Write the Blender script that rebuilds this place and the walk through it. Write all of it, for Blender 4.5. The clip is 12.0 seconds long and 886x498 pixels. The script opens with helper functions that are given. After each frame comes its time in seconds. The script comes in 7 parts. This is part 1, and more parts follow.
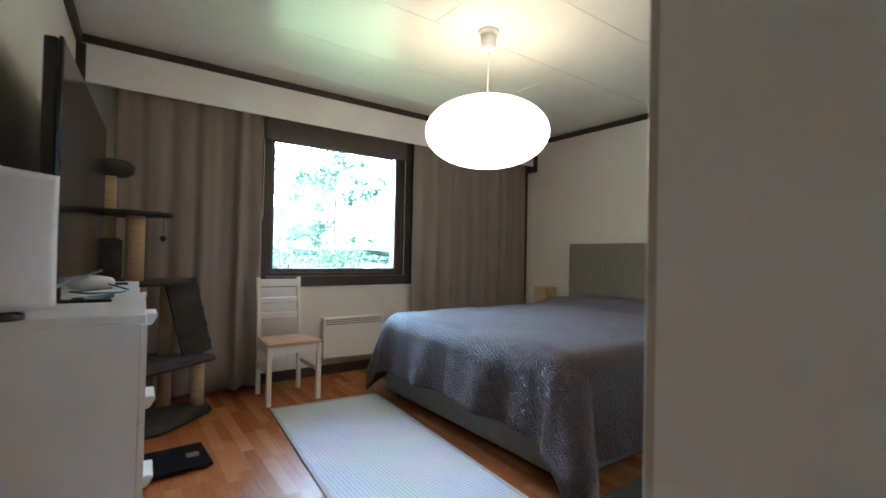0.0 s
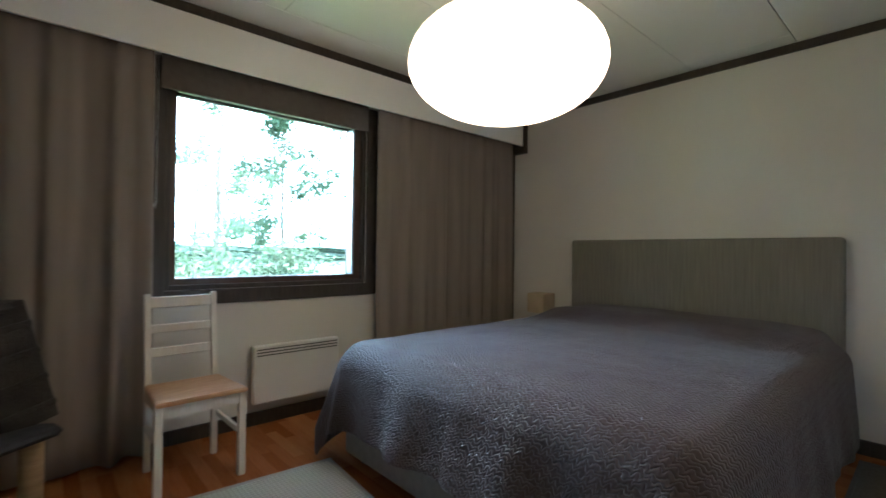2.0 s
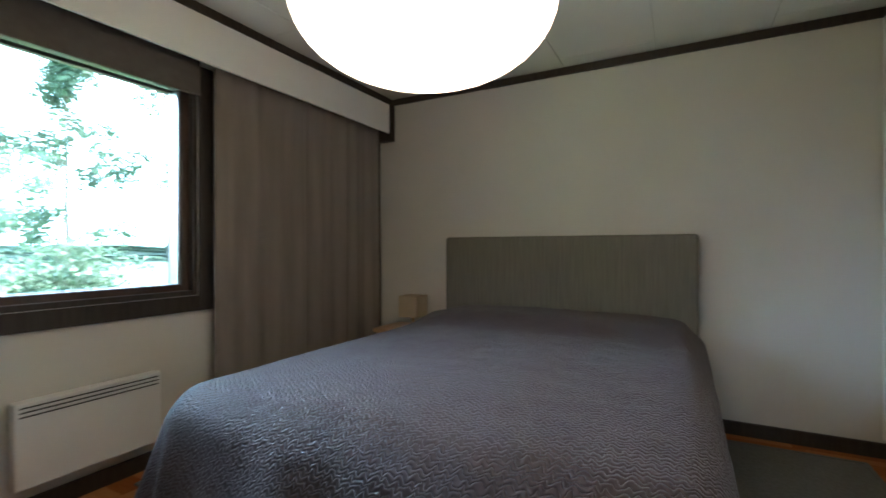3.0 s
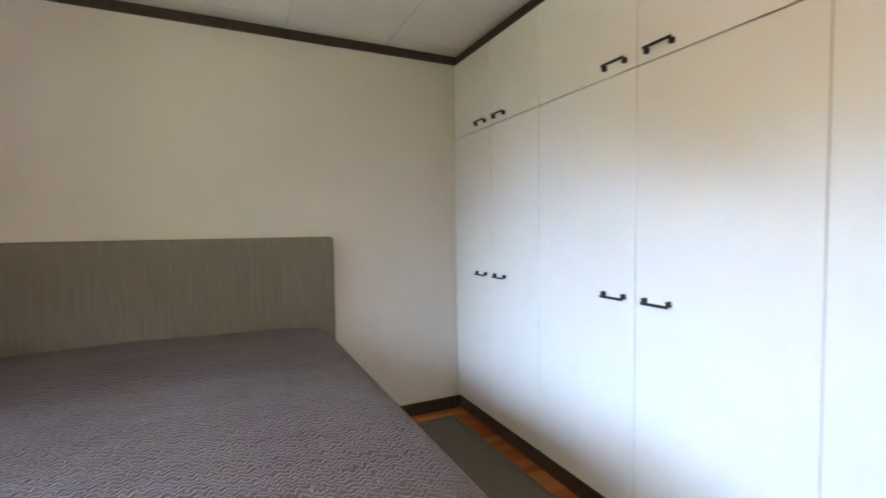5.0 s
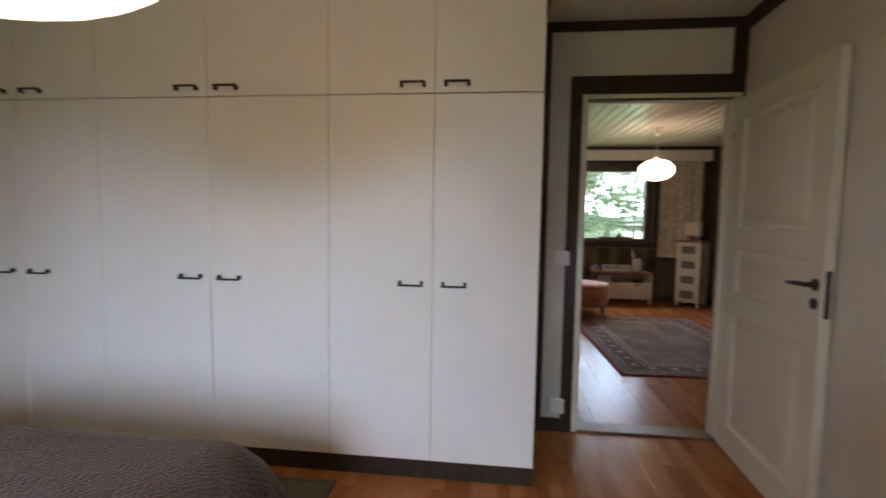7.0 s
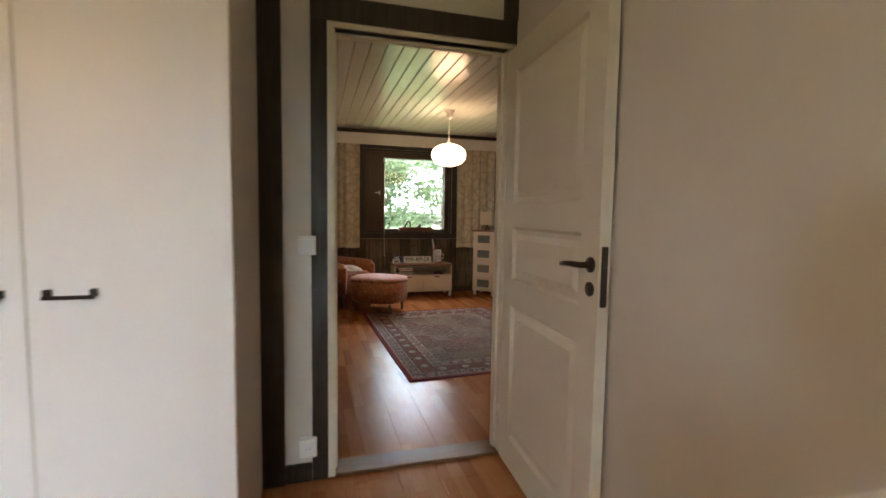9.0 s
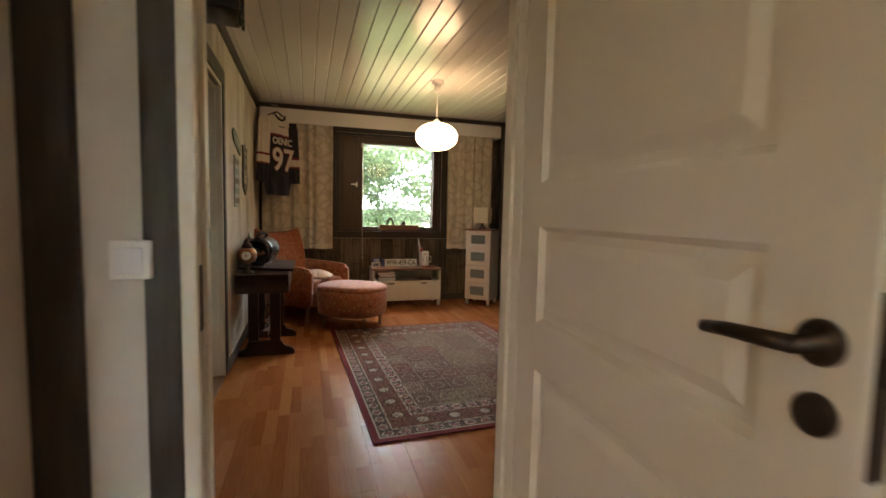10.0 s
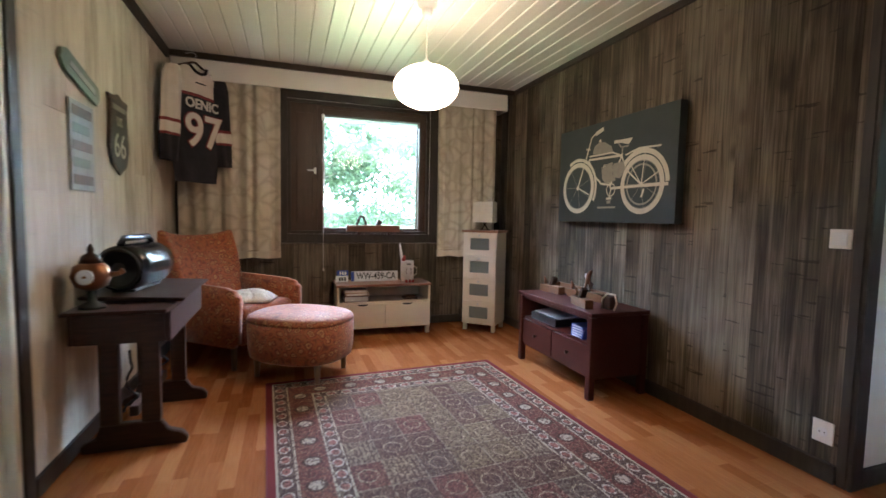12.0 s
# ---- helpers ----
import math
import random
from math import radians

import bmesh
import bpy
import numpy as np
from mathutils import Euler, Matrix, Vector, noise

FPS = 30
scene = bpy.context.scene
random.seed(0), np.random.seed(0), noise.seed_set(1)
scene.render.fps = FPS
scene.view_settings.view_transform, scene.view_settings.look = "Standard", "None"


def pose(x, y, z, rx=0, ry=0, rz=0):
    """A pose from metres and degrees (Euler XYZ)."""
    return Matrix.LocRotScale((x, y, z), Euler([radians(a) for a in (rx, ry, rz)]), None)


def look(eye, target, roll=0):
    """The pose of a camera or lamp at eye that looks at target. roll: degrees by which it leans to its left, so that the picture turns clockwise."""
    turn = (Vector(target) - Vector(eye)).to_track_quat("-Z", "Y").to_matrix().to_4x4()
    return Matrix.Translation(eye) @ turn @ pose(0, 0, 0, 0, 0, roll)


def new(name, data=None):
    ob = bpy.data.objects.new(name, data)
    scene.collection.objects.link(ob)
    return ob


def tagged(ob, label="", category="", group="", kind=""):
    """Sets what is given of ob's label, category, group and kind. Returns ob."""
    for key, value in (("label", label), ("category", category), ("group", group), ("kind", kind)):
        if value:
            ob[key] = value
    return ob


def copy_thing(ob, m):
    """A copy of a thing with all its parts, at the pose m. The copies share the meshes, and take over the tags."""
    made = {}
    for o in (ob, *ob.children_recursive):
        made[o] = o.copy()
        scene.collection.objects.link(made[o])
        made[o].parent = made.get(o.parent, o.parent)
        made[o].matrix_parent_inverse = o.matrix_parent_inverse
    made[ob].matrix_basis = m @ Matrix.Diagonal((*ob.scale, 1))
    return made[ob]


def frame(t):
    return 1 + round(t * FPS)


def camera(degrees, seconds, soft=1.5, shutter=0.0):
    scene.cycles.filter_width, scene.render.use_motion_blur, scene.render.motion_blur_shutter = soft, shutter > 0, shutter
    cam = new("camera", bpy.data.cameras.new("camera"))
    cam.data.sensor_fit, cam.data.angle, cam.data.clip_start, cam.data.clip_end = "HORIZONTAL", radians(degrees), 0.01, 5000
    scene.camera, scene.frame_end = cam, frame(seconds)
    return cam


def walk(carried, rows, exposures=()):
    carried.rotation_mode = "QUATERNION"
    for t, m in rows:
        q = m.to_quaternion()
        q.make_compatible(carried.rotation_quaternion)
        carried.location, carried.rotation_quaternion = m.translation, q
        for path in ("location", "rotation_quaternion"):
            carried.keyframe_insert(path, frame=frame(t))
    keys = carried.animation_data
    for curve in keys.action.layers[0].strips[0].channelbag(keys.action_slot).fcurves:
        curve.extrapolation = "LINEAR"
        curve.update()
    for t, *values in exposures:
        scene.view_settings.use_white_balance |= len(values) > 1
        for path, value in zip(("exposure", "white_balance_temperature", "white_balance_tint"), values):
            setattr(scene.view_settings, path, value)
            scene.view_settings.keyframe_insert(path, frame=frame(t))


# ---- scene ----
# ---- the camera and its walk ----
cam = camera(89.0, 12.0, soft=1.6, shutter=0.4)
PATH = [
    (0, (-4.078, -0.441, 1.116), (-2.905, 1.179, 1.141), 1.2),
    (0.5, (-3.951, -0.166, 1.113), (-2.778, 1.454, 1.143), 1.3),
    (1, (-3.816, 0.033, 1.132), (-2.648, 1.656, 1.148), 1.1),
    (1.5, (-3.707, 0.271, 1.141), (-2.521, 1.881, 1.159), 1.1),
    (2, (-3.581, 0.511, 1.146), (-2.25, 2.004, 1.159), 0.7),
    (2.5, (-3.451, 0.739, 1.17), (-1.904, 2.006, 1.179), 0.3),
    (3, (-3.367, 0.993, 1.173), (-1.604, 1.937, 1.17), -0.1),
    (5, (-2.893, 1.491, 1.308), (-1.087, 0.636, 1.214), -0.7),
    (5.5, (-2.957, 1.591, 1.319), (-1.394, 0.348, 1.211), -0.6),
    (6, (-3.049, 1.822, 1.363), (-1.897, 0.194, 1.218), -0.3),
    (6.5, (-3.08, 2.04, 1.38), (-2.319, 0.197, 1.228), 0.3),
    (7, (-3.058, 2.21, 1.347), (-2.834, 0.228, 1.201), 0.9),
    (7.5, (-3.076, 2.255, 1.318), (-3.205, 0.265, 1.173), 1.3),
    (9.5, (-3.701, 1.014, 1.229), (-4.273, -0.896, 1.077), 1.0),
    (10, (-3.848, 0.542, 1.217), (-4.424, -1.367, 1.061), 1.3),
    (10.5, (-3.906, 0.142, 1.169), (-4.483, -1.767, 1.022), 1.1),
    (11, (-3.953, -0.275, 1.154), (-4.533, -2.184, 1.011), 1.1),
    (11.5, (-4.066, -0.636, 1.156), (-4.652, -2.543, 1.013), 1.0),
    (12, (-4.22, -0.949, 1.138), (-4.87, -2.835, 1.001), 1.1),
]
EXPOSURES = ((0, 3.24, 5480, 12), (1, 2.99, 5580, 13), (2.5, 2.69, 5630, 11), (3.2, 2.79, 5630, 12), (5, 3.59, 6000, 20), (5.6, 3.44, 6250, 22), (6, 3.12, 6750, 25), (6.5, 2.72, 6950, 26), (7.5, 2.32, 7050, 28), (9.5, 3.00, 8200, 25), (10.5, 3.03, 8500, 26), (11.1, 3.44, 7000, 23), (11.5, 3.73, 6200, 21), (12, 3.75, 6000, 21))
walk(cam, [(t, look(eye, target, roll)) for t, eye, target, roll in PATH], EXPOSURES)

# ---- world, sun and exposure ----
world = bpy.data.worlds.new("sky")
scene.world = world
world.use_nodes = True
wn, wl = world.node_tree.nodes, world.node_tree.links
sky = wn.new("ShaderNodeTexSky")
sky.sky_type = 'NISHITA'
sky.sun_disc = False
sky.sun_elevation = radians(55)
sky.sun_rotation = radians(90)
wl.new(sky.outputs["Color"], wn["Background"].inputs["Color"])
wn["Background"].inputs["Strength"].default_value = 0.095
sun = new("sun", bpy.data.lights.new("sun", 'SUN'))
sun.data.energy = 5.0
sun.data.angle = radians(8)
sun.data.color = (1.0, 0.95, 0.88)
sun.matrix_world = look((20, 2, 28.5), (0, 0, 0))
# area lamp added outside and above the sitting room window in place of sky light
fill_lamp = new("window_skylight", bpy.data.lights.new("window_skylight", 'AREA'))
fill_lamp.data.shape = 'RECTANGLE'
fill_lamp.data.size, fill_lamp.data.size_y = 1.2, 0.8
fill_lamp.data.energy = 26
fill_lamp.data.color = (0.80, 0.90, 1.0)
fill_lamp.matrix_world = look((-5.05, -6.45, 2.95), (-5.0, -4.0, 0.6))


# ---- small mesh helpers ----
def add_box(bm, x0, x1, y0, y1, z0, z1, m=None):
    vs = [Vector((x, y, z)) for z in (z0, z1) for y in (y0, y1) for x in (x0, x1)]
    if m is not None:
        vs = [m @ v for v in vs]
    v = [bm.verts.new(p) for p in vs]
    out = []
    for f in ((0, 2, 3, 1), (4, 5, 7, 6), (0, 1, 5, 4), (1, 3, 7, 5), (3, 2, 6, 7), (2, 0, 4, 6)):
        out.append(bm.faces.new([v[i] for i in f]))
    return out


def box(x0, x1, y0, y1, z0, z1, bevel=0.0, seg=2):
    bm = bmesh.new()
    add_box(bm, min(x0, x1), max(x0, x1), min(y0, y1), max(y0, y1), min(z0, z1), max(z0, z1))
    if bevel:
        bmesh.ops.bevel(bm, geom=bm.edges[:], offset=bevel, segments=seg, affect='EDGES', profile=0.5)
    return bm


def boxes(*rows, bevel=0.0):
    bm = bmesh.new()
    for r in rows:
        add_box(bm, *r)
    if bevel:
        bmesh.ops.bevel(bm, geom=bm.edges[:], offset=bevel, segments=2, affect='EDGES')
    return bm


def lathe(profile, seg=32, cx=0.0, cy=0.0, cap=True):
    """Turned shape from rows of radius and height."""
    bm = bmesh.new()
    rings = []
    for r, z in profile:
        rings.append([bm.verts.new((cx + r * math.cos(2 * math.pi * i / seg), cy + r * math.sin(2 * math.pi * i / seg), z)) for i in range(seg)])
    for a, b in zip(rings, rings[1:]):
        for i in range(seg):
            bm.faces.new((a[i], a[(i + 1) % seg], b[(i + 1) % seg], b[i]))
    if cap:
        bm.faces.new(list(reversed(rings[0])))
        bm.faces.new(rings[-1])
    return bm


def tube(points, r, seg=8):
    """Round bar that follows points; r may be one radius or one per point."""
    bm = bmesh.new()
    pts = [Vector(p) for p in points]
    rs = r if isinstance(r, (list, tuple)) else [r] * len(pts)
    rings = []
    up = Vector((0, 0, 1))
    for i, p in enumerate(pts):
        d = (pts[min(i + 1, len(pts) - 1)] - pts[max(i - 1, 0)]).normalized()
        u = d.cross(up)
        if u.length < 1e-3:
            u = d.cross(Vector((1, 0, 0)))
        u.normalize()
        w = d.cross(u).normalized()
        rings.append([bm.verts.new(p + rs[i] * (math.cos(2 * math.pi * k / seg) * u + math.sin(2 * math.pi * k / seg) * w)) for k in range(seg)])
    for a, b in zip(rings, rings[1:]):
        for k in range(seg):
            bm.faces.new((a[k], a[(k + 1) % seg], b[(k + 1) % seg], b[k]))
    bm.faces.new(list(reversed(rings[0])))
    bm.faces.new(rings[-1])
    bmesh.ops.recalc_face_normals(bm, faces=bm.faces[:])
    return bm


def prism(outline, z0, z1, axis='z', bevel=0.0):
    """Outline in two dimensions, pulled along an axis."""
    bm = bmesh.new()

    def at(a, b, c):
        return {'z': (a, b, c), 'y': (a, c, b), 'x': (c, a, b)}[axis]
    lo = [bm.verts.new(at(a, b, z0)) for a, b in outline]
    hi = [bm.verts.new(at(a, b, z1)) for a, b in outline]
    n = len(lo)
    bm.faces.new(lo)
    bm.faces.new(hi)
    for i in range(n):
        bm.faces.new((lo[i], lo[(i + 1) % n], hi[(i + 1) % n], hi[i]))
    bmesh.ops.recalc_face_normals(bm, faces=bm.faces[:])
    if bevel:
        bmesh.ops.bevel(bm, geom=bm.edges[:], offset=bevel, segments=2, affect='EDGES')
    return bm


def grid(nx, ny, fn):
    """A sheet of nx by ny cells; fn gives the place for u, v in 0..1."""
    bm = bmesh.new()
    vs = [[bm.verts.new(fn(i / nx, j / ny)) for i in range(nx + 1)] for j in range(ny + 1)]
    for j in range(ny):
        for i in range(nx):
            bm.faces.new((vs[j][i], vs[j][i + 1], vs[j + 1][i + 1], vs[j + 1][i]))
    return bm


def merge(*bms):
    out = bmesh.new()
    for b in bms:
        me = bpy.data.meshes.new("tmp")
        b.to_mesh(me)
        b.free()
        out.from_mesh(me)
        bpy.data.meshes.remove(me)
    return out


def moved(bm, m):
    bmesh.ops.transform(bm, matrix=m, verts=bm.verts[:])
    return bm


def mesh_object(name, bm, material, smooth=False):
    me = bpy.data.meshes.new(name)
    bm.to_mesh(me)
    bm.free()
    me.materials.append(material)
    if smooth:
        for p in me.polygons:
            p.use_smooth = True
    return new(name, me)


def part(name, bm, material, parent, label="", smooth=False):
    ob = mesh_object(name, bm, material, smooth)
    ob.parent = parent
    if label:
        ob["label"] = label
    return ob


def solid(name, bm, material, label, category, kind="", smooth=False, group=""):
    return tagged(mesh_object(name, bm, material, smooth), label, category, group, kind)


def thing(name, m, label, category, group="", kind=""):
    ob = new(name)
    ob.empty_display_size = 0.1
    ob.matrix_basis = m
    return tagged(ob, label, category, group, kind)


def thicken(ob, t, offset=-1.0):
    mod = ob.modifiers.new("thickness", 'SOLIDIFY')
    mod.thickness = t
    mod.offset = offset
    return ob


# ---- materials ----
def material(name, rough=0.5, metal=0.0, spec=0.5):
    m = bpy.data.materials.new(name)
    m.use_nodes = True
    b = m.node_tree.nodes["Principled BSDF"]
    b.inputs["Roughness"].default_value = rough
    b.inputs["Metallic"].default_value = metal
    b.inputs["Specular IOR Level"].default_value = spec
    return m, m.node_tree.nodes, m.node_tree.links, b


def noisy(name, c0, c1, scale=6.0, rough=0.5, bump=0.1, bscale=120.0, stretch=(1, 1, 1), metal=0.0, spec=0.5, detail=5.0, dist=0.002, rvar=0.0):
    """Two-scale surface: broad colour variation, fine relief."""
    m, n, l, b = material(name, rough, metal, spec)
    co = n.new("ShaderNodeTexCoord")
    mp = n.new("ShaderNodeMapping")
    mp.inputs["Scale"].default_value = stretch
    l.new(co.outputs["Object"], mp.inputs["Vector"])
    a = n.new("ShaderNodeTexNoise")
    a.inputs["Scale"].default_value = scale
    a.inputs["Detail"].default_value = detail
    l.new(mp.outputs["Vector"], a.inputs["Vector"])
    mix = n.new("ShaderNodeMix")
    mix.data_type = 'RGBA'
    mix.inputs["A"].default_value = (*c0, 1)
    mix.inputs["B"].default_value = (*c1, 1)
    r = n.new("ShaderNodeMapRange")
    r.inputs["From Min"].default_value, r.inputs["From Max"].default_value = 0.3, 0.7
    l.new(a.outputs["Fac"], r.inputs["Value"])
    l.new(r.outputs["Result"], mix.inputs["Factor"])
    l.new(mix.outputs["Result"], b.inputs["Base Color"])
    if rvar:
        rr = n.new("ShaderNodeMapRange")
        rr.inputs["To Min"].default_value, rr.inputs["To Max"].default_value = rough - rvar, rough + rvar
        l.new(a.outputs["Fac"], rr.inputs["Value"])
        l.new(rr.outputs["Result"], b.inputs["Roughness"])
    if bump:
        f = n.new("ShaderNodeTexNoise")
        f.inputs["Scale"].default_value = bscale
        f.inputs["Detail"].default_value = 3
        l.new(mp.outputs["Vector"], f.inputs["Vector"])
        bp = n.new("ShaderNodeBump")
        bp.inputs["Strength"].default_value = bump
        bp.inputs["Distance"].default_value = dist
        l.new(f.outputs["Fac"], bp.inputs["Height"])
        l.new(bp.outputs["Normal"], b.inputs["Normal"])
    return m


def glow(name, colour, strength):
    m, n, l, b = material(name, 0.6)
    b.inputs["Base Color"].default_value = (*colour, 1)
    b.inputs["Emission Color"].default_value = (*colour, 1)
    b.inputs["Emission Strength"].default_value = strength
    return m


def glass(name, tint=(0.95, 0.98, 0.96)):
    m, n, l, b = material(name, 0.0)
    g = n.new("ShaderNodeBsdfTransparent")
    g.inputs["Color"].default_value = (*tint, 1)
    s = n.new("ShaderNodeBsdfGlossy")
    s.inputs["Roughness"].default_value = 0.02
    fr = n.new("ShaderNodeFresnel")
    fr.inputs["IOR"].default_value = 1.16
    mx = n.new("ShaderNodeMixShader")
    l.new(fr.outputs["Fac"], mx.inputs["Fac"])
    l.new(g.outputs["BSDF"], mx.inputs[1])
    l.new(s.outputs["BSDF"], mx.inputs[2])
    l.new(mx.outputs["Shader"], n["Material Output"].inputs["Surface"])
    return m


WALL = noisy("off_white_wallpaper", (0.76, 0.75, 0.71), (0.71, 0.70, 0.66), 1.6, 0.75, 0.25, 220, dist=0.001)
BEDWALL = noisy("beige_white_wallpaper", (0.665, 0.64, 0.585), (0.625, 0.60, 0.545), 1.6, 0.75, 0.25, 220, dist=0.001)
CEIL = noisy("white_ceiling_board", (0.78, 0.78, 0.74), (0.74, 0.74, 0.70), 2.0, 0.22, 0.04, 30, spec=0.5, rvar=0.05)
TRIM = noisy("dark_brown_stained_wood", (0.024, 0.0185, 0.0137), (0.044, 0.034, 0.0255), 4, 0.5, 0.3, 40, (14, 14, 1.5))
WARD = noisy("white_melamine", (0.80, 0.795, 0.77), (0.77, 0.765, 0.74), 2.5, 0.38, 0.12, 160, dist=0.0006)
DOORW = noisy("cream_white_door_paint", (0.75, 0.71, 0.60), (0.71, 0.67, 0.56), 3.0, 0.4, 0.06, 90)
LAM0 = noisy("laminate_base", (0.30, 0.14, 0.06), (0.36, 0.18, 0.08), 4, 0.4)
GREYFAB = noisy("grey_upholstery", (0.155, 0.148, 0.118), (0.205, 0.195, 0.158), 70, 0.9, 0.4, 300, (1, 1, 0.05))
CURT = noisy("taupe_curtain_cloth", (0.21, 0.18, 0.155), (0.25, 0.215, 0.185), 14, 0.9, 0.3, 300, (1, 1, 0.1))
WHITE = noisy("white_lacquer", (0.80, 0.79, 0.77), (0.76, 0.75, 0.73), 4, 0.35, 0.04, 60)
BLACK = noisy("black_plastic", (0.012, 0.012, 0.013), (0.02, 0.02, 0.021), 5, 0.35, 0.05, 120)
PINE = noisy("pale_pine", (0.62, 0.42, 0.24), (0.50, 0.30, 0.15), 5, 0.45, 0.1, 40, (2, 14, 14))
GLASS = glass("window_glass")
OPAL = glow("lit_opal_glass", (1.0, 0.76, 0.48), 1.69)
IRONW = noisy("grey_cast_iron", (0.035, 0.035, 0.035), (0.07, 0.068, 0.065), 14, 0.5, 0.2, 80, metal=0.5)
BLACKG = noisy("glossy_black_plastic", (0.010, 0.010, 0.012), (0.016, 0.016, 0.018), 5, 0.2, 0.03, 120)
RUSTD = noisy("dark_rusted_tin", (0.030, 0.024, 0.020), (0.055, 0.036, 0.024), 12, 0.55, 0.2, 60)


# ---- the large structure ----
H = 2.49
HB = 2.505                                        # bedroom ceiling
BX0, BX1, BY0, BY1 = -4.47, 0.0, -0.63, 3.53     # bedroom
SKEW = pose(BX0, BY0, 0, 0, 0, -2.2)              # the wall behind the dressers stands slightly askew
BXF = -4.315                                      # its far end at the pelmet
RX0, RX1, RY0, RY1 = -6.5, -3.27, -5.56, -0.75   # sitting room
WX1 = -0.2                                        # study behind the pictures wall


def wall_with_hole(name, axis, c0, c1, a0, a1, holes, material, label, z1=HB + 0.05):
    """A wall c0..c1 thick, running a0..a1; holes are (a0, a1, z0, z1)."""
    bm = bmesh.new()
    cuts = sorted({a0, a1, *[h[0] for h in holes], *[h[1] for h in holes]})
    for lo, hi in zip(cuts, cuts[1:]):
        mid = (lo + hi) / 2
        spans = [(0.0, z1)]
        for h in holes:
            if h[0] < mid < h[1]:
                spans = [s for s in ((0.0, h[2]), (h[3], z1)) if s[1] - s[0] > 1e-4]
        for z0, z2 in spans:
            if axis == 'x':
                add_box(bm, lo, hi, c0, c1, z0, z2)
            else:
                add_box(bm, c0, c1, lo, hi, z0, z2)
    bmesh.ops.remove_doubles(bm, verts=bm.verts[:], dist=1e-5)
    return solid(name, bm, material, label, "wall", "structure")


BWIN = (-3.05, -1.70, 0.90, 2.16)     # bedroom window opening
SWIN = (-5.64, -4.22, 0.96, 2.25)     # sitting room window opening
OWIN = (-2.95, -1.55, 0.96, 2.25)     # study window opening
D1 = (-4.46, -3.57, 0.0, 2.06)      # bedroom doorway along x
D2 = (-2.99, -2.25, 0.0, 2.06)        # study doorway along y

wall_with_hole("wall_bedroom_window", 'x', BY1, BY1 + 0.22, -8.4, 0.15, [BWIN], BEDWALL, "off-white papered outer wall round the bedroom window")
wall_with_hole("wall_headboard", 'y', 0.0, 0.15, BY0 - 0.12, BY1, [], BEDWALL, "plain off-white papered wall behind the bed")
wall_with_hole("wall_dresser", 'y', -0.12, 0.0, 0.0, 4.157, [], BEDWALL, "plain off-white papered wall behind the dressers").matrix_basis = SKEW
wall_with_hole("wall_bedroom_door", 'x', BY0 - 0.12, BY0, -8.4, 0.0, [D1], BEDWALL, "off-white wall with the bedroom doorway")

wall_with_hole("wall_sitting_window", 'x', RY0 - 0.22, RY0, -8.5, 0.0, [SWIN, OWIN], WALL, "outer wall of sitting room and study with two windows")
wall_with_hole("wall_pictures", 'y', RX1, RX1 + 0.12, RY0, RY1, [D2], WALL, "inner wall with a study doorway, hung with signs")
wall_with_hole("wall_planked", 'y', RX0 - 0.12, RX0, RY0, -2.145, [], WALL, "inner wall that carries the grey wood planking")
wall_with_hole("wall_hall", 'x', -2.265, -2.145, -8.4, RX0 - 0.12, [], WALL, "plain white hallway wall")
# the opening is out of view, cut to let daylight into the hallway
wall_with_hole("wall_hall_end", 'y', -8.5, -8.4, -2.265, BY1, [(-1.7, -1.25, 1.4, 2.05)], WALL, "plain white end wall of the hallway")
wall_with_hole("wall_study_end", 'y', WX1, WX1 + 0.15, RY0, RY1, [], WALL, "plain white end wall of the study")

solid("floor_bedroom", box(BX0, BX1, BY0, BY1, -0.10, -0.009), LAM0, "reddish laminate floor of the bedroom", "floor", "structure")
solid("floor_sitting_room", box(-8.4, RX1, RY0, RY1, -0.10, -0.009), LAM0, "reddish laminate floor of the sitting room", "floor", "structure")
solid("floor_study", box(RX1 + 0.01, WX1, RY0, RY1, -0.10, 0.0), noisy("pale_grey_laminate", (0.50, 0.48, 0.45), (0.60, 0.58, 0.55), 4, 0.35, 0.05, 60, (6, 1, 1)), "pale whitewashed laminate floor of the study", "floor", "structure")

# bedroom ceiling: boards 0.6 m wide with open joints, end joints staggered
bm = box(BX0, BX1, BY0, BY1, HB + 0.012, HB + 0.08)
ys = [BY0 + 0.003, -0.06, 0.53, 1.155, 1.77, 2.42, 3.03, BY1]
for i, (ya, yb) in enumerate(zip(ys, ys[1:])):
    ends = [BX0, -2.57 if i % 2 else -3.77, -0.17 if i % 2 else -1.37, BX1]
    for xa, xb in zip(ends, ends[1:]):
        add_box(bm, xa + 0.002, xb - 0.002, ya + 0.002, yb - 0.002, HB, HB + 0.014)
solid("ceiling_bedroom", bm, CEIL, "glossy white ceiling boards with fine joints", "ceiling", "structure")
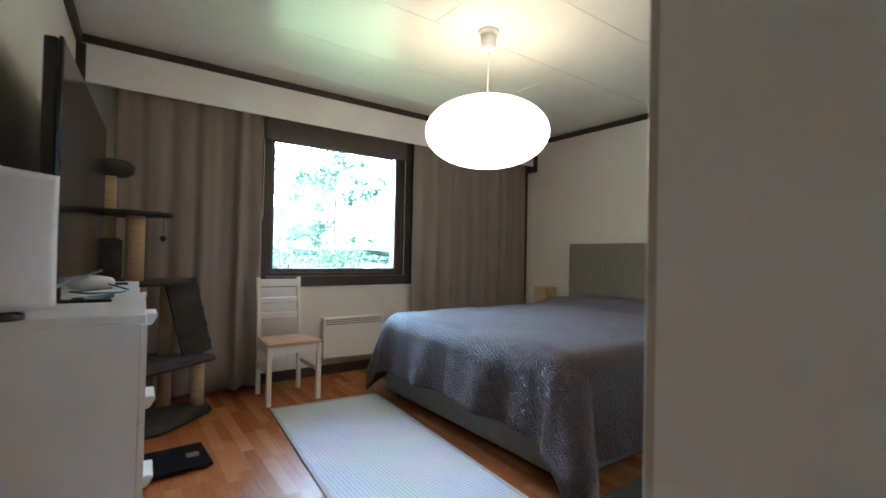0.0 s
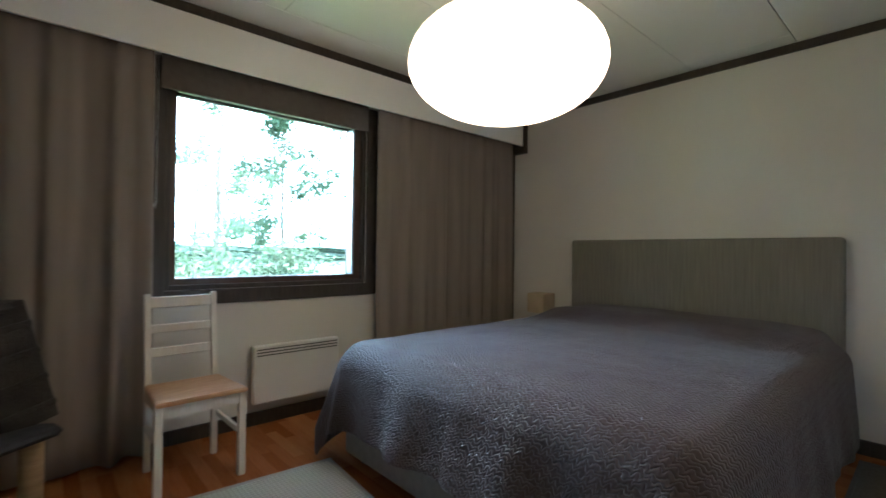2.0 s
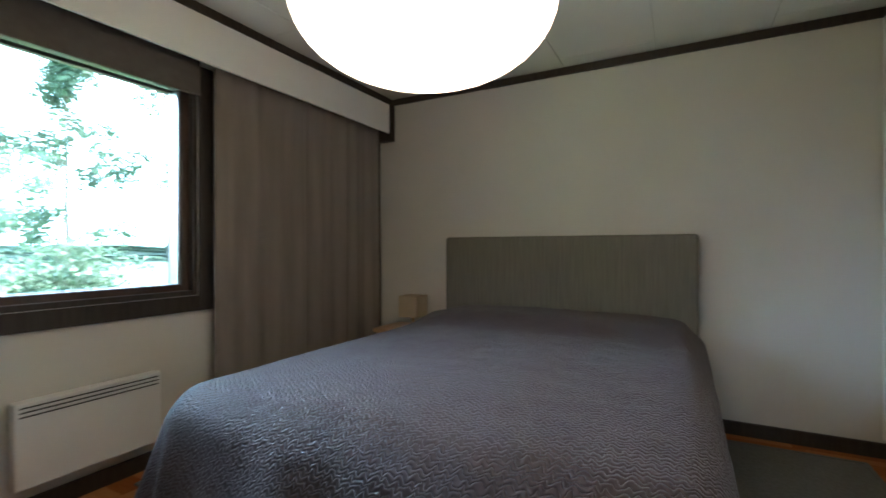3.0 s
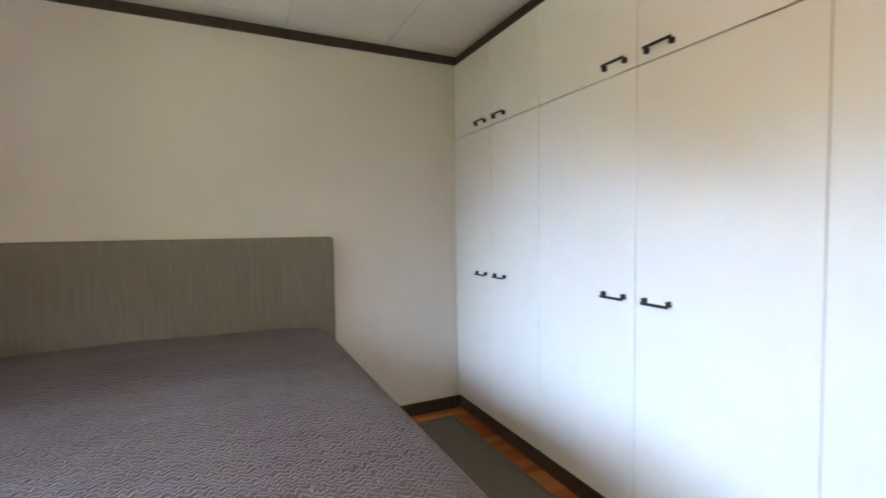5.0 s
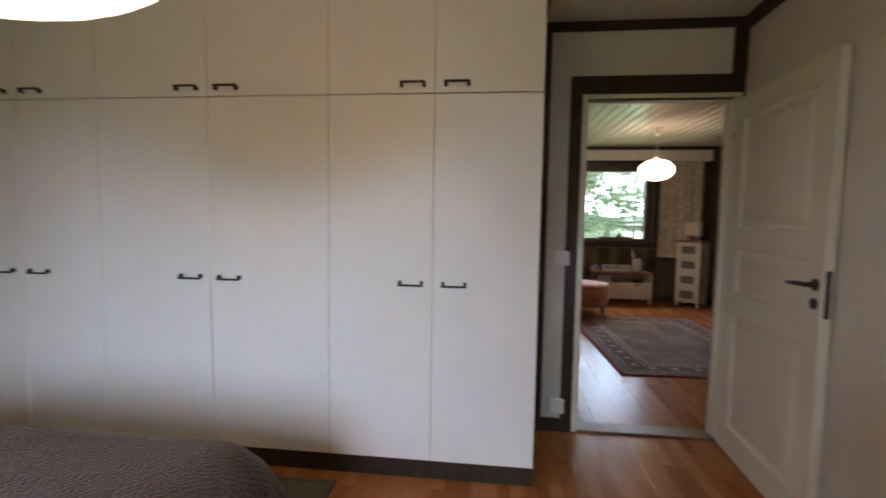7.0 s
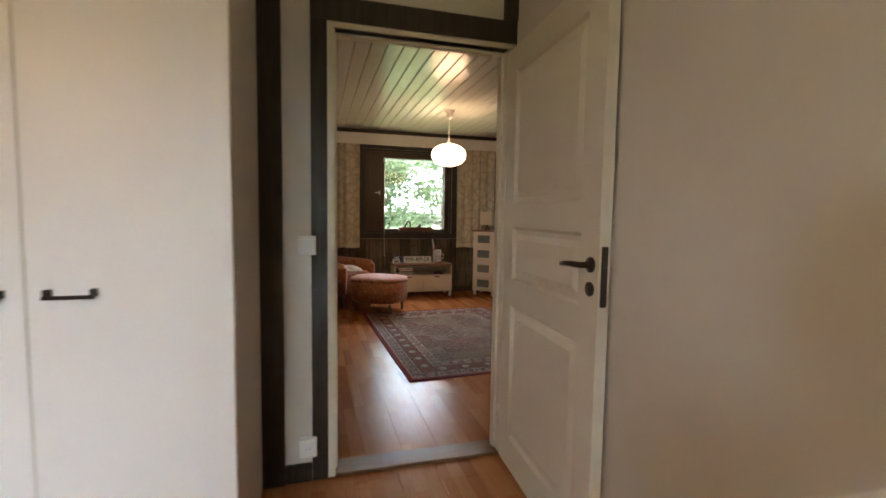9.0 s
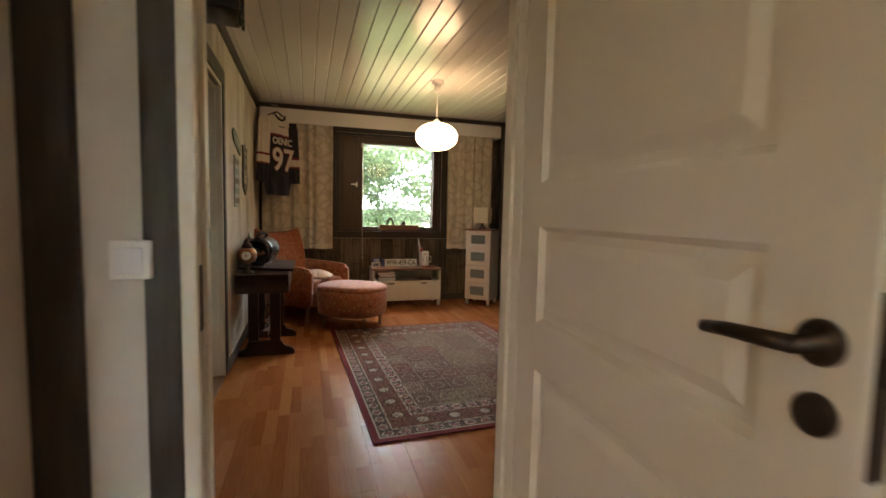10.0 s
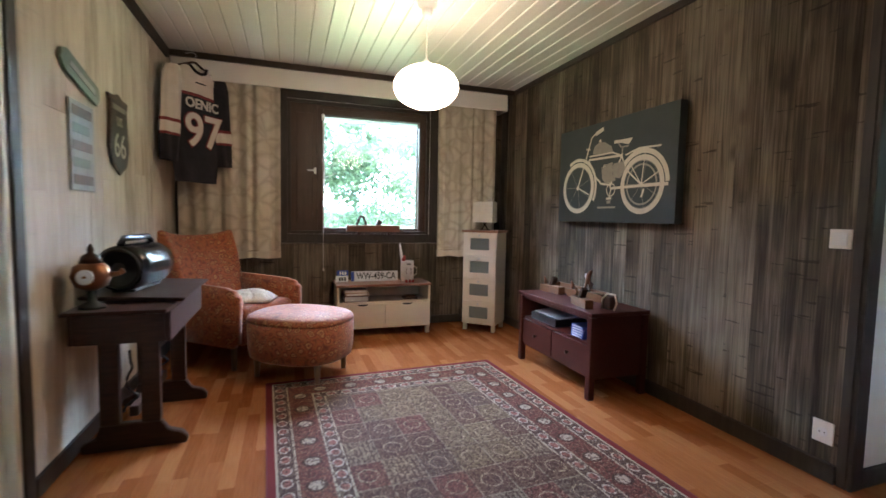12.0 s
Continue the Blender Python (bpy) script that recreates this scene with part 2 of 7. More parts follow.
# sitting room ceiling: narrow painted boards along the room
bm = box(-8.4, RX1, RY0, RY1, H + 0.012, H + 0.08)
x = -8.4
while x < RX1 - 0.05:
    xb = min(x + 0.118, RX1)
    o = prism([(x + 0.0005, H + 0.013), (x + 0.0005, H + 0.007), (x + 0.007, H), (xb - 0.007, H), (xb - 0.0005, H + 0.007), (xb - 0.0005, H + 0.013)], RY0, RY1, 'y')
    bm = merge(bm, o)
    x = xb
solid("ceiling_sitting_room", bm, CEIL, "white painted tongue-and-groove board ceiling", "ceiling", "structure")
solid("ceiling_study", box(RX1 + 0.12, WX1, RY0, RY1, HB, HB + 0.08), CEIL, "plain white ceiling of the study", "ceiling", "structure")
solid("ceiling_landing", box(-8.4, BX0 - 0.12, BY0, BY1, HB, HB + 0.08), CEIL, "plain white ceiling beyond the bedroom", "ceiling", "structure")


def trim_run(name, *rows, label="dark brown stained wooden moulding", material=TRIM):
    return solid(name, boxes(*rows, bevel=0.003), material, label, "trim", "structure")


T = 0.055
trim_run("trim_ceiling_bedroom",
         (BXF, BX1, 3.30, 3.322, HB - T, HB - 0.001), (BX1 - 0.022, BX1, 0.0, 3.30, HB - T, HB - 0.001),
         (-3.30, BX1 - 0.022, -0.004, 0.018, HB - T, HB - 0.001),
         (BX0 + 0.022, -3.30, BY0, BY0 + 0.022, HB - T, HB - 0.001), (-3.322, -3.30, BY0 + 0.022, 0.018, HB - T, HB - 0.001),
         label="dark brown wooden moulding under the bedroom ceiling")
trim_run("trim_ceiling_dresser", (0.0, 0.03, 0.023, 3.932, HB - T - 0.02, HB - 0.002), (0.0, 0.05, 3.90, 3.935, 2.15, HB - T - 0.021),
         label="dark brown wooden moulding above the dressers").matrix_basis = SKEW
trim_run("baseboard_dresser", (0.0, 0.018, 0.02, 4.13, 0, 0.085), label="dark brown wooden baseboard behind the dressers").matrix_basis = SKEW
trim_run("trim_corner_bedroom", (BX1 - 0.03, BX1, 3.44, BY1, 0.0, HB - T), (BX1 - 0.055, BX1, 3.285, 3.44, 2.13, HB - T),
         label="dark brown corner moulding beside the curtain")
trim_run("trim_corner_door", (BX0 + 0.0, BX0 + 0.07, BY0, BY0 + 0.03, 2.19, HB - T), label="dark brown corner moulding above the door")
trim_run("trim_wardrobe_gable", (-3.375, -3.279, BY0, BY0 + 0.03, 0.0, HB - T), label="dark brown moulding behind the wardrobe gable")
trim_run("baseboard_bedroom",
         (BX1 - 0.018, BX1, 0.0, 3.44, 0, 0.085), (BXF + 0.02, BX1 - 0.03, BY1 - 0.018, BY1, 0, 0.085),
         (-3.494, -3.375, BY0, BY0 + 0.018, 0, 0.085), label="dark brown wooden baseboard round the bedroom")
trim_run("trim_ceiling_sitting",
         (RX0, RX1, -5.32, -5.30, H - 0.05, H - 0.001), (RX1 - 0.03, RX1, -5.30, RY1, H - 0.075, H - 0.001),
         (RX0, RX0 + 0.02, -5.30, -2.145, H - 0.05, H - 0.001), (RX0 + 0.02, RX1 - 0.03, RY1 - 0.02, RY1, H - 0.05, H - 0.001),
         label="dark brown wooden moulding under the board ceiling")
trim_run("trim_corner_sitting", (RX0, RX0 + 0.03, RY0, RY0 + 0.12, 0, H - 0.05), (RX1 - 0.03, RX1, RY0, RY0 + 0.03, 0, H - 0.05),
         (RX0 - 0.06, RX0 + 0.016, -2.143, -2.125, 0, H - 0.05), (RX0, RX0 + 0.016, -2.185, -2.145, 0, H - 0.05), (RX0 - 0.3, RX0 - 0.06, -2.143, -2.127, 0.0, 0.0855),
         label="dark brown corner moulding of the sitting room")
trim_run("baseboard_sitting",
         (RX0 + 0.03, RX1, RY0, RY0 + 0.018, 0, 0.085), (RX0, RX0 + 0.026, RY0 + 0.12, -2.185, 0, 0.085), (RX1 - 0.018, RX1, RY0 + 0.018, -3.065, 0, 0.085),
         (RX1 - 0.018, RX1, -2.12, RY1, 0, 0.085), (-3.49, RX1 - 0.018, RY1 - 0.018, RY1, 0, 0.085), (-8.4, -4.535, RY1 - 0.018, RY1, 0, 0.085),
         (-8.4, RX0 - 0.3, -2.145, -2.127, 0, 0.085), label="dark brown wooden baseboard of the sitting room")
trim_run("trim_ceiling_study", (RX1 + 0.12, WX1, RY0, RY0 + 0.02, HB - 0.05, HB - 0.001), (RX1 + 0.12, RX1 + 0.14, RY0 + 0.02, RY1, HB - 0.05, HB - 0.001),
         (RX1 + 0.12, WX1, RY0, RY0 + 0.02, 0, 0.08), label="dark brown moulding of the study")


# slab out of view, added so no light leaks in past the ceilings
solid("roof", box(-9.4, 1.2, RY0 - 0.9, BY1 + 0.9, HB + 0.25, HB + 0.40), TRIM, "unseen dark flat slab added over the whole house to keep light out", "roof", "structure")


# ---- doorways, doors, windows ----
def door_leaf(name, width, m, label, handed=1):
    """Three-panel painted leaf: hinge at x = 0, leaf along +x, thickness along y."""
    W, HT, TH = width, 2.035, 0.04
    d = thing(name, m, label, "door")
    st, rails = 0.115, [(0.0, 0.16), (0.815, 0.94), (1.19, 1.30), (1.92, HT)]
    rows = [(0, st, 0, TH, 0.008, HT), (W - st, W, 0, TH, 0.008, HT)]
    rows += [(st, W - st, 0, TH, max(a, 0.008), b) for a, b in rails]
    part("leaf", boxes(*rows), DOORW, d)
    for (a0, a1), (b0, b1) in zip(rails, rails[1:]):
        z0, z1 = a1, b0
        bm = bmesh.new()
        # raised field with sloped border on both faces
        for side in (0, 1):
            y_edge, y_mid, y_face = (0.014, 0.014, 0.004) if side == 0 else (TH - 0.014, TH - 0.014, TH - 0.004)
            loops = []
            for inset, yy in ((0.0, 0.001 if side == 0 else TH - 0.001), (0.012, y_edge), (0.03, y_mid), (0.055, y_face)):
                loops.append([bm.verts.new(p) for p in ((st + inset, yy, z0 + inset), (W - st - inset, yy, z0 + inset), (W - st - inset, yy, z1 - inset), (st + inset, yy, z1 - inset))])
            for A, B in zip(loops, loops[1:]):
                for k in range(4):
                    bm.faces.new((A[k], A[(k + 1) % 4], B[(k + 1) % 4], B[k]))
            bm.faces.new(loops[-1])
        bmesh.ops.recalc_face_normals(bm, faces=bm.faces[:])
        part("panel", bm, DOORW, d)
    hx = W - 0.045
    for s, y in ((-1, 0.0), (1, TH)):
        rose = lathe([(0.026, 0), (0.026, 0.006), (0.022, 0.009), (0.011, 0.010), (0.010, 0.045)], 20)
        part("handle_rose", moved(rose, pose(hx, y, 1.088, 90 * (1 if s < 0 else -1), 0, 0)), METAL, d, "dark bronze handle rose", True)
        part("lever", tube([(hx, y + s * 0.04, 1.088), (hx - 0.02, y + s * 0.052, 1.089), (hx - 0.07, y + s * 0.054, 1.087), (hx - 0.108, y + s * 0.050, 1.082)], [0.010, 0.010, 0.009, 0.008], 10), METAL, d, "dark bronze lever handle", True)
        key = lathe([(0.024, 0), (0.024, 0.006), (0.02, 0.008)], 20)
        part("key_rose", moved(key, pose(hx, y, 1.008, 90 * (1 if s < 0 else -1), 0, 0)), METAL, d, "dark bronze key rose", True)
    part("lock_plate", boxes((W - 0.001, W + 0.0025, 0.009, 0.031, 0.955, 1.150)), METAL, d, "dark metal lock plate")
    part("latch", boxes((W + 0.0025, W + 0.008, 0.014, 0.026, 1.055, 1.085)), METAL, d)
    for z in (0.22, 1.80):
        part("hinge", lathe([(0.008, z - 0.05), (0.008, z + 0.05)], 10, -0.004, -0.006), DOORW, d, "", True)
    return d


METAL = noisy("dark_bronze_metal", (0.055, 0.045, 0.038), (0.08, 0.066, 0.055), 20, 0.38, 0.05, 200, metal=0.9)


def doorway(name, axis, a0, a1, w0, w1, strike_at_a1, label):
    """White jambs, dark casings on both wall faces, threshold. Opening a0..a1, wall faces w0..w1, rebated leaf side as given."""
    d = thing(name, Matrix(), label, "doorway", kind="structure")

    def b(*rows, bevel=0.003):
        if axis == 'y':
            rows = [(r[2], r[3], r[0], r[1], r[4], r[5]) for r in rows]
        return boxes(*rows, bevel=bevel)
    J = 0.03
    part("jamb", b((a0 - 0.008, a0 + J, w0 - 0.006, w1 + 0.006, 0, 2.06)), DOORW, d, "white painted door jamb")
    part("jamb", b((a1 - J, a1 + 0.008, w0 - 0.006, w1 + 0.006, 0, 2.06)), DOORW, d, "white painted door jamb")
    part("jamb", b((a0 - 0.008, a1 + 0.008, w0 - 0.006, w1 + 0.006, 2.06, 2.09)), DOORW, d, "white painted door head")
    mid = (w0 + w1) / 2
    part("stop", b((a0 + J, a0 + J + 0.012, mid - 0.03, mid + 0.012, 0, 2.047), (a1 - J - 0.012, a1 - J, mid - 0.03, mid + 0.012, 0, 2.047), (a0 + J, a1 - J, mid - 0.03, mid + 0.012, 2.047, 2.06), bevel=0.002), DOORW, d, "white door stop")
    C = 0.075
    for f0, f1 in ((w0 - 0.016, w0 - 0.004), (w1 + 0.004, w1 + 0.016)):
        part("casing", b((a0 - C, a0 - 0.004, f0, f1, 0, 2.085)), TRIM, d, "dark brown door casing")
        part("casing", b((a1 + 0.004, a1 + C, f0, f1, 0, 2.085)), TRIM, d, "dark brown door casing")
        part("casing", b((a0 - C, a1 + C, f0, f1, 2.085, 2.19)), TRIM, d, "dark brown door casing")
    part("threshold", b((a0 + J, a1 - J, w0 - 0.008, w1 + 0.008, -0.005, 0.014), bevel=0.004), TRESH, d, "worn wooden threshold")
    if not strike_at_a1:
        part("edge_strip", b((a0 + J - 0.002, a0 + J + 0.006, w1 + 0.001, w1 + 0.010, 0, 2.05), bevel=0.002), TRIM, d, "dark strip on the jamb's far edge")
    ax = a1 - J if strike_at_a1 else a0 + J
    s = -1 if strike_at_a1 else 1
    part("strike_plate", b((ax, ax + s * 0.002, w1 - 0.05, w1 - 0.02, 0.92, 1.08) if s > 0 else (ax - 0.002, ax, w1 - 0.05, w1 - 0.02, 0.92, 1.08), bevel=0), METAL, d, "metal strike plate")
    return d


TRESH = noisy("brown_threshold_wood", (0.14, 0.065, 0.03), (0.20, 0.10, 0.05), 8, 0.45, 0.1, 60, (1, 12, 12))
doorway("doorway_1", 'x', D1[0] + 0.0, D1[1], BY0 - 0.12, BY0, True, "bedroom doorway with white jambs and dark casing")
doorway("doorway_2", 'y', D2[0], D2[1], RX1, RX1 + 0.12, False, "study doorway with white jambs and dark casing")
door_leaf("door_1", 0.86, pose(-4.425, BY0 + 0.02, 0, 0, 0, 86.8), "open cream-white three-panel bedroom door with bronze lever")
door_leaf("door_2", 0.81, pose(RX1 - 0.025, -2.06, 0, 0, 0, 88.5), "open cream-white three-panel study door against the wall")


def window(name, x0, x1, z0, z1, yi, yo, pane, label, shutter=None, side=1):
    """Dark timber window in an outer wall. yi inner wall face, yo outer face; pane (x0, x1, z0, z1); side: +1 where outside is +y."""
    w = thing(name, Matrix(), label, "window", kind="structure")
    s = side

    def b(x0, x1, ya, yb, z0, z1, bev=0.004):
        return box(x0, x1, min(ya, yb), max(ya, yb), z0, z1, bev)
    px0, px1, pz0, pz1 = pane
    part("lining", merge(b(x0, x0 + 0.03, yi + s * 0.002, yo, z0, z1), b(x1 - 0.03, x1, yi + s * 0.002, yo, z0, z1), b(x0 + 0.03, x1 - 0.03, yi + s * 0.002, yo, z0, z0 + 0.03), b(x0 + 0.03, x1 - 0.03, yi + s * 0.002, yo, z1 - 0.03, z1)), TRIM, w, "dark brown window lining")
    cz = 0.09
    for r in ((x0 - cz, x0, z0 - cz, z1 + cz), (x1, x1 + cz, z0 - cz, z1 + cz), (x0, x1, z0 - cz, z0), (x0, x1, z1, z1 + cz)):
        part("casing", b(r[0], r[1], yi - s * 0.02, yi - s * 0.003, r[2], r[3]), TRIM, w, "dark brown window casing")
    yf0, yf1 = yi + s * 0.04, yi + s * 0.09
    part("sash", merge(b(px0 - 0.055, px0, yf0, yf1, pz0 - 0.055, pz1 + 0.055), b(px1, px1 + 0.055, yf0, yf1, pz0 - 0.055, pz1 + 0.055), b(px0, px1, yf0, yf1, pz0 - 0.055, pz0), b(px0, px1, yf0, yf1, pz1, pz1 + 0.055)), SASH, w, "dark brown timber sash")
    for k, yy in enumerate((yi + s * 0.07, yi + s * 0.15)):
        p = part("pane", b(px0 - 0.005, px1 + 0.005, yy, yy + s * 0.004, pz0 - 0.005, pz1 + 0.005, 0), GLASS, w, "clear window pane")
        p.visible_shadow = False
    part("outer_sash", merge(b(px0 - 0.03, px0, yi + s * 0.14, yi + s * 0.18, pz0 - 0.03, pz1 + 0.03), b(px1, px1 + 0.03, yi + s * 0.14, yi + s * 0.18, pz0 - 0.03, pz1 + 0.03), b(px0, px1, yi + s * 0.14, yi + s * 0.18, pz0 - 0.03, pz0), b(px0, px1, yi + s * 0.14, yi + s * 0.18, pz1, pz1 + 0.03)), SASH, w, "dark brown outer sash")
    ml = shutter[0] + 0.01 if shutter else x1 - 0.02
    part("window_frame", merge(b(x0 + 0.02, px0 - 0.05, yf0 + s * 0.012, yf1 + s * 0.03, z0 + 0.02, z1 - 0.02), b(px1 + 0.05, ml, yf0 + s * 0.012, yf1 + s * 0.03, z0 + 0.02, z1 - 0.02), b(px0 - 0.05, px1 + 0.05, yf0 + s * 0.012, yf1 + s * 0.03, pz1 + 0.05, z1 - 0.02), b(px0 - 0.05, px1 + 0.05, yf0 + s * 0.012, yf1 + s * 0.03, z0 + 0.02, pz0 - 0.05)), SASH, w, "dark brown fixed window frame")
    part("edge_strip", b(px1 - 0.012, px1 - 0.001, yi + s * 0.055, yi + s * 0.135, pz0, pz1, 0.002), ALU, w, "pale metal strip at the sash edge")
    if shutter:
        sx0, sx1 = shutter
        part("shutter", merge(b(sx0, sx1 + 0.005, yf0, yf1, z0 + 0.02, z1 - 0.02), b(sx0 + 0.05, sx1 - 0.05, yf0 - s * 0.012, yf0 - s * 0.0005, z0 + 0.12, z1 - 0.12)), SASH, w, "solid dark brown ventilation shutter")
        hz = 1.58
        part("shutter_handle", merge(b(sx0 + 0.012, sx0 + 0.034, yf0 - s * 0.014, yf0, hz - 0.03, hz + 0.03), b(sx0 + 0.014, sx0 + 0.10, yf0 - s * 0.035, yf0 - s * 0.02, hz - 0.008, hz + 0.008), b(sx0 + 0.016, sx0 + 0.03, yf0 - s * 0.03, yf0 - s * 0.01, hz - 0.007, hz + 0.007)), ALU, w, "pale metal shutter handle")
    for hz in (pz0 + 0.15, pz0 + 0.75):
        part("hinge", b(px1 + 0.057, px1 + 0.07, yf0 - s * 0.006, yf0 + s * 0.01, hz - 0.03, hz + 0.03, 0.002), METAL, w)
    return w


SASH = noisy("brown_window_timber", (0.050, 0.030, 0.020), (0.075, 0.046, 0.030), 4, 0.42, 0.15, 50, (10, 10, 1.5))
ALU = noisy("brushed_aluminium", (0.55, 0.56, 0.57), (0.62, 0.63, 0.64), 30, 0.35, 0.05, 200, metal=0.8)
window("window_1", *BWIN, BY1, BY1 + 0.22, (-2.985, -1.775, 0.968, 2.09), "large dark timber bedroom window on a green garden")
window("window_2", *SWIN, RY0, RY0 - 0.22, (-5.535, -4.555, 1.02, 2.13), "dark timber sitting room window with a solid shutter", (-4.50, -4.25), -1)
window("window_3", *OWIN, RY0, RY0 - 0.22, (-2.87, -1.63, 1.02, 2.13), "dark timber study window on bright trees", None, -1)

# unseen window, added so that daylight reaches the hallway wall
hw = thing("window_4", Matrix(), "unseen dark timber window added at the hallway's end for daylight", "window", kind="structure")
part("window_frame", boxes((-8.49, -8.41, -1.7, -1.66, 1.4, 2.05), (-8.49, -8.41, -1.29, -1.25, 1.4, 2.05), (-8.49, -8.41, -1.66, -1.29, 1.4, 1.44), (-8.49, -8.41, -1.66, -1.29, 2.01, 2.05)), SASH, hw)
part("pane", box(-8.452, -8.448, -1.66, -1.29, 1.44, 2.01), GLASS, hw, "clear window pane").visible_shadow = False


# ---- bedroom ----
def wave_sheet(name, x0, x1, y, z0, z1, folds, amp, material, parent=None, seed=1, bottom_flare=0.3, nz=14):
    """Hanging cloth with soft folds across x, deeper towards the hem."""
    rng = random.Random(seed)
    ph = [rng.uniform(0, 6.28) for _ in range(6)]
    n = int(folds * 14)

    def fn(u, v):
        w = u * folds * 2 * math.pi
        a = amp * (0.55 + 0.45 * (1 - v) * (1 + bottom_flare))
        d = math.sin(w + 0.9 * math.sin(w * 0.37 + ph[0]) + ph[1]) * 0.62 + 0.38 * math.sin(w * 0.53 + ph[2] + 0.6 * (1 - v)) + 0.14 * math.sin(w * 2.1 + ph[3])
        d *= 0.45 + 0.9 * abs(noise.noise((u * folds * 0.8, seed * 3.1, 0.3 * v))) * 1.6
        x = x0 + (x1 - x0) * u + 0.25 * amp * math.sin(w * 0.71 + ph[4]) * (1 - v)
        z = z0 + (z1 - z0) * v + (0.006 * math.sin(w * 0.5 + ph[5]) if v == 0 else 0)
        return (x, y + a * d, z)
    bm = grid(n, nz, fn)
    return bm


def curtain(name, x0, x1, y, z0, z1, folds, amp, material, label, seed, hem=0.0, hem_mat=None):
    c = thing(name, Matrix(), label, "curtain")
    p = part("cloth", wave_sheet("cloth", x0, x1, y, z0 + hem, z1, folds, amp, material, seed=seed), material, c, smooth=True)
    thicken(p, 0.004, 0)
    return c


# pelmet board over the window wall
pel = thing("pelmet", Matrix(), "white painted curtain pelmet board under the ceiling", "pelmet")
part("board", box(BXF + 0.004, -0.056, 3.302, 3.322, 2.195, HB - 0.057, 0.003), WHITE, pel)
part("cover", box(BXF + 0.012, -0.056, 3.322, BY1, HB - 0.075, HB - 0.057), WHITE, pel)
part("curtain_rail", box(BXF + 0.012, -0.056, 3.40, 3.425, HB - 0.10, HB - 0.075), ALU, pel, "pale metal curtain rail")
curtain("curtain", -4.10, -3.13, 3.42, 0.02, HB - 0.10, 5.2, 0.055, CURT, "heavy taupe curtain drawn beside the window to the floor", 3)
curtain("curtain", -1.66, -0.93, 3.42, 0.02, HB - 0.10, 3.6, 0.036, CURT, "heavy taupe curtain hanging beside the window", 9)
curtain("curtain", -0.975, -0.08, 3.432, 0.02, HB - 0.10, 4.2, 0.036, CURT, "heavy taupe curtain hanging behind the bed", 14)

# roller blind
bl = thing("roller_blind", Matrix(), "grey-brown roller blind pulled a little down", "blind")
BLIND = noisy("grey_blind_cloth", (0.10, 0.088, 0.078), (0.125, 0.11, 0.097), 20, 0.85, 0.2, 300)
part("cloth", box(-3.09, -1.735, 3.452, 3.455, 2.065, 2.40), BLIND, bl)
part("bottom_bar", box(-3.09, -1.735, 3.445, 3.462, 2.05, 2.067, 0.003), BLIND, bl)
part("roller", moved(lathe([(0.022, -1.735), (0.022, -3.09)], 16), pose(0, 3.47, 2.40, 0, 90, 0)), ALU, bl, "", True)
part("bracket", box(-3.10, -3.092, 3.44, BY1 - 0.02, 2.36, 2.44), WHITE, bl)
part("bracket", box(-1.733, -1.725, 3.44, BY1 - 0.02, 2.36, 2.44), WHITE, bl)
part("chain", tube([(-3.105, 3.44, 2.39), (-3.108, 3.44, 1.4), (-3.115, 3.44, 1.37), (-3.122, 3.44, 1.4), (-3.12, 3.44, 2.39)], 0.0025, 6), ALU, bl, "thin grey bead chain")

# panel heater
ht = thing("panel_heater", Matrix(), "white electric panel heater under the window", "heater")
part("body", box(-2.562, -1.965, 3.44, 3.50, 0.155, 0.525, 0.008), WHITE, ht)
part("bracket", box(-2.45, -2.40, 3.50, BY1, 0.2, 0.48), WHITE, ht)
part("bracket", box(-2.12, -2.07, 3.50, BY1, 0.2, 0.48), WHITE, ht)
for i in range(3):
    # black bar on the closed body paints the shade of a vent slot
    part("vent_slot", box(-2.545, -1.982, 3.4355, 3.4385, 0.462 + 0.019 * i, 0.468 + 0.019 * i), BLACK, ht, "black bar in place of a shaded vent slot")

# wardrobes
HANDLE = noisy("black_cast_handle", (0.014, 0.012, 0.011), (0.022, 0.019, 0.017), 30, 0.45, 0.1, 200, metal=0.4)


def wardrobe_handle(xc, z, parent, flip):
    s = 1 if flip else -1
    zb = z + s * 0.009
    bm = merge(box(xc - 0.062, xc + 0.062, 0.040, 0.0465, zb - 0.0055, zb + 0.0055, 0.002),
               box(xc - 0.062, xc - 0.047, 0.0202, 0.040, min(z - s * 0.012, zb), max(z - s * 0.012, zb), 0.002),
               box(xc + 0.047, xc + 0.062, 0.0202, 0.040, min(z - s * 0.012, zb), max(z - s * 0.012, zb), 0.002))
    return part("handle", bm, HANDLE, parent, "black metal bar handle")


GAPF = noisy("beige_gap_fill", (0.50, 0.45, 0.36), (0.44, 0.40, 0.32), 6, 0.6, 0.05, 80)


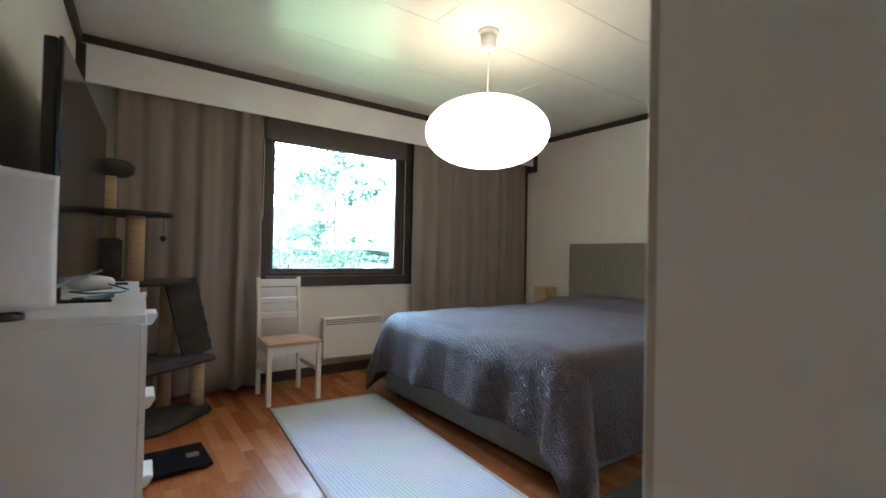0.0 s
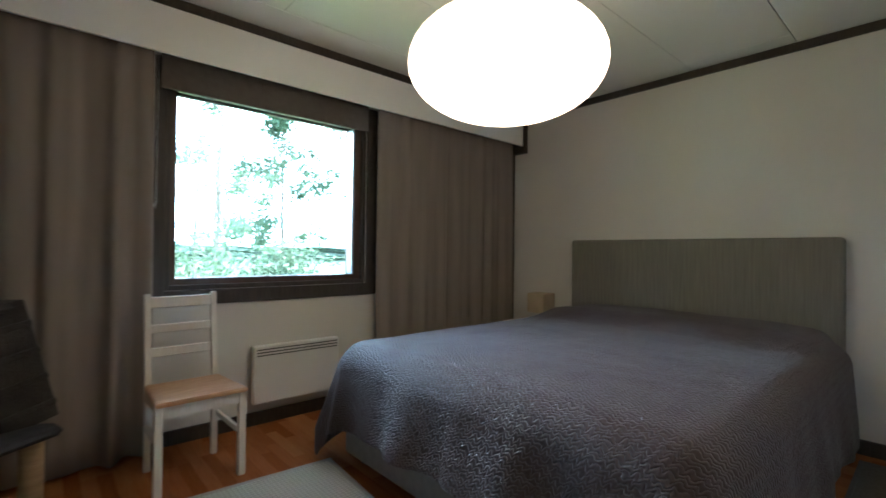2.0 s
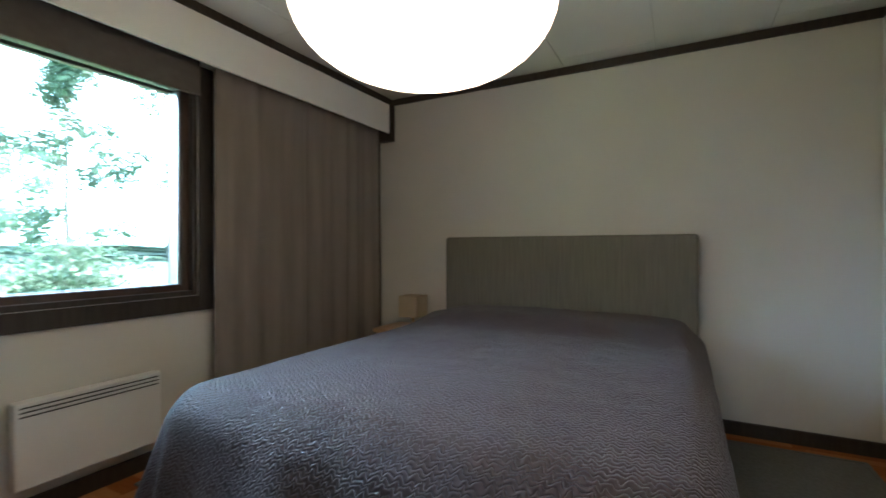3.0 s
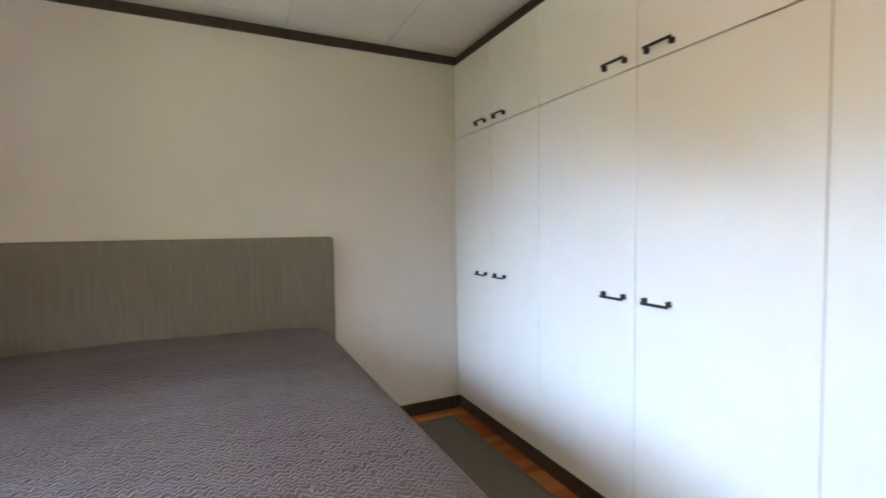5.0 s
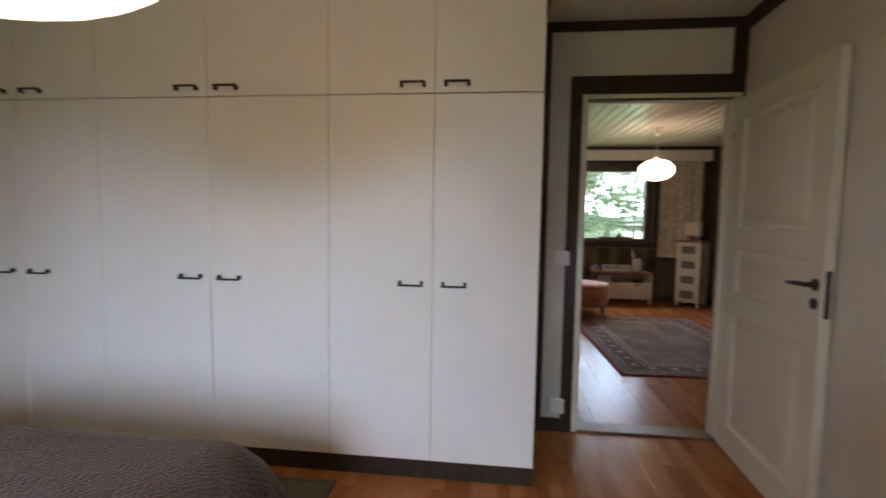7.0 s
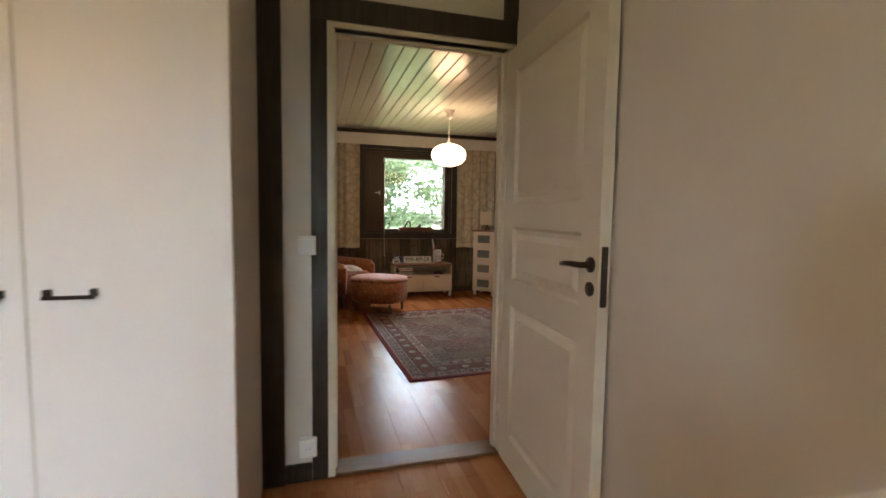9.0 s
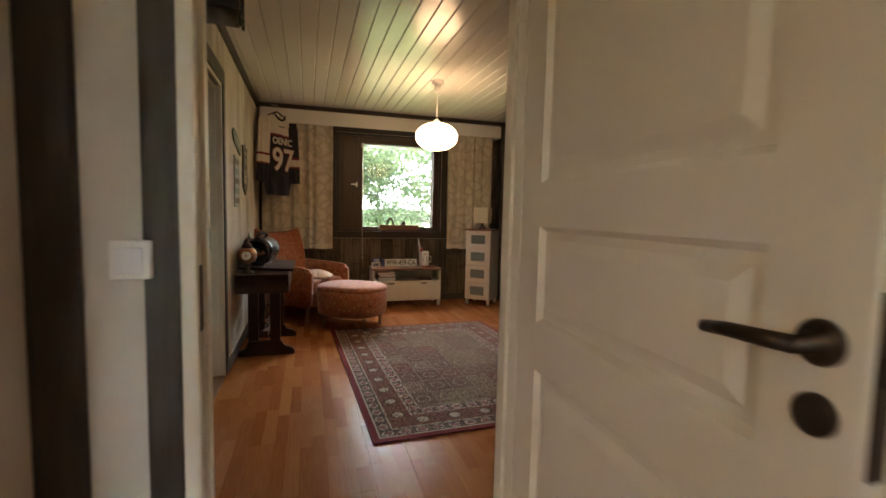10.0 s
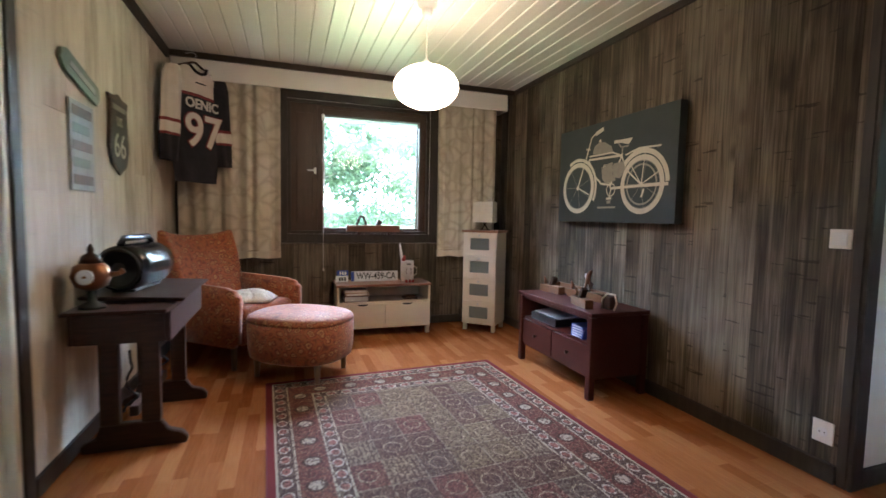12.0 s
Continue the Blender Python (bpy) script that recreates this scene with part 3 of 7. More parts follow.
def wardrobe(xa, xm, xb, label):
    """Carcass with two tall doors and two top doors; xa > xm > xb."""
    w = thing("wardrobe", Matrix(), label, "wardrobe", "row of fitted wardrobes")
    zt = HB - 0.058
    rows = [(xb, xb + 0.018, BY0 + 0.004, -0.002, 0.0, zt), (xa - 0.018, xa, BY0 + 0.004, -0.002, 0.0, zt), (xb + 0.018, xa - 0.018, BY0 + 0.004, BY0 + 0.014, 0.0, zt),
            (xb + 0.018, xa - 0.018, BY0 + 0.014, -0.002, 0.095, 0.113), (xb + 0.018, xa - 0.018, BY0 + 0.014, -0.002, 1.925, 1.943), (xb + 0.018, xa - 0.018, BY0 + 0.014, -0.002, zt - 0.018, zt)]
    for nm, r in zip(("gable", "gable", "back_panel", "bottom_panel", "shelf", "top_panel"), rows):
        part(nm, boxes(r), WARD, w)
    g = 0.0022
    # beige strips fill the door gaps so they look pale instead of shaded
    for nm, xs, wd in (("edge_strip", xb + 0.0022, 0.0022), ("edge_strip", xm, 0.0016), ("edge_strip", xa - 0.0022, 0.0022)):
        part(nm, boxes((xs - wd, xs + wd, -0.0015, 0.0155, 0.103, zt - 0.004)), GAPF, w, "thin beige strip filling the door gap so it stays pale")
    for k, (p, q) in enumerate(((xa, xm), (xm, xb))):
        for z0, z1, hz, flip, nm in ((0.103, 1.930, 1.012, False, "door"), (1.936, zt - 0.002, 1.975, True, "top_door")):
            d = part(nm, box(q + g, p - g, 0.0, 0.02, z0, z1, 0.0015, 1), WARD, w)
            hx = (q + g + 0.105) if k == 0 else (p - g - 0.105)
            wardrobe_handle(hx, hz, d, flip)
    return w


wardrobe(-0.003, -0.485, -0.965, "white two-door fitted wardrobe with black handles by the wall")
wardrobe(-0.965, -1.59, -2.23, "wide white two-door fitted wardrobe with black handles")
wardrobe(-2.23, -2.760, -3.277, "white two-door fitted wardrobe with black handles by the door")
solid("baseboard_wardrobe", box(-3.279, -0.02, -0.012, 0.006, 0.0, 0.10, 0.003), TRIM, "dark brown wardrobe plinth", "baseboard", "structure")

# bed
bed = thing("bed", Matrix(), "wide upholstered box-spring bed with tall grey headboard", "bed")
BASEF = noisy("grey_bed_cloth", (0.155, 0.15, 0.135), (0.19, 0.18, 0.165), 25, 0.9, 0.3, 260)
part("bed_base", box(-2.33, -0.12, 0.93, 2.70, 0.05, 0.245, 0.015), BASEF, bed, "grey cloth bed base")
for ya, yb in ((0.935, 1.81), (1.82, 2.695)):
    part("mattress", box(-2.325, -0.125, ya, yb, 0.25, 0.55, 0.03, 3), BASEF, bed, "grey cloth mattress")
    part("brand_tag", box(-2.328, -2.326, (ya + yb) / 2 - 0.035, (ya + yb) / 2 + 0.035, 0.33, 0.345), WHITE, bed, "small white cloth tag")
part("topper", box(-2.32, -0.13, 0.94, 2.69, 0.55, 0.62, 0.03, 3), WHITE, bed, "white mattress topper")
for x in (-2.25, -0.25):
    for y in (1.0, 2.62):
        part("leg", lathe([(0.02, 0.0), (0.025, 0.05)], 14, x, y), BLACK, bed)
part("headboard", box(-0.115, -0.012, 0.912, 2.713, 0.08, 1.262, 0.022, 3), GREYFAB, bed, "grey-green cloth headboard", True)

X0, X1, Y0, Y1, ZT = -2.345, -0.13, 0.915, 2.715, 0.645


def drop(o, r=0.115):
    if o <= 0:
        return 0.0, 0.0
    if o < r * math.pi / 2:
        return r * math.sin(o / r), r * (1 - math.cos(o / r))
    return r, r + (o - r * math.pi / 2)


def quilt_point(u, v):
    p = X0 - 0.38 + (X1 - X0 + 0.38) * u
    q = Y0 - 0.46 + (Y1 - Y0 + 0.92) * v
    ox = max(0.0, X0 + 0.095 - p)
    oy = max(0.0, Y0 + 0.095 - q) if q < Y0 + 0.095 else max(0.0, q - Y1 + 0.095)
    sy = -1 if q < (Y0 + Y1) / 2 else 1
    px = max(p, X0 + 0.095)
    py = min(max(q, Y0 + 0.095), Y1 - 0.095)
    o = math.hypot(ox, oy)
    out, down = drop(o)
    z = ZT - down * (1.06 if ox and oy else 1.0)
    deep = max(0.0, min(1.0, (down - 0.05) / 0.4))
    z = max(z, 0.035)
    if o > 0:
        dx, dy = -ox / o, sy * oy / o
        corner = (2 * ox * oy / (o * o)) if o else 0
        s = (py if ox > oy else px * 1.0)
        rip = deep * ((0.035 if ox > oy else 0.010) * math.sin(s * 9.0 + 0.8 + sy) + (0.016 if ox > oy else 0.006) * math.sin(s * 21 + 1.7)) * (1 - 0.7 * corner)
        th = math.atan2(oy, ox)
        rip += deep * corner * ((0.14 if sy < 0 else 0.07) + 0.045 * math.cos(th * 6 + 0.5))
        out += 0.01 + 0.05 * deep + rip
        x, y = px + dx * out, py + dy * out
        z += 0.018 * math.sin(s * 4.3) * deep * (1 - corner)
    else:
        x, y = px, py
    # pillows under the cloth, crown and small wrinkles
    head = max(0.0, min(1.0, (x + 0.80) / 0.35))
    head = head * head * (3 - 2 * head)
    yy = (y - (Y0 + Y1) / 2) / ((Y1 - Y0) / 2)
    top = max(0.0, 1 - o / 0.05)
    z += top * (0.07 * head * (1 - 0.5 * yy ** 6) + 0.018 * (1 - yy * yy) + 0.012 * noise.noise((x * 2.2, y * 2.2, 3.0)) + 0.004 * noise.noise((x * 9, y * 9, 1.0)))
    return (x, y, z)


QUILTM, n, l, b = material("quilted_taupe_bedspread", 0.68, spec=0.36)
b.inputs["Sheen Weight"].default_value = 0.16
b.inputs["Sheen Roughness"].default_value = 0.4
co = n.new("ShaderNodeTexCoord")
wv = n.new("ShaderNodeTexNoise")
wv.inputs["Scale"].default_value = 26
wv.inputs["Detail"].default_value = 1.0
add = n.new("ShaderNodeVectorMath")
add.operation = 'MULTIPLY_ADD'
add.inputs[1].default_value = (0.03, 0.03, 0.03)
l.new(co.outputs["Object"], wv.inputs["Vector"])
l.new(wv.outputs["Color"], add.inputs[0])
l.new(co.outputs["Object"], add.inputs[2])
def quilt_math(op, a, c=None):
    nd = n.new("ShaderNodeMath")
    nd.operation = op
    for i, v in enumerate((a, c)):
        if isinstance(v, (int, float)):
            nd.inputs[i].default_value = v
        elif v is not None:
            l.new(v, nd.inputs[i])
    return nd.outputs[0]


add.inputs[1].default_value = (0.028, 0.028, 0.028)
axes = n.new("ShaderNodeSeparateXYZ")
l.new(add.outputs["Vector"], axes.inputs[0])
down = quilt_math('ADD', axes.outputs[0], axes.outputs[2])
across = quilt_math('ADD', axes.outputs[1], quilt_math('MULTIPLY', axes.outputs[2], 0.7))
wave = quilt_math('MULTIPLY', quilt_math('SINE', quilt_math('MULTIPLY', across, 190.0)), 1.1)
wig = n.new("ShaderNodeMath")
wig.operation = 'SINE'
l.new(quilt_math('ADD', quilt_math('MULTIPLY', down, 150.0), wave), wig.inputs[0])
seam = n.new("ShaderNodeMath")
seam.operation = 'ABSOLUTE'
l.new(wig.outputs[0], seam.inputs[0])
seam2 = n.new("ShaderNodeMath")
seam2.operation = 'POWER'
seam2.inputs[1].default_value = 0.5
l.new(seam.outputs[0], seam2.inputs[0])
fine = n.new("ShaderNodeTexNoise")
fine.inputs["Scale"].default_value = 500
bp = n.new("ShaderNodeBump")
bp.inputs["Strength"].default_value = 1.0
bp.inputs["Distance"].default_value = 0.006
l.new(seam2.outputs[0], bp.inputs["Height"])
bp2 = n.new("ShaderNodeBump")
bp2.inputs["Strength"].default_value = 0.25
bp2.inputs["Distance"].default_value = 0.001
l.new(co.outputs["Object"], fine.inputs["Vector"])
l.new(fine.outputs["Fac"], bp2.inputs["Height"])
l.new(bp.outputs["Normal"], bp2.inputs["Normal"])
l.new(bp2.outputs["Normal"], b.inputs["Normal"])
mx = n.new("ShaderNodeMix")
mx.data_type = 'RGBA'
mx.inputs["A"].default_value = (0.044, 0.0290, 0.027, 1)
mx.inputs["B"].default_value = (0.062, 0.042, 0.038, 1)
l.new(wv.outputs["Fac"], mx.inputs["Factor"])
l.new(mx.outputs["Result"], b.inputs["Base Color"])
q = solid("bedspread", grid(170, 170, quilt_point), QUILTM, "taupe grey quilted bedspread draped over the bed to the floor", "bedspread", smooth=True)
thicken(q, 0.008, 1)

# rugs
def runner(x0, x1, y0, y1, m, label, weave=None):
    r = thing("rug", m, label, "rug", "grey woven runners")
    part("field", box(x0 + 0.02, x1 - 0.02, y0 + 0.02, y1 - 0.02, 0.0, 0.009, 0.003), weave or RUGG, r)
    part("border", boxes((x0, x0 + 0.02, y0, y1, 0.0, 0.010), (x1 - 0.02, x1, y0, y1, 0.0, 0.010), (x0 + 0.02, x1 - 0.02, y0, y0 + 0.02, 0.0, 0.010), (x0 + 0.02, x1 - 0.02, y1 - 0.02, y1, 0.0, 0.010)), RUGE if weave is None else weave, r, "bound edge of the rug")
    return r


RUGG, n, l, b = material("flat_woven_grey", 0.9)
co = n.new("ShaderNodeTexCoord")
mp = n.new("ShaderNodeMapping")
mp.inputs["Rotation"].default_value = (0, 0, 0.7)
chk = n.new("ShaderNodeTexChecker")
chk.inputs["Scale"].default_value = 70
chk.inputs["Color1"].default_value = (0.51, 0.53, 0.56, 1)
chk.inputs["Color2"].default_value = (0.71, 0.73, 0.76, 1)
no = n.new("ShaderNodeTexNoise")
no.inputs["Scale"].default_value = 3
l.new(co.outputs["Object"], mp.inputs["Vector"])
l.new(mp.outputs["Vector"], chk.inputs["Vector"])
l.new(co.outputs["Object"], no.inputs["Vector"])
mm = n.new("ShaderNodeMix")
mm.data_type = 'RGBA'
mm.blend_type = 'MULTIPLY'
mm.inputs["Factor"].default_value = 0.35
l.new(chk.outputs["Color"], mm.inputs["A"])
l.new(no.outputs["Color"], mm.inputs["B"])
l.new(mm.outputs["Result"], b.inputs["Base Color"])
bp = n.new("ShaderNodeBump")
bp.inputs["Strength"].default_value = 0.4
bp.inputs["Distance"].default_value = 0.002
l.new(chk.outputs["Fac"], bp.inputs["Height"])
l.new(bp.outputs["Normal"], b.inputs["Normal"])
RUGD = noisy("olive_grey_weave", (0.085, 0.08, 0.06), (0.12, 0.112, 0.088), 70, 0.95, 0.5, 260)
RUGE = noisy("grey_rug_binding", (0.36, 0.37, 0.38), (0.44, 0.45, 0.46), 80, 0.9, 0.3, 300)
runner(-0.4, 0.4, -1.1, 1.1, pose(-2.865, 1.70, 0, 0, 0, -4.4), "pale grey flat-woven runner at the foot of the bed")
runner(-1.08, 1.08, -0.36, 0.36, pose(-1.22, 0.47, 0, 0, 0, 0.5), "olive grey flat-woven runner between bed and wardrobes", RUGD)
runner(-1.0, 1.0, -0.36, 0.36, pose(-1.12, 3.04, 0, 0, 0, 0), "olive grey flat-woven runner between bed and window", RUGD)

# chair
CHW = noisy("white_glazed_wood", (0.70, 0.66, 0.60), (0.62, 0.57, 0.50), 6, 0.5, 0.15, 60, (12, 12, 1.5))
ch = thing("chair", pose(-2.995, 3.075, 0, 0, 0, 2), "white ladder-back wooden chair with a pine seat", "chair")
for sx in (-1, 1):
    part("leg", box(sx * 0.185 - 0.017, sx * 0.185 + 0.017, -0.185, -0.151, 0, 0.425, 0.004), CHW, ch)
    x = sx * 0.16
    post = prism([(0.165, 0.0), (0.197, 0.0), (0.197, 0.43), (0.245, 0.905), (0.218, 0.905), (0.165, 0.43)], x - 0.015, x + 0.015, 'x', 0.003)
    part("back_post", post, CHW, ch)
    part("stretcher", box(sx * 0.172 - 0.008, sx * 0.172 + 0.008, -0.15, 0.165, 0.215, 0.245, 0.002), CHW, ch)
part("apron", boxes((-0.168, 0.168, -0.178, -0.160, 0.365, 0.424), (-0.145, 0.145, 0.168, 0.186, 0.365, 0.424), (-0.178, -0.16, -0.151, 0.165, 0.365, 0.424), (0.16, 0.178, -0.151, 0.165, 0.365, 0.424), bevel=0.002), CHW, ch)
SEATP = noisy("knotty_pine_seat", (0.60, 0.36, 0.19), (0.42, 0.22, 0.10), 5, 0.35, 0.08, 40, (2, 16, 16))
part("seat", prism([(-0.205, -0.205), (0.205, -0.205), (0.178, 0.165), (-0.178, 0.165)], 0.425, 0.447, 'z', 0.006), SEATP, ch, "varnished knotty pine seat")
for z, hh in ((0.575, 0.05), (0.70, 0.045), (0.83, 0.06)):
    yb = 0.181 + (z - 0.43) * 0.10
    part("back_slat", box(-0.146, 0.146, yb - 0.007 + 0.006, yb + 0.007 + 0.006, z, z + hh, 0.004), CHW, ch)

# dressers
FROST = noisy("frosted_grey_glass", (0.16, 0.19, 0.18), (0.20, 0.23, 0.22), 2, 0.18, 0.0)
ROT = -2.2
SLIM = Matrix.Diagonal((0.94, 1, 1, 1))
dz = thing("dresser", pose(-4.398, 1.14, 0, 0, 0, ROT) @ SLIM, "white three-drawer chest with frosted glass top drawer", "dresser", "pair of white dressers")
for nm, r in zip(("side", "side", "back_panel", "bottom_panel"), ((0, 0.405, 0, 0.018, 0, 0.90), (0, 0.405, 0.762, 0.78, 0, 0.90), (0, 0.012, 0.018, 0.762, 0, 0.90), (0.012, 0.395, 0.018, 0.762, 0.03, 0.052))):
    part(nm, boxes(r, bevel=0.0015), WHITE, dz)
part("top", box(-0.0, 0.42, -0.004, 0.784, 0.90, 0.925, 0.003), WHITE, dz)
for i, (z0, z1) in enumerate(((0.055, 0.325), (0.33, 0.60), (0.605, 0.892))):
    if i == 2:
        d = part("drawer", merge(box(0.406, 0.424, 0.004, 0.776, z0, z0 + 0.05, 0.002), box(0.406, 0.424, 0.004, 0.776, z1 - 0.05, z1, 0.002), box(0.406, 0.424, 0.004, 0.055, z0 + 0.05, z1 - 0.05, 0.002), box(0.406, 0.424, 0.725, 0.776, z0 + 0.05, z1 - 0.05, 0.002)), WHITE, dz)
        part("glass_panel", box(0.410, 0.416, 0.055, 0.725, z0 + 0.05, z1 - 0.05), FROST, d, "frosted glass drawer panel")
    else:
        d = part("drawer", box(0.406, 0.424, 0.004, 0.776, z0, z1, 0.002), WHITE, dz)
    part("pull", prism([(0.424, z1 - 0.045), (0.424, z1 - 0.004), (0.456, z1 - 0.004), (0.460, z1 - 0.012), (0.448, z1 - 0.035), (0.44, z1 - 0.045)], 0.32, 0.46, 'y', 0.002), WHITE, d, "white block drawer pull")
copy_thing(dz, pose(-4.368, 1.93, 0, 0, 0, ROT) @ SLIM)

# television
tv = thing("television", pose(-4.175, 1.99, 0.925, 0, 0, -4), "large black flat-screen television standing on the dressers", "television")
SCREEN = noisy("dark_glossy_screen", (0.008, 0.008, 0.009), (0.010, 0.010, 0.011), 1, 0.14, 0.0, spec=0.22)
part("housing", box(-0.055, -0.018, -0.625, 0.625, 0.07, 0.835, 0.008), BLACK, tv)
part("screen", box(-0.018, -0.006, -0.627, 0.627, 0.06, 0.838, 0.003), BLACK, tv)
part("display", box(-0.0058, -0.0045, -0.618, 0.618, 0.075, 0.83), SCREEN, tv, "dark glossy display")
part("back_bulge", box(-0.085, -0.055, -0.4, 0.4, 0.12, 0.5, 0.012), BLACK, tv)
for y in (-0.45, 0.45):
    part("foot", merge(box(-0.16, 0.12, y - 0.012, y + 0.012, 0.0, 0.012, 0.003), box(-0.045, -0.02, y - 0.012, y + 0.012, 0.012, 0.09, 0.003)), BLACK, tv)

# game console, standing upright
gc = thing("game_console", pose(-4.315, 1.165, 0.925, 0, 0, 20) @ Matrix.Diagonal((0.75, 1, 1, 1)), "white and black upright game console on the dresser", "game console")
GCW = noisy("matt_white_plastic", (0.78, 0.79, 0.82), (0.75, 0.76, 0.79), 6, 0.5, 0.05, 300)
part("core", prism([(-0.12, 0.02), (0.12, 0.02), (0.125, 0.36), (-0.12, 0.375)], -0.024, 0.024, 'y', 0.008), BLACK, gc, "glossy black middle body")
for s in (-1, 1):
    def shell(u, v, s=s):
        x = -0.135 + 0.27 * u
        z = 0.022 + 0.372 * v - 0.012 * u * v
        bow = 0.012 + 0.006 * abs(2 * v - 1) ** 2 - 0.010 * abs(2 * u - 1) ** 3
        return (x, s * (0.024 + bow), z)
    p = part("side_panel", grid(14, 18, shell), GCW, gc, "curved matt white side panel", True)
    thicken(p, 0.006, 0)
part("stand", lathe([(0.06, 0.0), (0.06, 0.012), (0.04, 0.02), (0.035, 0.03)], 24), BLACK, gc, "", True)
rc = thing("remote_control", pose(-4.14, 1.62, 0.925, 0, 0, -25), "black remote control lying on the dresser", "remote")
part("body", box(-0.022, 0.022, -0.10, 0.10, 0.0, 0.018, 0.006), BLACK, rc)
for i in range(6):
    part("button", box(-0.012, 0.012, -0.08 + i * 0.022, -0.068 + i * 0.022, 0.018, 0.020, 0.001), ALU, rc)
hs = thing("hair_clipper", pose(-4.17, 2.10, 0.925, 0, 0, 20), "white handheld device with teal cable on the dresser", "device")
part("body", moved(lathe([(0.012, -0.08), (0.028, -0.07), (0.034, -0.02), (0.030, 0.04), (0.022, 0.08), (0.012, 0.09)], 20), pose(0, 0, 0.035, 90, 0, 60)), GCW, hs, "", True)
TEAL = noisy("teal_rubber", (0.05, 0.16, 0.17), (0.07, 0.2, 0.2), 10, 0.5, 0.0)
part("cable", tube([(0.05, -0.05, 0.03), (0.10, -0.14, 0.006), (0.02, -0.25, 0.005), (-0.08, -0.22, 0.005), (-0.10, -0.10, 0.005), (0.0, -0.06, 0.006), (0.09, 0.02, 0.005), (0.03, 0.14, 0.005)], 0.004, 8), TEAL, hs, "loose teal cable", True)

# bathroom scale
sc = thing("bathroom_scale", pose(-3.815, 2.27, 0, 0, 0, 3), "flat black glass bathroom scale on the floor", "scale")
part("platform", box(-0.16, 0.16, -0.155, 0.155, 0.012, 0.028, 0.004), SCREEN, sc)
part("display", box(0.06, 0.12, -0.03, 0.03, 0.0283, 0.0288), noisy("lcd_grey", (0.10, 0.11, 0.10), (0.12, 0.13, 0.12), 5, 0.2, 0), sc, "small grey display")
for x in (-0.12, 0.12):
    for y in (-0.115, 0.115):
        part("foot", lathe([(0.02, 0), (0.02, 0.013)], 12, x, y), BLACK, sc)

# cat tree
SISAL = noisy("sisal_rope", (0.50, 0.36, 0.20), (0.40, 0.28, 0.15), 20, 0.9, 0.9, 90, (0.3, 0.3, 3), dist=0.004)
PLUSH = noisy("dark_grey_plush", (0.017, 0.015, 0.013), (0.052, 0.046, 0.040), 11, 0.95, 0.8, 120, dist=0.006)
ct = thing("cat_tree", pose(-3.94, 3.00, 0), "tall cat tree with sisal posts and dark grey plush", "cat tree")


def plush(name, outline, z0, z1, label=""):
    return part(name, prism(outline, z0, z1, 'z', 0.012), PLUSH, ct, label, True)


def oval(cx, cy, rx, ry, n=20):
    return [(cx + rx * math.cos(2 * math.pi * i / n), cy + ry * math.sin(2 * math.pi * i / n)) for i in range(n)]


def post(x, y, z0, z1, r=0.042):
    return part("post", lathe([(r, z0), (r, z1)], 20, x, y), SISAL, ct, "sisal rope post", True)


plush("base", [(-0.25, -0.33), (0.10, -0.30), (0.42, 0.0), (0.42, 0.12), (0.20, 0.28), (-0.25, 0.28)], 0.0, 0.04)
plush("lower_shelf", [(-0.24, -0.30), (0.02, -0.32), (0.44, -0.02), (0.42, 0.06), (0.1, 0.26), (-0.24, 0.26)], 0.36, 0.395)
plush("middle_shelf", [(-0.35, -0.14), (0.08, -0.16), (0.28, 0.02), (0.30, 0.24), (-0.35, 0.26)], 0.88, 0.915)
plush("upper_shelf", [(-0.36, -0.12), (-0.1, -0.20), (0.08, -0.14), (0.165, -0.06), (0.15, 0.02), (-0.02, 0.14), (-0.2, 0.24), (-0.34, 0.2)], 1.315, 1.345)
part("perch", moved(lathe([(0.03, 0.0), (0.10, 0.005), (0.135, 0.03), (0.138, 0.07), (0.115, 0.10), (0.08, 0.075), (0.03, 0.06)], 28), pose(-0.19, 0.10, 1.565)), PLUSH, ct, "round plush cat bed", True)
post(0.34, 0.10, 0.04, 0.36)
post(0.15, 0.20, 0.04, 0.36)
post(-0.02, -0.10, 0.04, 0.36)
post(0.15, 0.19, 0.395, 0.88)
post(-0.02, -0.08, 0.395, 0.88)
post(-0.045, -0.06, 0.915, 1.315, 0.05)
post(-0.19, 0.10, 0.915, 1.315, 0.045)
post(-0.19, 0.10, 1.345, 1.575, 0.045)
part("house", boxes((-0.33, -0.11, -0.10, 0.04, 0.917, 1.175), bevel=0.012), PLUSH, ct, "dark plush cat house")
# black disc on the solid house paints the shade inside its opening
part("house_opening", moved(lathe([(0.075, 0), (0.075, 0.004)], 24), pose(-0.22, -0.101, 1.04, 90, 0, 0)), BLACK, ct, "black disc in place of the shaded round opening")
part("ladder_board", moved(box(-0.10, 0.10, -0.012, 0.012, 0.0, 0.53, 0.006), pose(0.335, 0.08, 0.39, 0, -14, 20)), PLUSH, ct, "carpeted climbing ladder")
for k in range(4):
    part("ladder_rung", moved(box(-0.10, 0.10, -0.026, -0.012, 0.06 + k * 0.12, 0.085 + k * 0.12, 0.004), pose(0.335, 0.08, 0.39, 0, -14, 20)), PLUSH, ct)
part("toy_cord", tube([(0.10, -0.09, 1.315), (0.10, -0.09, 1.20)], 0.002, 6), BLACK, ct)
part("toy", lathe([(0.004, 1.20), (0.016, 1.19), (0.018, 1.175), (0.006, 1.16)], 12, 0.10, -0.09), PLUSH, ct, "small hanging plush toy", True)

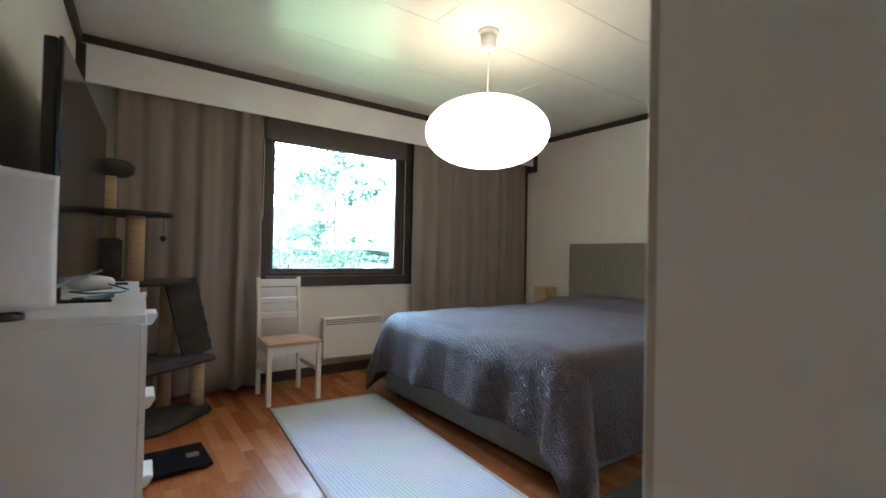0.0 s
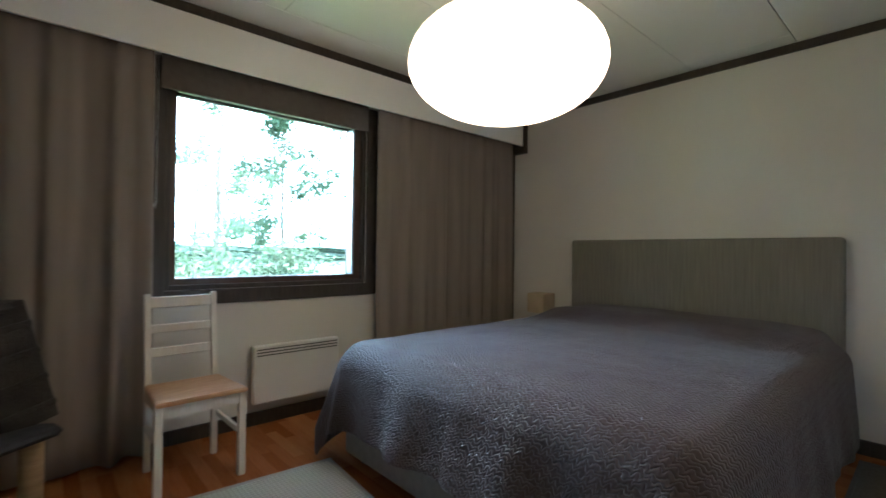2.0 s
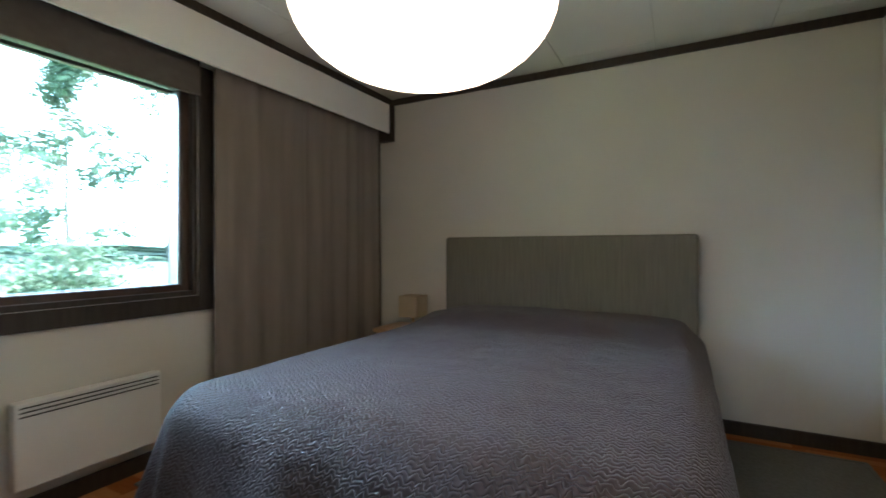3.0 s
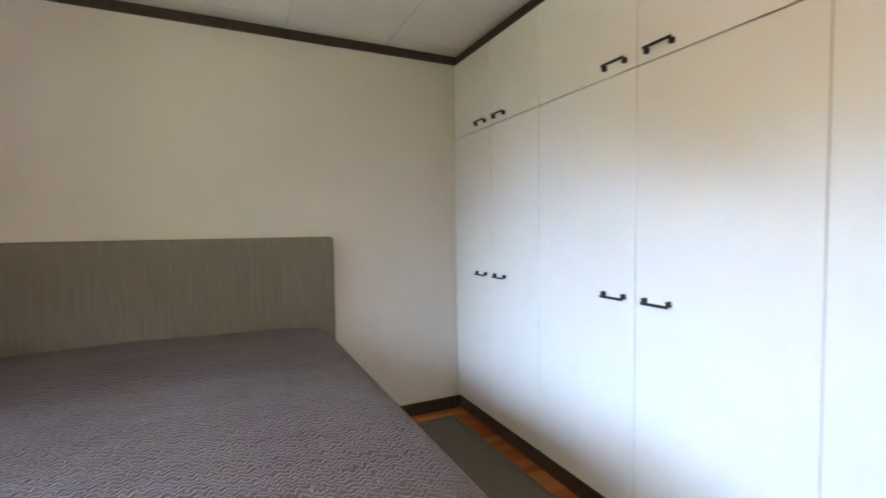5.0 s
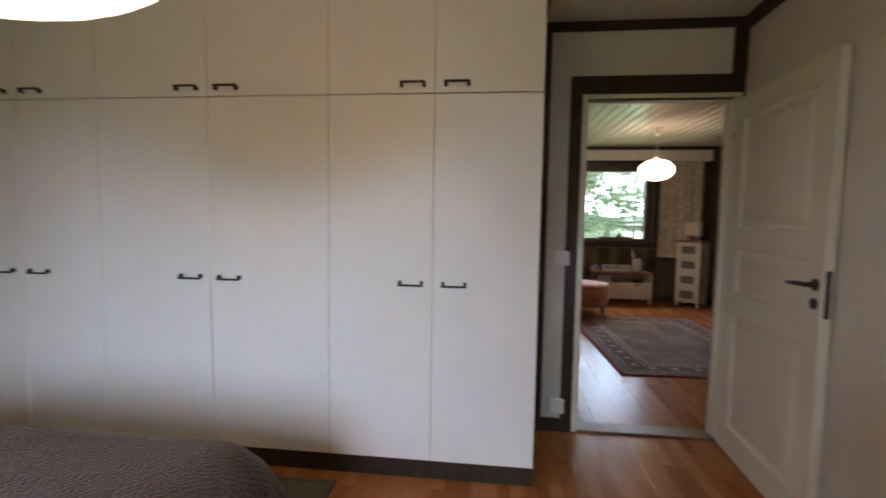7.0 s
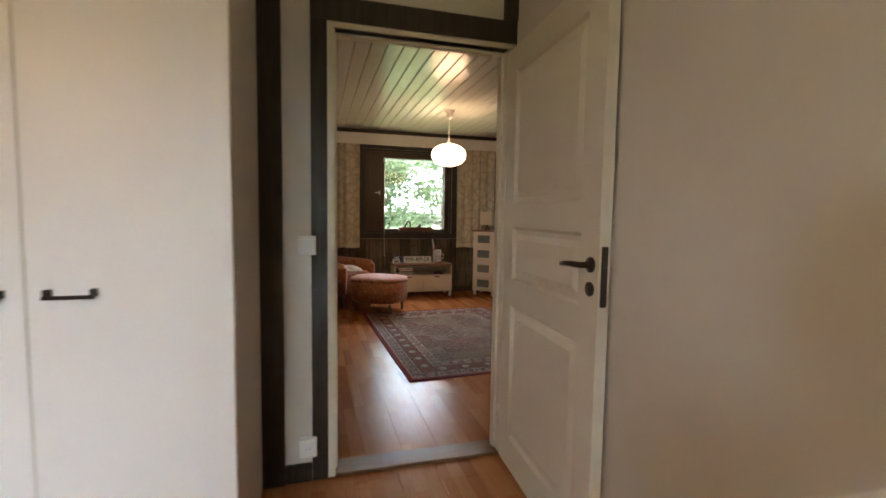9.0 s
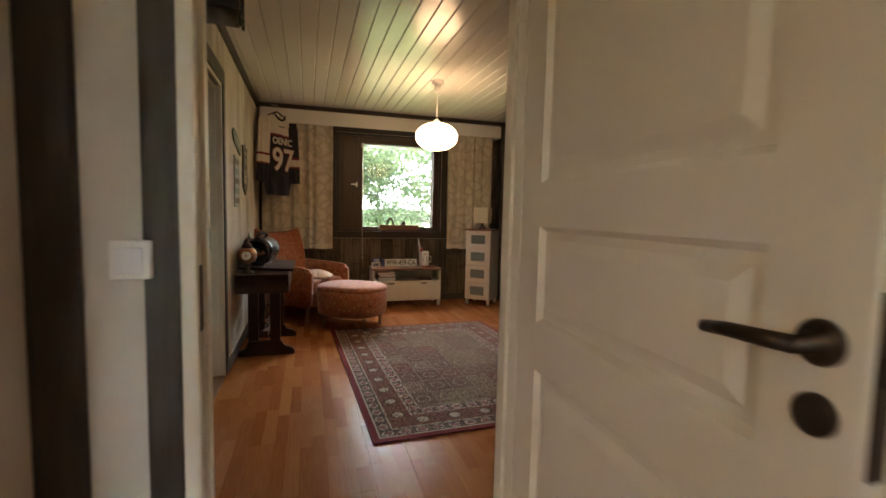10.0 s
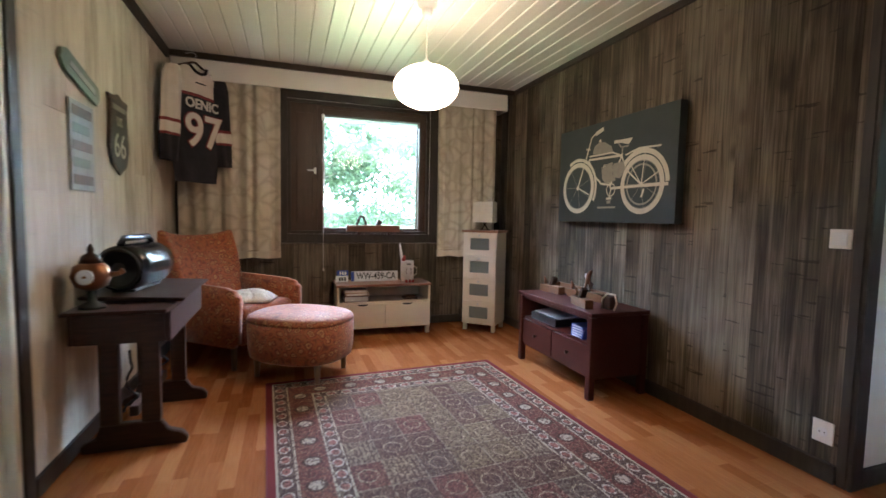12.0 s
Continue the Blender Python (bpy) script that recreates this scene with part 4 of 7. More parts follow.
# bedside table and lamp behind the bed corner
ns = thing("bedside_table", pose(-0.24, 3.02, 0), "small wooden bedside table beside the headboard", "table")
part("top", box(-0.19, 0.19, -0.19, 0.19, 0.50, 0.53, 0.004), PINE, ns)
part("body", boxes((-0.17, 0.17, -0.17, 0.17, 0.30, 0.50), bevel=0.004), PINE, ns)
for x in (-0.15, 0.15):
    for y in (-0.15, 0.15):
        part("leg", box(x - 0.018, x + 0.018, y - 0.018, y + 0.018, 0, 0.30, 0.003), PINE, ns)
SHADEB = noisy("beige_lampshade_paper", (0.52, 0.42, 0.29), (0.46, 0.37, 0.25), 12, 0.9, 0.1, 200)
nl = thing("bedside_lamp", pose(-0.15, 3.0, 0.53), "small unlit beige bedside lamp", "lamp")
part("base", lathe([(0.05, 0), (0.05, 0.012), (0.012, 0.02), (0.012, 0.08)], 20), PINE, nl, "", True)
part("shade", box(-0.09, 0.09, -0.09, 0.09, 0.075, 0.25, 0.006), SHADEB, nl, "square beige paper shade")

# pendant lamps
RICE = glow("lit_white_paper_shade", (1.0, 0.76, 0.48), 0.81)


def ellipsoid(rx, rz, seg=48, rings=20, cut=0.12):
    prof = []
    for i in range(rings + 1):
        a = -math.pi / 2 + cut + (math.pi - 2 * cut) * i / rings
        prof.append((rx * math.cos(a) ** 0.92, rz * math.sin(a)))
    return lathe(prof, seg)


pl = thing("pendant_lamp", pose(-2.245, 1.655, 0), "large oval white pendant lamp, lit, over the room", "pendant lamp")
part("shade", moved(ellipsoid(0.380, 0.208), pose(0, 0, 1.869)), RICE, pl, "lit white oval shade", True)
part("shade_tip", lathe([(0.012, 1.649), (0.035, 1.655), (0.04, 1.673)], 20), RICE, pl, "", True)
part("cord", tube([(0, 0, 2.07), (0, 0, 2.40)], 0.004, 8), WHITE, pl, "thin white cord")
part("ceiling_cup", lathe([(0.03, 2.38), (0.045, 2.40), (0.05, 2.47), (0.03, 2.475), (0.06, 2.48), (0.065, HB)], 28), WHITE, pl, "white ceiling cup", True)
sd = thing("smoke_detector", pose(-2.93, 1.60, HB), "round white smoke detector on the ceiling", "smoke detector")
part("body", lathe([(0.03, -0.035), (0.045, -0.03), (0.052, -0.012), (0.055, 0.0)], 28), WHITE, sd, "", True)
part("grille", lathe([(0.018, -0.038), (0.022, -0.034)], 20), BLACK, sd)


def wall_plate(name, m, w, h, label, cat, socket=False, deep=0.010):
    """Flush plate in local x (width), z (height); stands out along -y."""
    t = thing(name, m, label, cat)
    part("plate", box(-w / 2, w / 2, -deep, 0.0, -h / 2, h / 2, 0.003), WHITE, t)
    if socket:
        for z in ((-h / 4, h / 4) if h > 0.1 else (0,)):
            part("socket", moved(lathe([(0.021, 0), (0.021, 0.003), (0.018, 0.0035)], 20), pose(0, -deep, z, 90, 0, 0)), GCW, t)
            for x in (-0.009, 0.009):
                # small black block paints the dark of a pin opening; nothing is cut
                part("hole", box(x - 0.0025, x + 0.0025, -deep - 0.0046, -deep - 0.0036, z - 0.0025, z + 0.0025), BLACK, t)
    else:
        part("rocker", box(-w / 3, w / 3, -deep - 0.005, -deep, -h / 3, h / 3, 0.002), GCW, t)
    return t


wall_plate("light_switch", pose(-3.476, BY0, 1.10, 0, 0, 180), 0.078, 0.085, "white square light switch beside the bedroom door", "switch", False, 0.04)
wall_plate("wall_socket", pose(-3.476, BY0, 0.17, 0, 0, 180), 0.078, 0.085, "white wall socket low beside the bedroom door", "socket", True, 0.04)


# ---- sitting room ----
pel2 = thing("pelmet", Matrix(), "white painted curtain pelmet above the sitting room window", "pelmet")
part("board", box(-6.42, RX1 - 0.031, -5.342, -5.322, 2.275, H - 0.051, 0.003), WHITE, pel2)
part("end_board", box(-6.42, -6.40, RY0 + 0.008, -5.342, 2.275, H - 0.051, 0.003), WHITE, pel2)
part("cover", box(-6.40, RX1 - 0.031, RY0 + 0.008, -5.342, H - 0.07, H - 0.052), WHITE, pel2)

# patterned curtains: cream cloth with soft round leaf marks
CURT2, n, l, b = material("cream_patterned_curtain", 0.9)
co = n.new("ShaderNodeTexCoord")
vo = n.new("ShaderNodeTexVoronoi")
vo.inputs["Scale"].default_value = 7.5
vo.feature = 'DISTANCE_TO_EDGE'
no = n.new("ShaderNodeTexNoise")
no.inputs["Scale"].default_value = 4
ad = n.new("ShaderNodeVectorMath")
ad.operation = 'MULTIPLY_ADD'
ad.inputs[1].default_value = (0.12, 0.12, 0.12)
l.new(co.outputs["Object"], no.inputs["Vector"])
l.new(no.outputs["Color"], ad.inputs[0])
l.new(co.outputs["Object"], ad.inputs[2])
l.new(ad.outputs["Vector"], vo.inputs["Vector"])
rp = n.new("ShaderNodeValToRGB")
rp.color_ramp.elements[0].position, rp.color_ramp.elements[0].color = 0.02, (0.47, 0.42, 0.33, 1)
rp.color_ramp.elements[1].position, rp.color_ramp.elements[1].color = 0.22, (0.60, 0.55, 0.45, 1)
l.new(vo.outputs["Distance"], rp.inputs["Fac"])
l.new(rp.outputs["Color"], b.inputs["Base Color"])
CREAM = noisy("cream_cotton", (0.64, 0.59, 0.49), (0.58, 0.53, 0.43), 20, 0.9, 0.2, 300)
for x0, x1, folds, seed in ((-4.16, -3.32, 6, 4), (-6.34, -5.69, 5, 8)):
    c = thing("curtain", Matrix(), "cream patterned curtain with a plain hem beside the window", "curtain", "sitting room curtains")
    part("cloth", wave_sheet("cloth", x0, x1, -5.43, 0.80, 2.42, folds, 0.026, CURT2, seed=seed), CURT2, c, "", True)
    part("hem", wave_sheet("hem", x0, x1, -5.43, 0.735, 0.80, folds, 0.0265, CREAM, seed=seed, nz=2), CREAM, c, "plain cream hem", True)

bc = thing("blind_cord", Matrix(), "thin white blind cord hanging beside the window", "cord")
part("cord", tube([(-4.545, RY0 - 0.03 + 0.06, 2.10), (-4.545, RY0 + 0.035, 1.2), (-4.55, RY0 + 0.035, 0.62)], 0.002, 6), WHITE, bc)
part("knob", lathe([(0.003, 0.62), (0.007, 0.61), (0.006, 0.595)], 10, -4.55, RY0 + 0.035), WHITE, bc)
part("clip", box(-4.557, -4.533, RY0 + 0.0, RY0 + 0.045, 2.06, 2.12, 0.003), WHITE, bc)
vb = thing("venetian_blind", Matrix(), "pale venetian blind raised to the top of the window", "blind")
for i in range(6):
    part("slat", box(-5.53, -4.56, RY0 - 0.105, RY0 - 0.08, 2.085 + i * 0.007, 2.087 + i * 0.007), ALU, vb)

# pendant lamp
pl2 = thing("pendant_lamp", pose(-5.05, -3.745, 0), "small oval white glass pendant lamp, lit", "pendant lamp")
part("shade", moved(ellipsoid(0.205, 0.132), pose(0, 0, 1.96)), OPAL, pl2, "lit white glass shade", True)
part("neck", lathe([(0.02, 2.085), (0.03, 2.09), (0.03, 2.11), (0.012, 2.13)], 20), WHITE, pl2, "", True)
part("cord", tube([(0, 0, 2.12), (0, 0, 2.44)], 0.005, 8), WHITE, pl2, "white cord")
part("ceiling_cup", lathe([(0.018, 2.38), (0.03, 2.40), (0.035, 2.43), (0.03, 2.445), (0.06, 2.455), (0.065, H)], 24), WHITE, pl2, "white ceiling cup", True)

# armchair
PAISLEY, n, l, b = material("rust_paisley_upholstery", 0.85)
b.inputs["Sheen Weight"].default_value = 0.4
co = n.new("ShaderNodeTexCoord")
no = n.new("ShaderNodeTexNoise")
no.inputs["Scale"].default_value = 9
no.inputs["Detail"].default_value = 2
ad = n.new("ShaderNodeVectorMath")
ad.operation = 'MULTIPLY_ADD'
ad.inputs[1].default_value = (0.09, 0.09, 0.09)
l.new(co.outputs["Object"], no.inputs["Vector"])
l.new(no.outputs["Color"], ad.inputs[0])
l.new(co.outputs["Object"], ad.inputs[2])
wv = n.new("ShaderNodeTexVoronoi")
wv.inputs["Scale"].default_value = 20
l.new(ad.outputs["Vector"], wv.inputs["Vector"])
fl = n.new("ShaderNodeTexNoise")
fl.inputs["Scale"].default_value = 70
l.new(co.outputs["Object"], fl.inputs["Vector"])
rp = n.new("ShaderNodeValToRGB")
els = rp.color_ramp.elements
els[0].position, els[0].color = 0.0, (0.52, 0.25, 0.10, 1)
els[1].position, els[1].color = 1.0, (0.15, 0.030, 0.013, 1)
for p, c in ((0.16, (0.22, 0.046, 0.018, 1)), (0.28, (0.55, 0.27, 0.11, 1)), (0.40, (0.22, 0.045, 0.018, 1)), (0.6, (0.42, 0.13, 0.045, 1))):
    e = els.new(p)
    e.color = c
l.new(wv.outputs["Distance"], rp.inputs["Fac"])
mx = n.new("ShaderNodeMix")
mx.data_type = 'RGBA'
mx.blend_type = 'OVERLAY'
mx.inputs["Factor"].default_value = 0.35
l.new(rp.outputs["Color"], mx.inputs["A"])
l.new(fl.outputs["Color"], mx.inputs["B"])
l.new(mx.outputs["Result"], b.inputs["Base Color"])
bp = n.new("ShaderNodeBump")
bp.inputs["Strength"].default_value = 0.3
bp.inputs["Distance"].default_value = 0.002
l.new(wv.outputs["Distance"], bp.inputs["Height"])
l.new(bp.outputs["Normal"], b.inputs["Normal"])
BEECH = noisy("stained_beech", (0.30, 0.17, 0.08), (0.22, 0.12, 0.055), 6, 0.45, 0.1, 40, (10, 10, 1))

ac = thing("armchair", pose(-3.80, -4.93, 0, 0, 0, -130), "rust-orange paisley armchair with rounded arms in the corner", "armchair")
for s in (-1, 1):
    arm = prism([(-0.38, 0.17), (0.30, 0.17), (0.36, 0.62), (0.10, 0.615), (-0.30, 0.60), (-0.385, 0.57), (-0.40, 0.50)], s * 0.27, s * 0.38, 'x', 0.03)
    part("arm", arm, PAISLEY, ac, "", True)
part("seat_base", box(-0.27, 0.27, -0.36, 0.30, 0.17, 0.33, 0.02, 3), PAISLEY, ac, "", True)
part("seat_cushion", box(-0.265, 0.265, -0.38, 0.22, 0.33, 0.455, 0.045, 4), PAISLEY, ac, "", True)


def back_shape(u, v):
    x = (u - 0.5) * (0.56 + 0.12 * v)
    ear = 0.055 * abs(2 * u - 1) ** 3
    z = 0.36 + v * (0.61 + ear)
    y = 0.20 + 0.19 * v - 0.05 * math.sin(math.pi * v) * 0.8 - 0.03 * abs(2 * u - 1) ** 2
    return (x, y, z)


p = part("backrest", grid(20, 16, back_shape), PAISLEY, ac, "", True)
thicken(p, 0.13, -1.0)
bv = p.modifiers.new("round", 'BEVEL')
bv.width, bv.segments, bv.limit_method = 0.035, 3, 'ANGLE'
for x in (-0.31, 0.31):
    part("leg", moved(lathe([(0.017, 0.0), (0.026, 0.175)], 12), pose(x, -0.32, 0)), BEECH, ac, "wooden leg", True)
    part("leg", moved(lathe([(0.017, 0.0), (0.026, 0.175)], 12), pose(x, 0.25, 0)), BEECH, ac, "wooden leg", True)
FLEECE = noisy("white_sheepskin", (0.78, 0.74, 0.66), (0.55, 0.50, 0.43), 18, 0.95, 1.0, 70, dist=0.012)


def fleece(u, v):
    a = u * 2 * math.pi
    r = v * (0.21 + 0.03 * math.sin(3 * a) + 0.02 * math.sin(7 * a + 1))
    return (r * math.cos(a), r * math.sin(a) * 0.9, 0.02 + 0.055 * (1 - v ** 3) + 0.012 * noise.noise((u * 30, v * 14, 2)))


sk = thing("sheepskin", pose(-3.93, -4.83, 0.44, 0, 0, -130), "white curly sheepskin lying on the armchair seat", "sheepskin")
part("fleece", grid(48, 12, fleece), FLEECE, sk, "", True)
thicken(sk.children[0], 0.02, -1)

ot = thing("ottoman", pose(-4.31, -4.32, 0, 0, 0, -35), "rust-orange paisley oval ottoman before the armchair", "ottoman")


def superoval(rx, ry, n=40, e=0.75):
    out = []
    for i in range(n):
        a = 2 * math.pi * i / n
        out.append((rx * math.copysign(abs(math.cos(a)) ** e, math.cos(a)), ry * math.copysign(abs(math.sin(a)) ** e, math.sin(a))))
    return out


def stack(rows, n=40):
    bm = bmesh.new()
    rings = []
    for rx, ry, z in rows:
        rings.append([bm.verts.new((x, y, z)) for x, y in superoval(rx, ry, n)])
    for a, c in zip(rings, rings[1:]):
        for i in range(n):
            bm.faces.new((a[i], a[(i + 1) % n], c[(i + 1) % n], c[i]))
    bm.faces.new(list(reversed(rings[0])))
    bm.faces.new(rings[-1])
    return bm


part("body", stack([(0.30, 0.26, 0.13), (0.345, 0.285, 0.145), (0.355, 0.295, 0.20), (0.362, 0.302, 0.395)]), PAISLEY, ot, "", True)
part("cushion", stack([(0.361, 0.301, 0.397), (0.361, 0.301, 0.41), (0.352, 0.292, 0.43), (0.32, 0.26, 0.447), (0.2, 0.165, 0.456), (0.05, 0.04, 0.459)]), PAISLEY, ot, "padded top in the same paisley cloth", True)
for x, y in ((-0.24, -0.18), (0.24, -0.18), (-0.24, 0.18), (0.24, 0.18)):
    part("leg", lathe([(0.016, 0), (0.024, 0.14)], 12, x, y), BEECH, ot, "wooden leg", True)

# antique desk
DARKW = noisy("dark_antique_wood", (0.030, 0.014, 0.008), (0.058, 0.024, 0.013), 5, 0.45, 0.15, 40, (2, 14, 14), spec=0.3, rvar=0.08)
ds = thing("antique_desk", pose(-3.50, -3.72, 0), "dark antique wooden school desk against the wall", "desk")
part("top", prism([(-0.23, 0.705), (0.20, 0.725), (0.20, 0.742), (-0.24, 0.722)], -0.42, 0.28, 'y', 0.004), DARKW, ds)
part("shelf_board", box(-0.20, 0.20, -0.44, 0.47, 0.685, 0.703, 0.004), DARKW, ds)
part("drawer_box", boxes((-0.20, -0.18, -0.40, 0.40, 0.54, 0.684), (0.18, 0.20, -0.40, 0.40, 0.54, 0.684), (-0.18, 0.18, 0.36, 0.40, 0.54, 0.684), (-0.18, 0.18, -0.40, -0.36, 0.54, 0.684), (-0.18, 0.18, -0.36, 0.36, 0.56, 0.58), bevel=0.004), DARKW, ds)
for y in (-0.28, 0.29):
    part("trestle", merge(prism([(-0.24, 0.0), (0.20, 0.0), (0.20, 0.04), (0.14, 0.07), (0.12, 0.13), (-0.13, 0.13), (-0.16, 0.08), (-0.22, 0.06), (-0.245, 0.03)], y - 0.02, y + 0.02, 'y', 0.005),
                          box(-0.13, -0.05, y - 0.02, y + 0.02, 0.13, 0.56, 0.004), box(0.04, 0.12, y - 0.02, y + 0.02, 0.13, 0.56, 0.004)), DARKW, ds, "dark wooden trestle end")
    scroll = []
    for k in range(26):
        a = k / 25 * 4 * math.pi
        scroll.append((-0.005 + (0.018 + 0.016 * math.cos(a / 4)) * math.cos(a), y, 0.18 + 0.3 * k / 25 + 0.012 * math.sin(a)))
    part("ironwork", tube(scroll, 0.006, 6), IRONW, ds, "scrolled grey ironwork", True)
part("stretcher", box(-0.03, 0.01, -0.27, 0.28, 0.15, 0.20, 0.005), DARKW, ds)

# things on the desk
bx = thing("boombox_speaker", pose(-3.465, -3.72, 0.742, 0, 0, -8), "black barrel-shaped portable speaker on the desk", "speaker")
part("body", moved(lathe([(0.10, -0.19), (0.113, -0.182), (0.118, -0.10), (0.12, 0.10), (0.113, 0.182), (0.10, 0.19)], 32), pose(0, 0, 0.118, 90, 0, 0)), BLACKG, bx, "", True)
for s in (-1, 1):
    part("end_cone", moved(lathe([(0.10, 0.003), (0.088, 0.006), (0.078, -0.002), (0.035, -0.012), (0.03, 0.004), (0.004, 0.008)], 28), pose(0, s * 0.1905, 0.118, -90 * s, 0, 0)), BLACK, bx, "round passive speaker cone", True)
part("handle", tube([(0, -0.17, 0.235), (0, -0.13, 0.265), (0, 0.13, 0.265), (0, 0.17, 0.235)], 0.016, 10), BLACKG, bx, "", True)
part("foot", boxes((-0.05, 0.05, -0.15, 0.15, -0.002, 0.01)), BLACK, bx)
BRASS = noisy("old_copper", (0.35, 0.16, 0.08), (0.22, 0.10, 0.05), 14, 0.35, 0.1, 60, metal=0.9)
ln = thing("copper_ornament", pose(-3.385, -3.36, 0.703), "copper and porcelain lantern ornament on the desk", "ornament")
part("base", lathe([(0.055, 0), (0.05, 0.015), (0.02, 0.03), (0.018, 0.08)], 20), IRONW, ln, "", True)
part("belly", lathe([(0.018, 0.08), (0.06, 0.10), (0.078, 0.145), (0.065, 0.19), (0.035, 0.21)], 24), BRASS, ln, "round copper body", True)
part("cap", lathe([(0.045, 0.205), (0.035, 0.235), (0.012, 0.25), (0.014, 0.265), (0.004, 0.29)], 20), DARKW, ln, "pointed dark cap", True)
part("spout", tube([(-0.06, 0.0, 0.15), (-0.105, 0.0, 0.155), (-0.125, 0, 0.17)], [0.014, 0.011, 0.014], 10), BRASS, ln, "", True)
part("face", moved(lathe([(0.035, 0), (0.03, 0.006)], 20), pose(0.0, 0.07, 0.148, -80, 0, 0)), GCW, ln, "pale round face")
ln2 = thing("copper_ornament", pose(-3.33, -3.98, 0.742), "dark pointed ornament behind the speaker", "ornament")
part("body", lathe([(0.05, 0), (0.03, 0.05), (0.06, 0.13), (0.045, 0.19), (0.01, 0.22), (0.004, 0.26)], 20), IRONW, ln2, "", True)
part("ring", lathe([(0.062, 0.12), (0.066, 0.13), (0.062, 0.14)], 20), BRASS, ln2, "", True)

# low bench
CREAMW = noisy("cream_lacquer", (0.72, 0.66, 0.56), (0.67, 0.61, 0.51), 4, 0.4, 0.06, 60)
REDW = noisy("red_brown_board", (0.20, 0.085, 0.045), (0.27, 0.12, 0.065), 4, 0.4, 0.1, 40, (2, 14, 14))
tb = thing("media_bench", pose(-5.10, -5.345, 0), "low cream media bench with brown top and two drawers", "bench")
part("top", box(-0.46, 0.46, -0.185, 0.185, 0.475, 0.497, 0.003), REDW, tb, "red-brown top board")
part("body", boxes((-0.45, -0.432, -0.18, 0.175, 0.06, 0.475), (0.432, 0.45, -0.18, 0.175, 0.06, 0.475), (-0.432, 0.432, -0.18, -0.17, 0.09, 0.475), (-0.432, 0.432, -0.17, 0.17, 0.075, 0.092), (-0.432, 0.432, -0.17, 0.17, 0.315, 0.33)), CREAMW, tb)
for s in (-1, 1):
    d = part("drawer", box(min(s * 0.002, s * 0.43), max(s * 0.002, s * 0.43), 0.16, 0.178, 0.095, 0.312, 0.002), CREAMW, tb)
    # black patch on the uncut drawer front paints the shaded grip recess
    part("grip", prism([(s * 0.216 + 0.05 * math.cos(a), 0.309 + 0.018 * math.sin(a)) for a in [math.pi + math.pi * k / 10 for k in range(11)]], 0.1785, 0.1795, 'y'), BLACK, d, "black patch in place of the grip's shaded cut-out")
    for y in (-0.15, 0.15):
        part("leg", box(s * 0.43 - 0.018, s * 0.43 + 0.018, y - 0.018, y + 0.018, 0.0, 0.06, 0.003), CREAMW, tb)
BLUEB = noisy("blue_plastic", (0.02, 0.05, 0.30), (0.03, 0.08, 0.38), 8, 0.35, 0.0)
REDP = noisy("red_paint", (0.40, 0.03, 0.03), (0.32, 0.025, 0.025), 8, 0.5, 0.0)
for k, (w, hh, m, lab, cat) in enumerate(((0.24, 0.055, BLACKG, "black disc player in the bench", "player"), (0.22, 0.03, REDW, "brown cased disc box in the bench", "box"), (0.21, 0.028, CREAMW, "pale paperback book in the bench", "book"))):
    o = thing("book" if cat == "book" else cat, pose(-4.83, -5.31, 0.33 + (0, 0.055, 0.085)[k], 0, 0, (0, 3, -4)[k]), lab, cat)
    part("cover", box(-w / 2, w / 2, -0.11, 0.11, 0, hh, 0.003), m, o)
    part("front", box(-w / 2 + 0.01, w / 2 - 0.01, 0.108, 0.1115, 0.006, hh - 0.006), ALU if k == 0 else WHITE, o, "pale front edge")
o = thing("box", pose(-5.37, -5.28, 0.33), "small dark wooden tray in the bench", "tray")
part("tray", box(-0.07, 0.07, -0.06, 0.06, 0, 0.022, 0.004), DARKW, o)
part("contents", box(-0.05, 0.05, -0.04, 0.04, 0.022, 0.036, 0.006), BRASS, o)


def lettering(text, size, m, mat, parent, extrude=0.0006, align='CENTER', name="lettering"):
    cu = bpy.data.curves.new(name, 'FONT')
    cu.body, cu.size, cu.extrude, cu.align_x, cu.align_y = text, size, extrude, align, 'CENTER'
    cu.materials.append(mat)
    ob = new(name, cu)
    ob.parent = parent
    ob.matrix_basis = m
    return ob


# number plates leaning on the wall; local x to the viewer's right
lp = thing("number_plate", pose(-5.04, -5.40, 0.497, -8, 0, 180), "white licence plate with black characters on the bench", "number plate")
part("plate", box(-0.235, 0.235, -0.002, 0.002, 0.0, 0.10, 0.0015), GCW, lp)
part("blue_band", box(-0.235, -0.205, -0.0032, -0.0021, 0.002, 0.098), BLUEB, lp, "blue band at the plate's end")
lettering("WW-459-CA", 0.092, pose(0.014, -0.0032, 0.050, 90, 0, 0) @ Matrix.Diagonal((0.76, 1, 1, 1)), BLACK, lp).data.offset = 0.0012
lp2 = thing("number_plate", pose(-4.715, -5.38, 0.497, -8, 0, 186), "small old licence plates with dark worn marks", "number plate")
part("plate", box(-0.06, 0.06, -0.002, 0.002, 0.0, 0.062, 0.0015), GCW, lp2)
part("plate", box(-0.045, 0.065, 0.006, 0.010, 0.055, 0.115, 0.0015), BLUEB, lp2, "pale blue upper plate")
for x in (-0.03, -0.005, 0.02):
    part("mark", box(x, x + 0.018, -0.0035, -0.0021, 0.012, 0.048), BLACK, lp2)
    part("mark", box(x + 0.01, x + 0.024, 0.0045, 0.0058, 0.070, 0.102), WHITE, lp2)
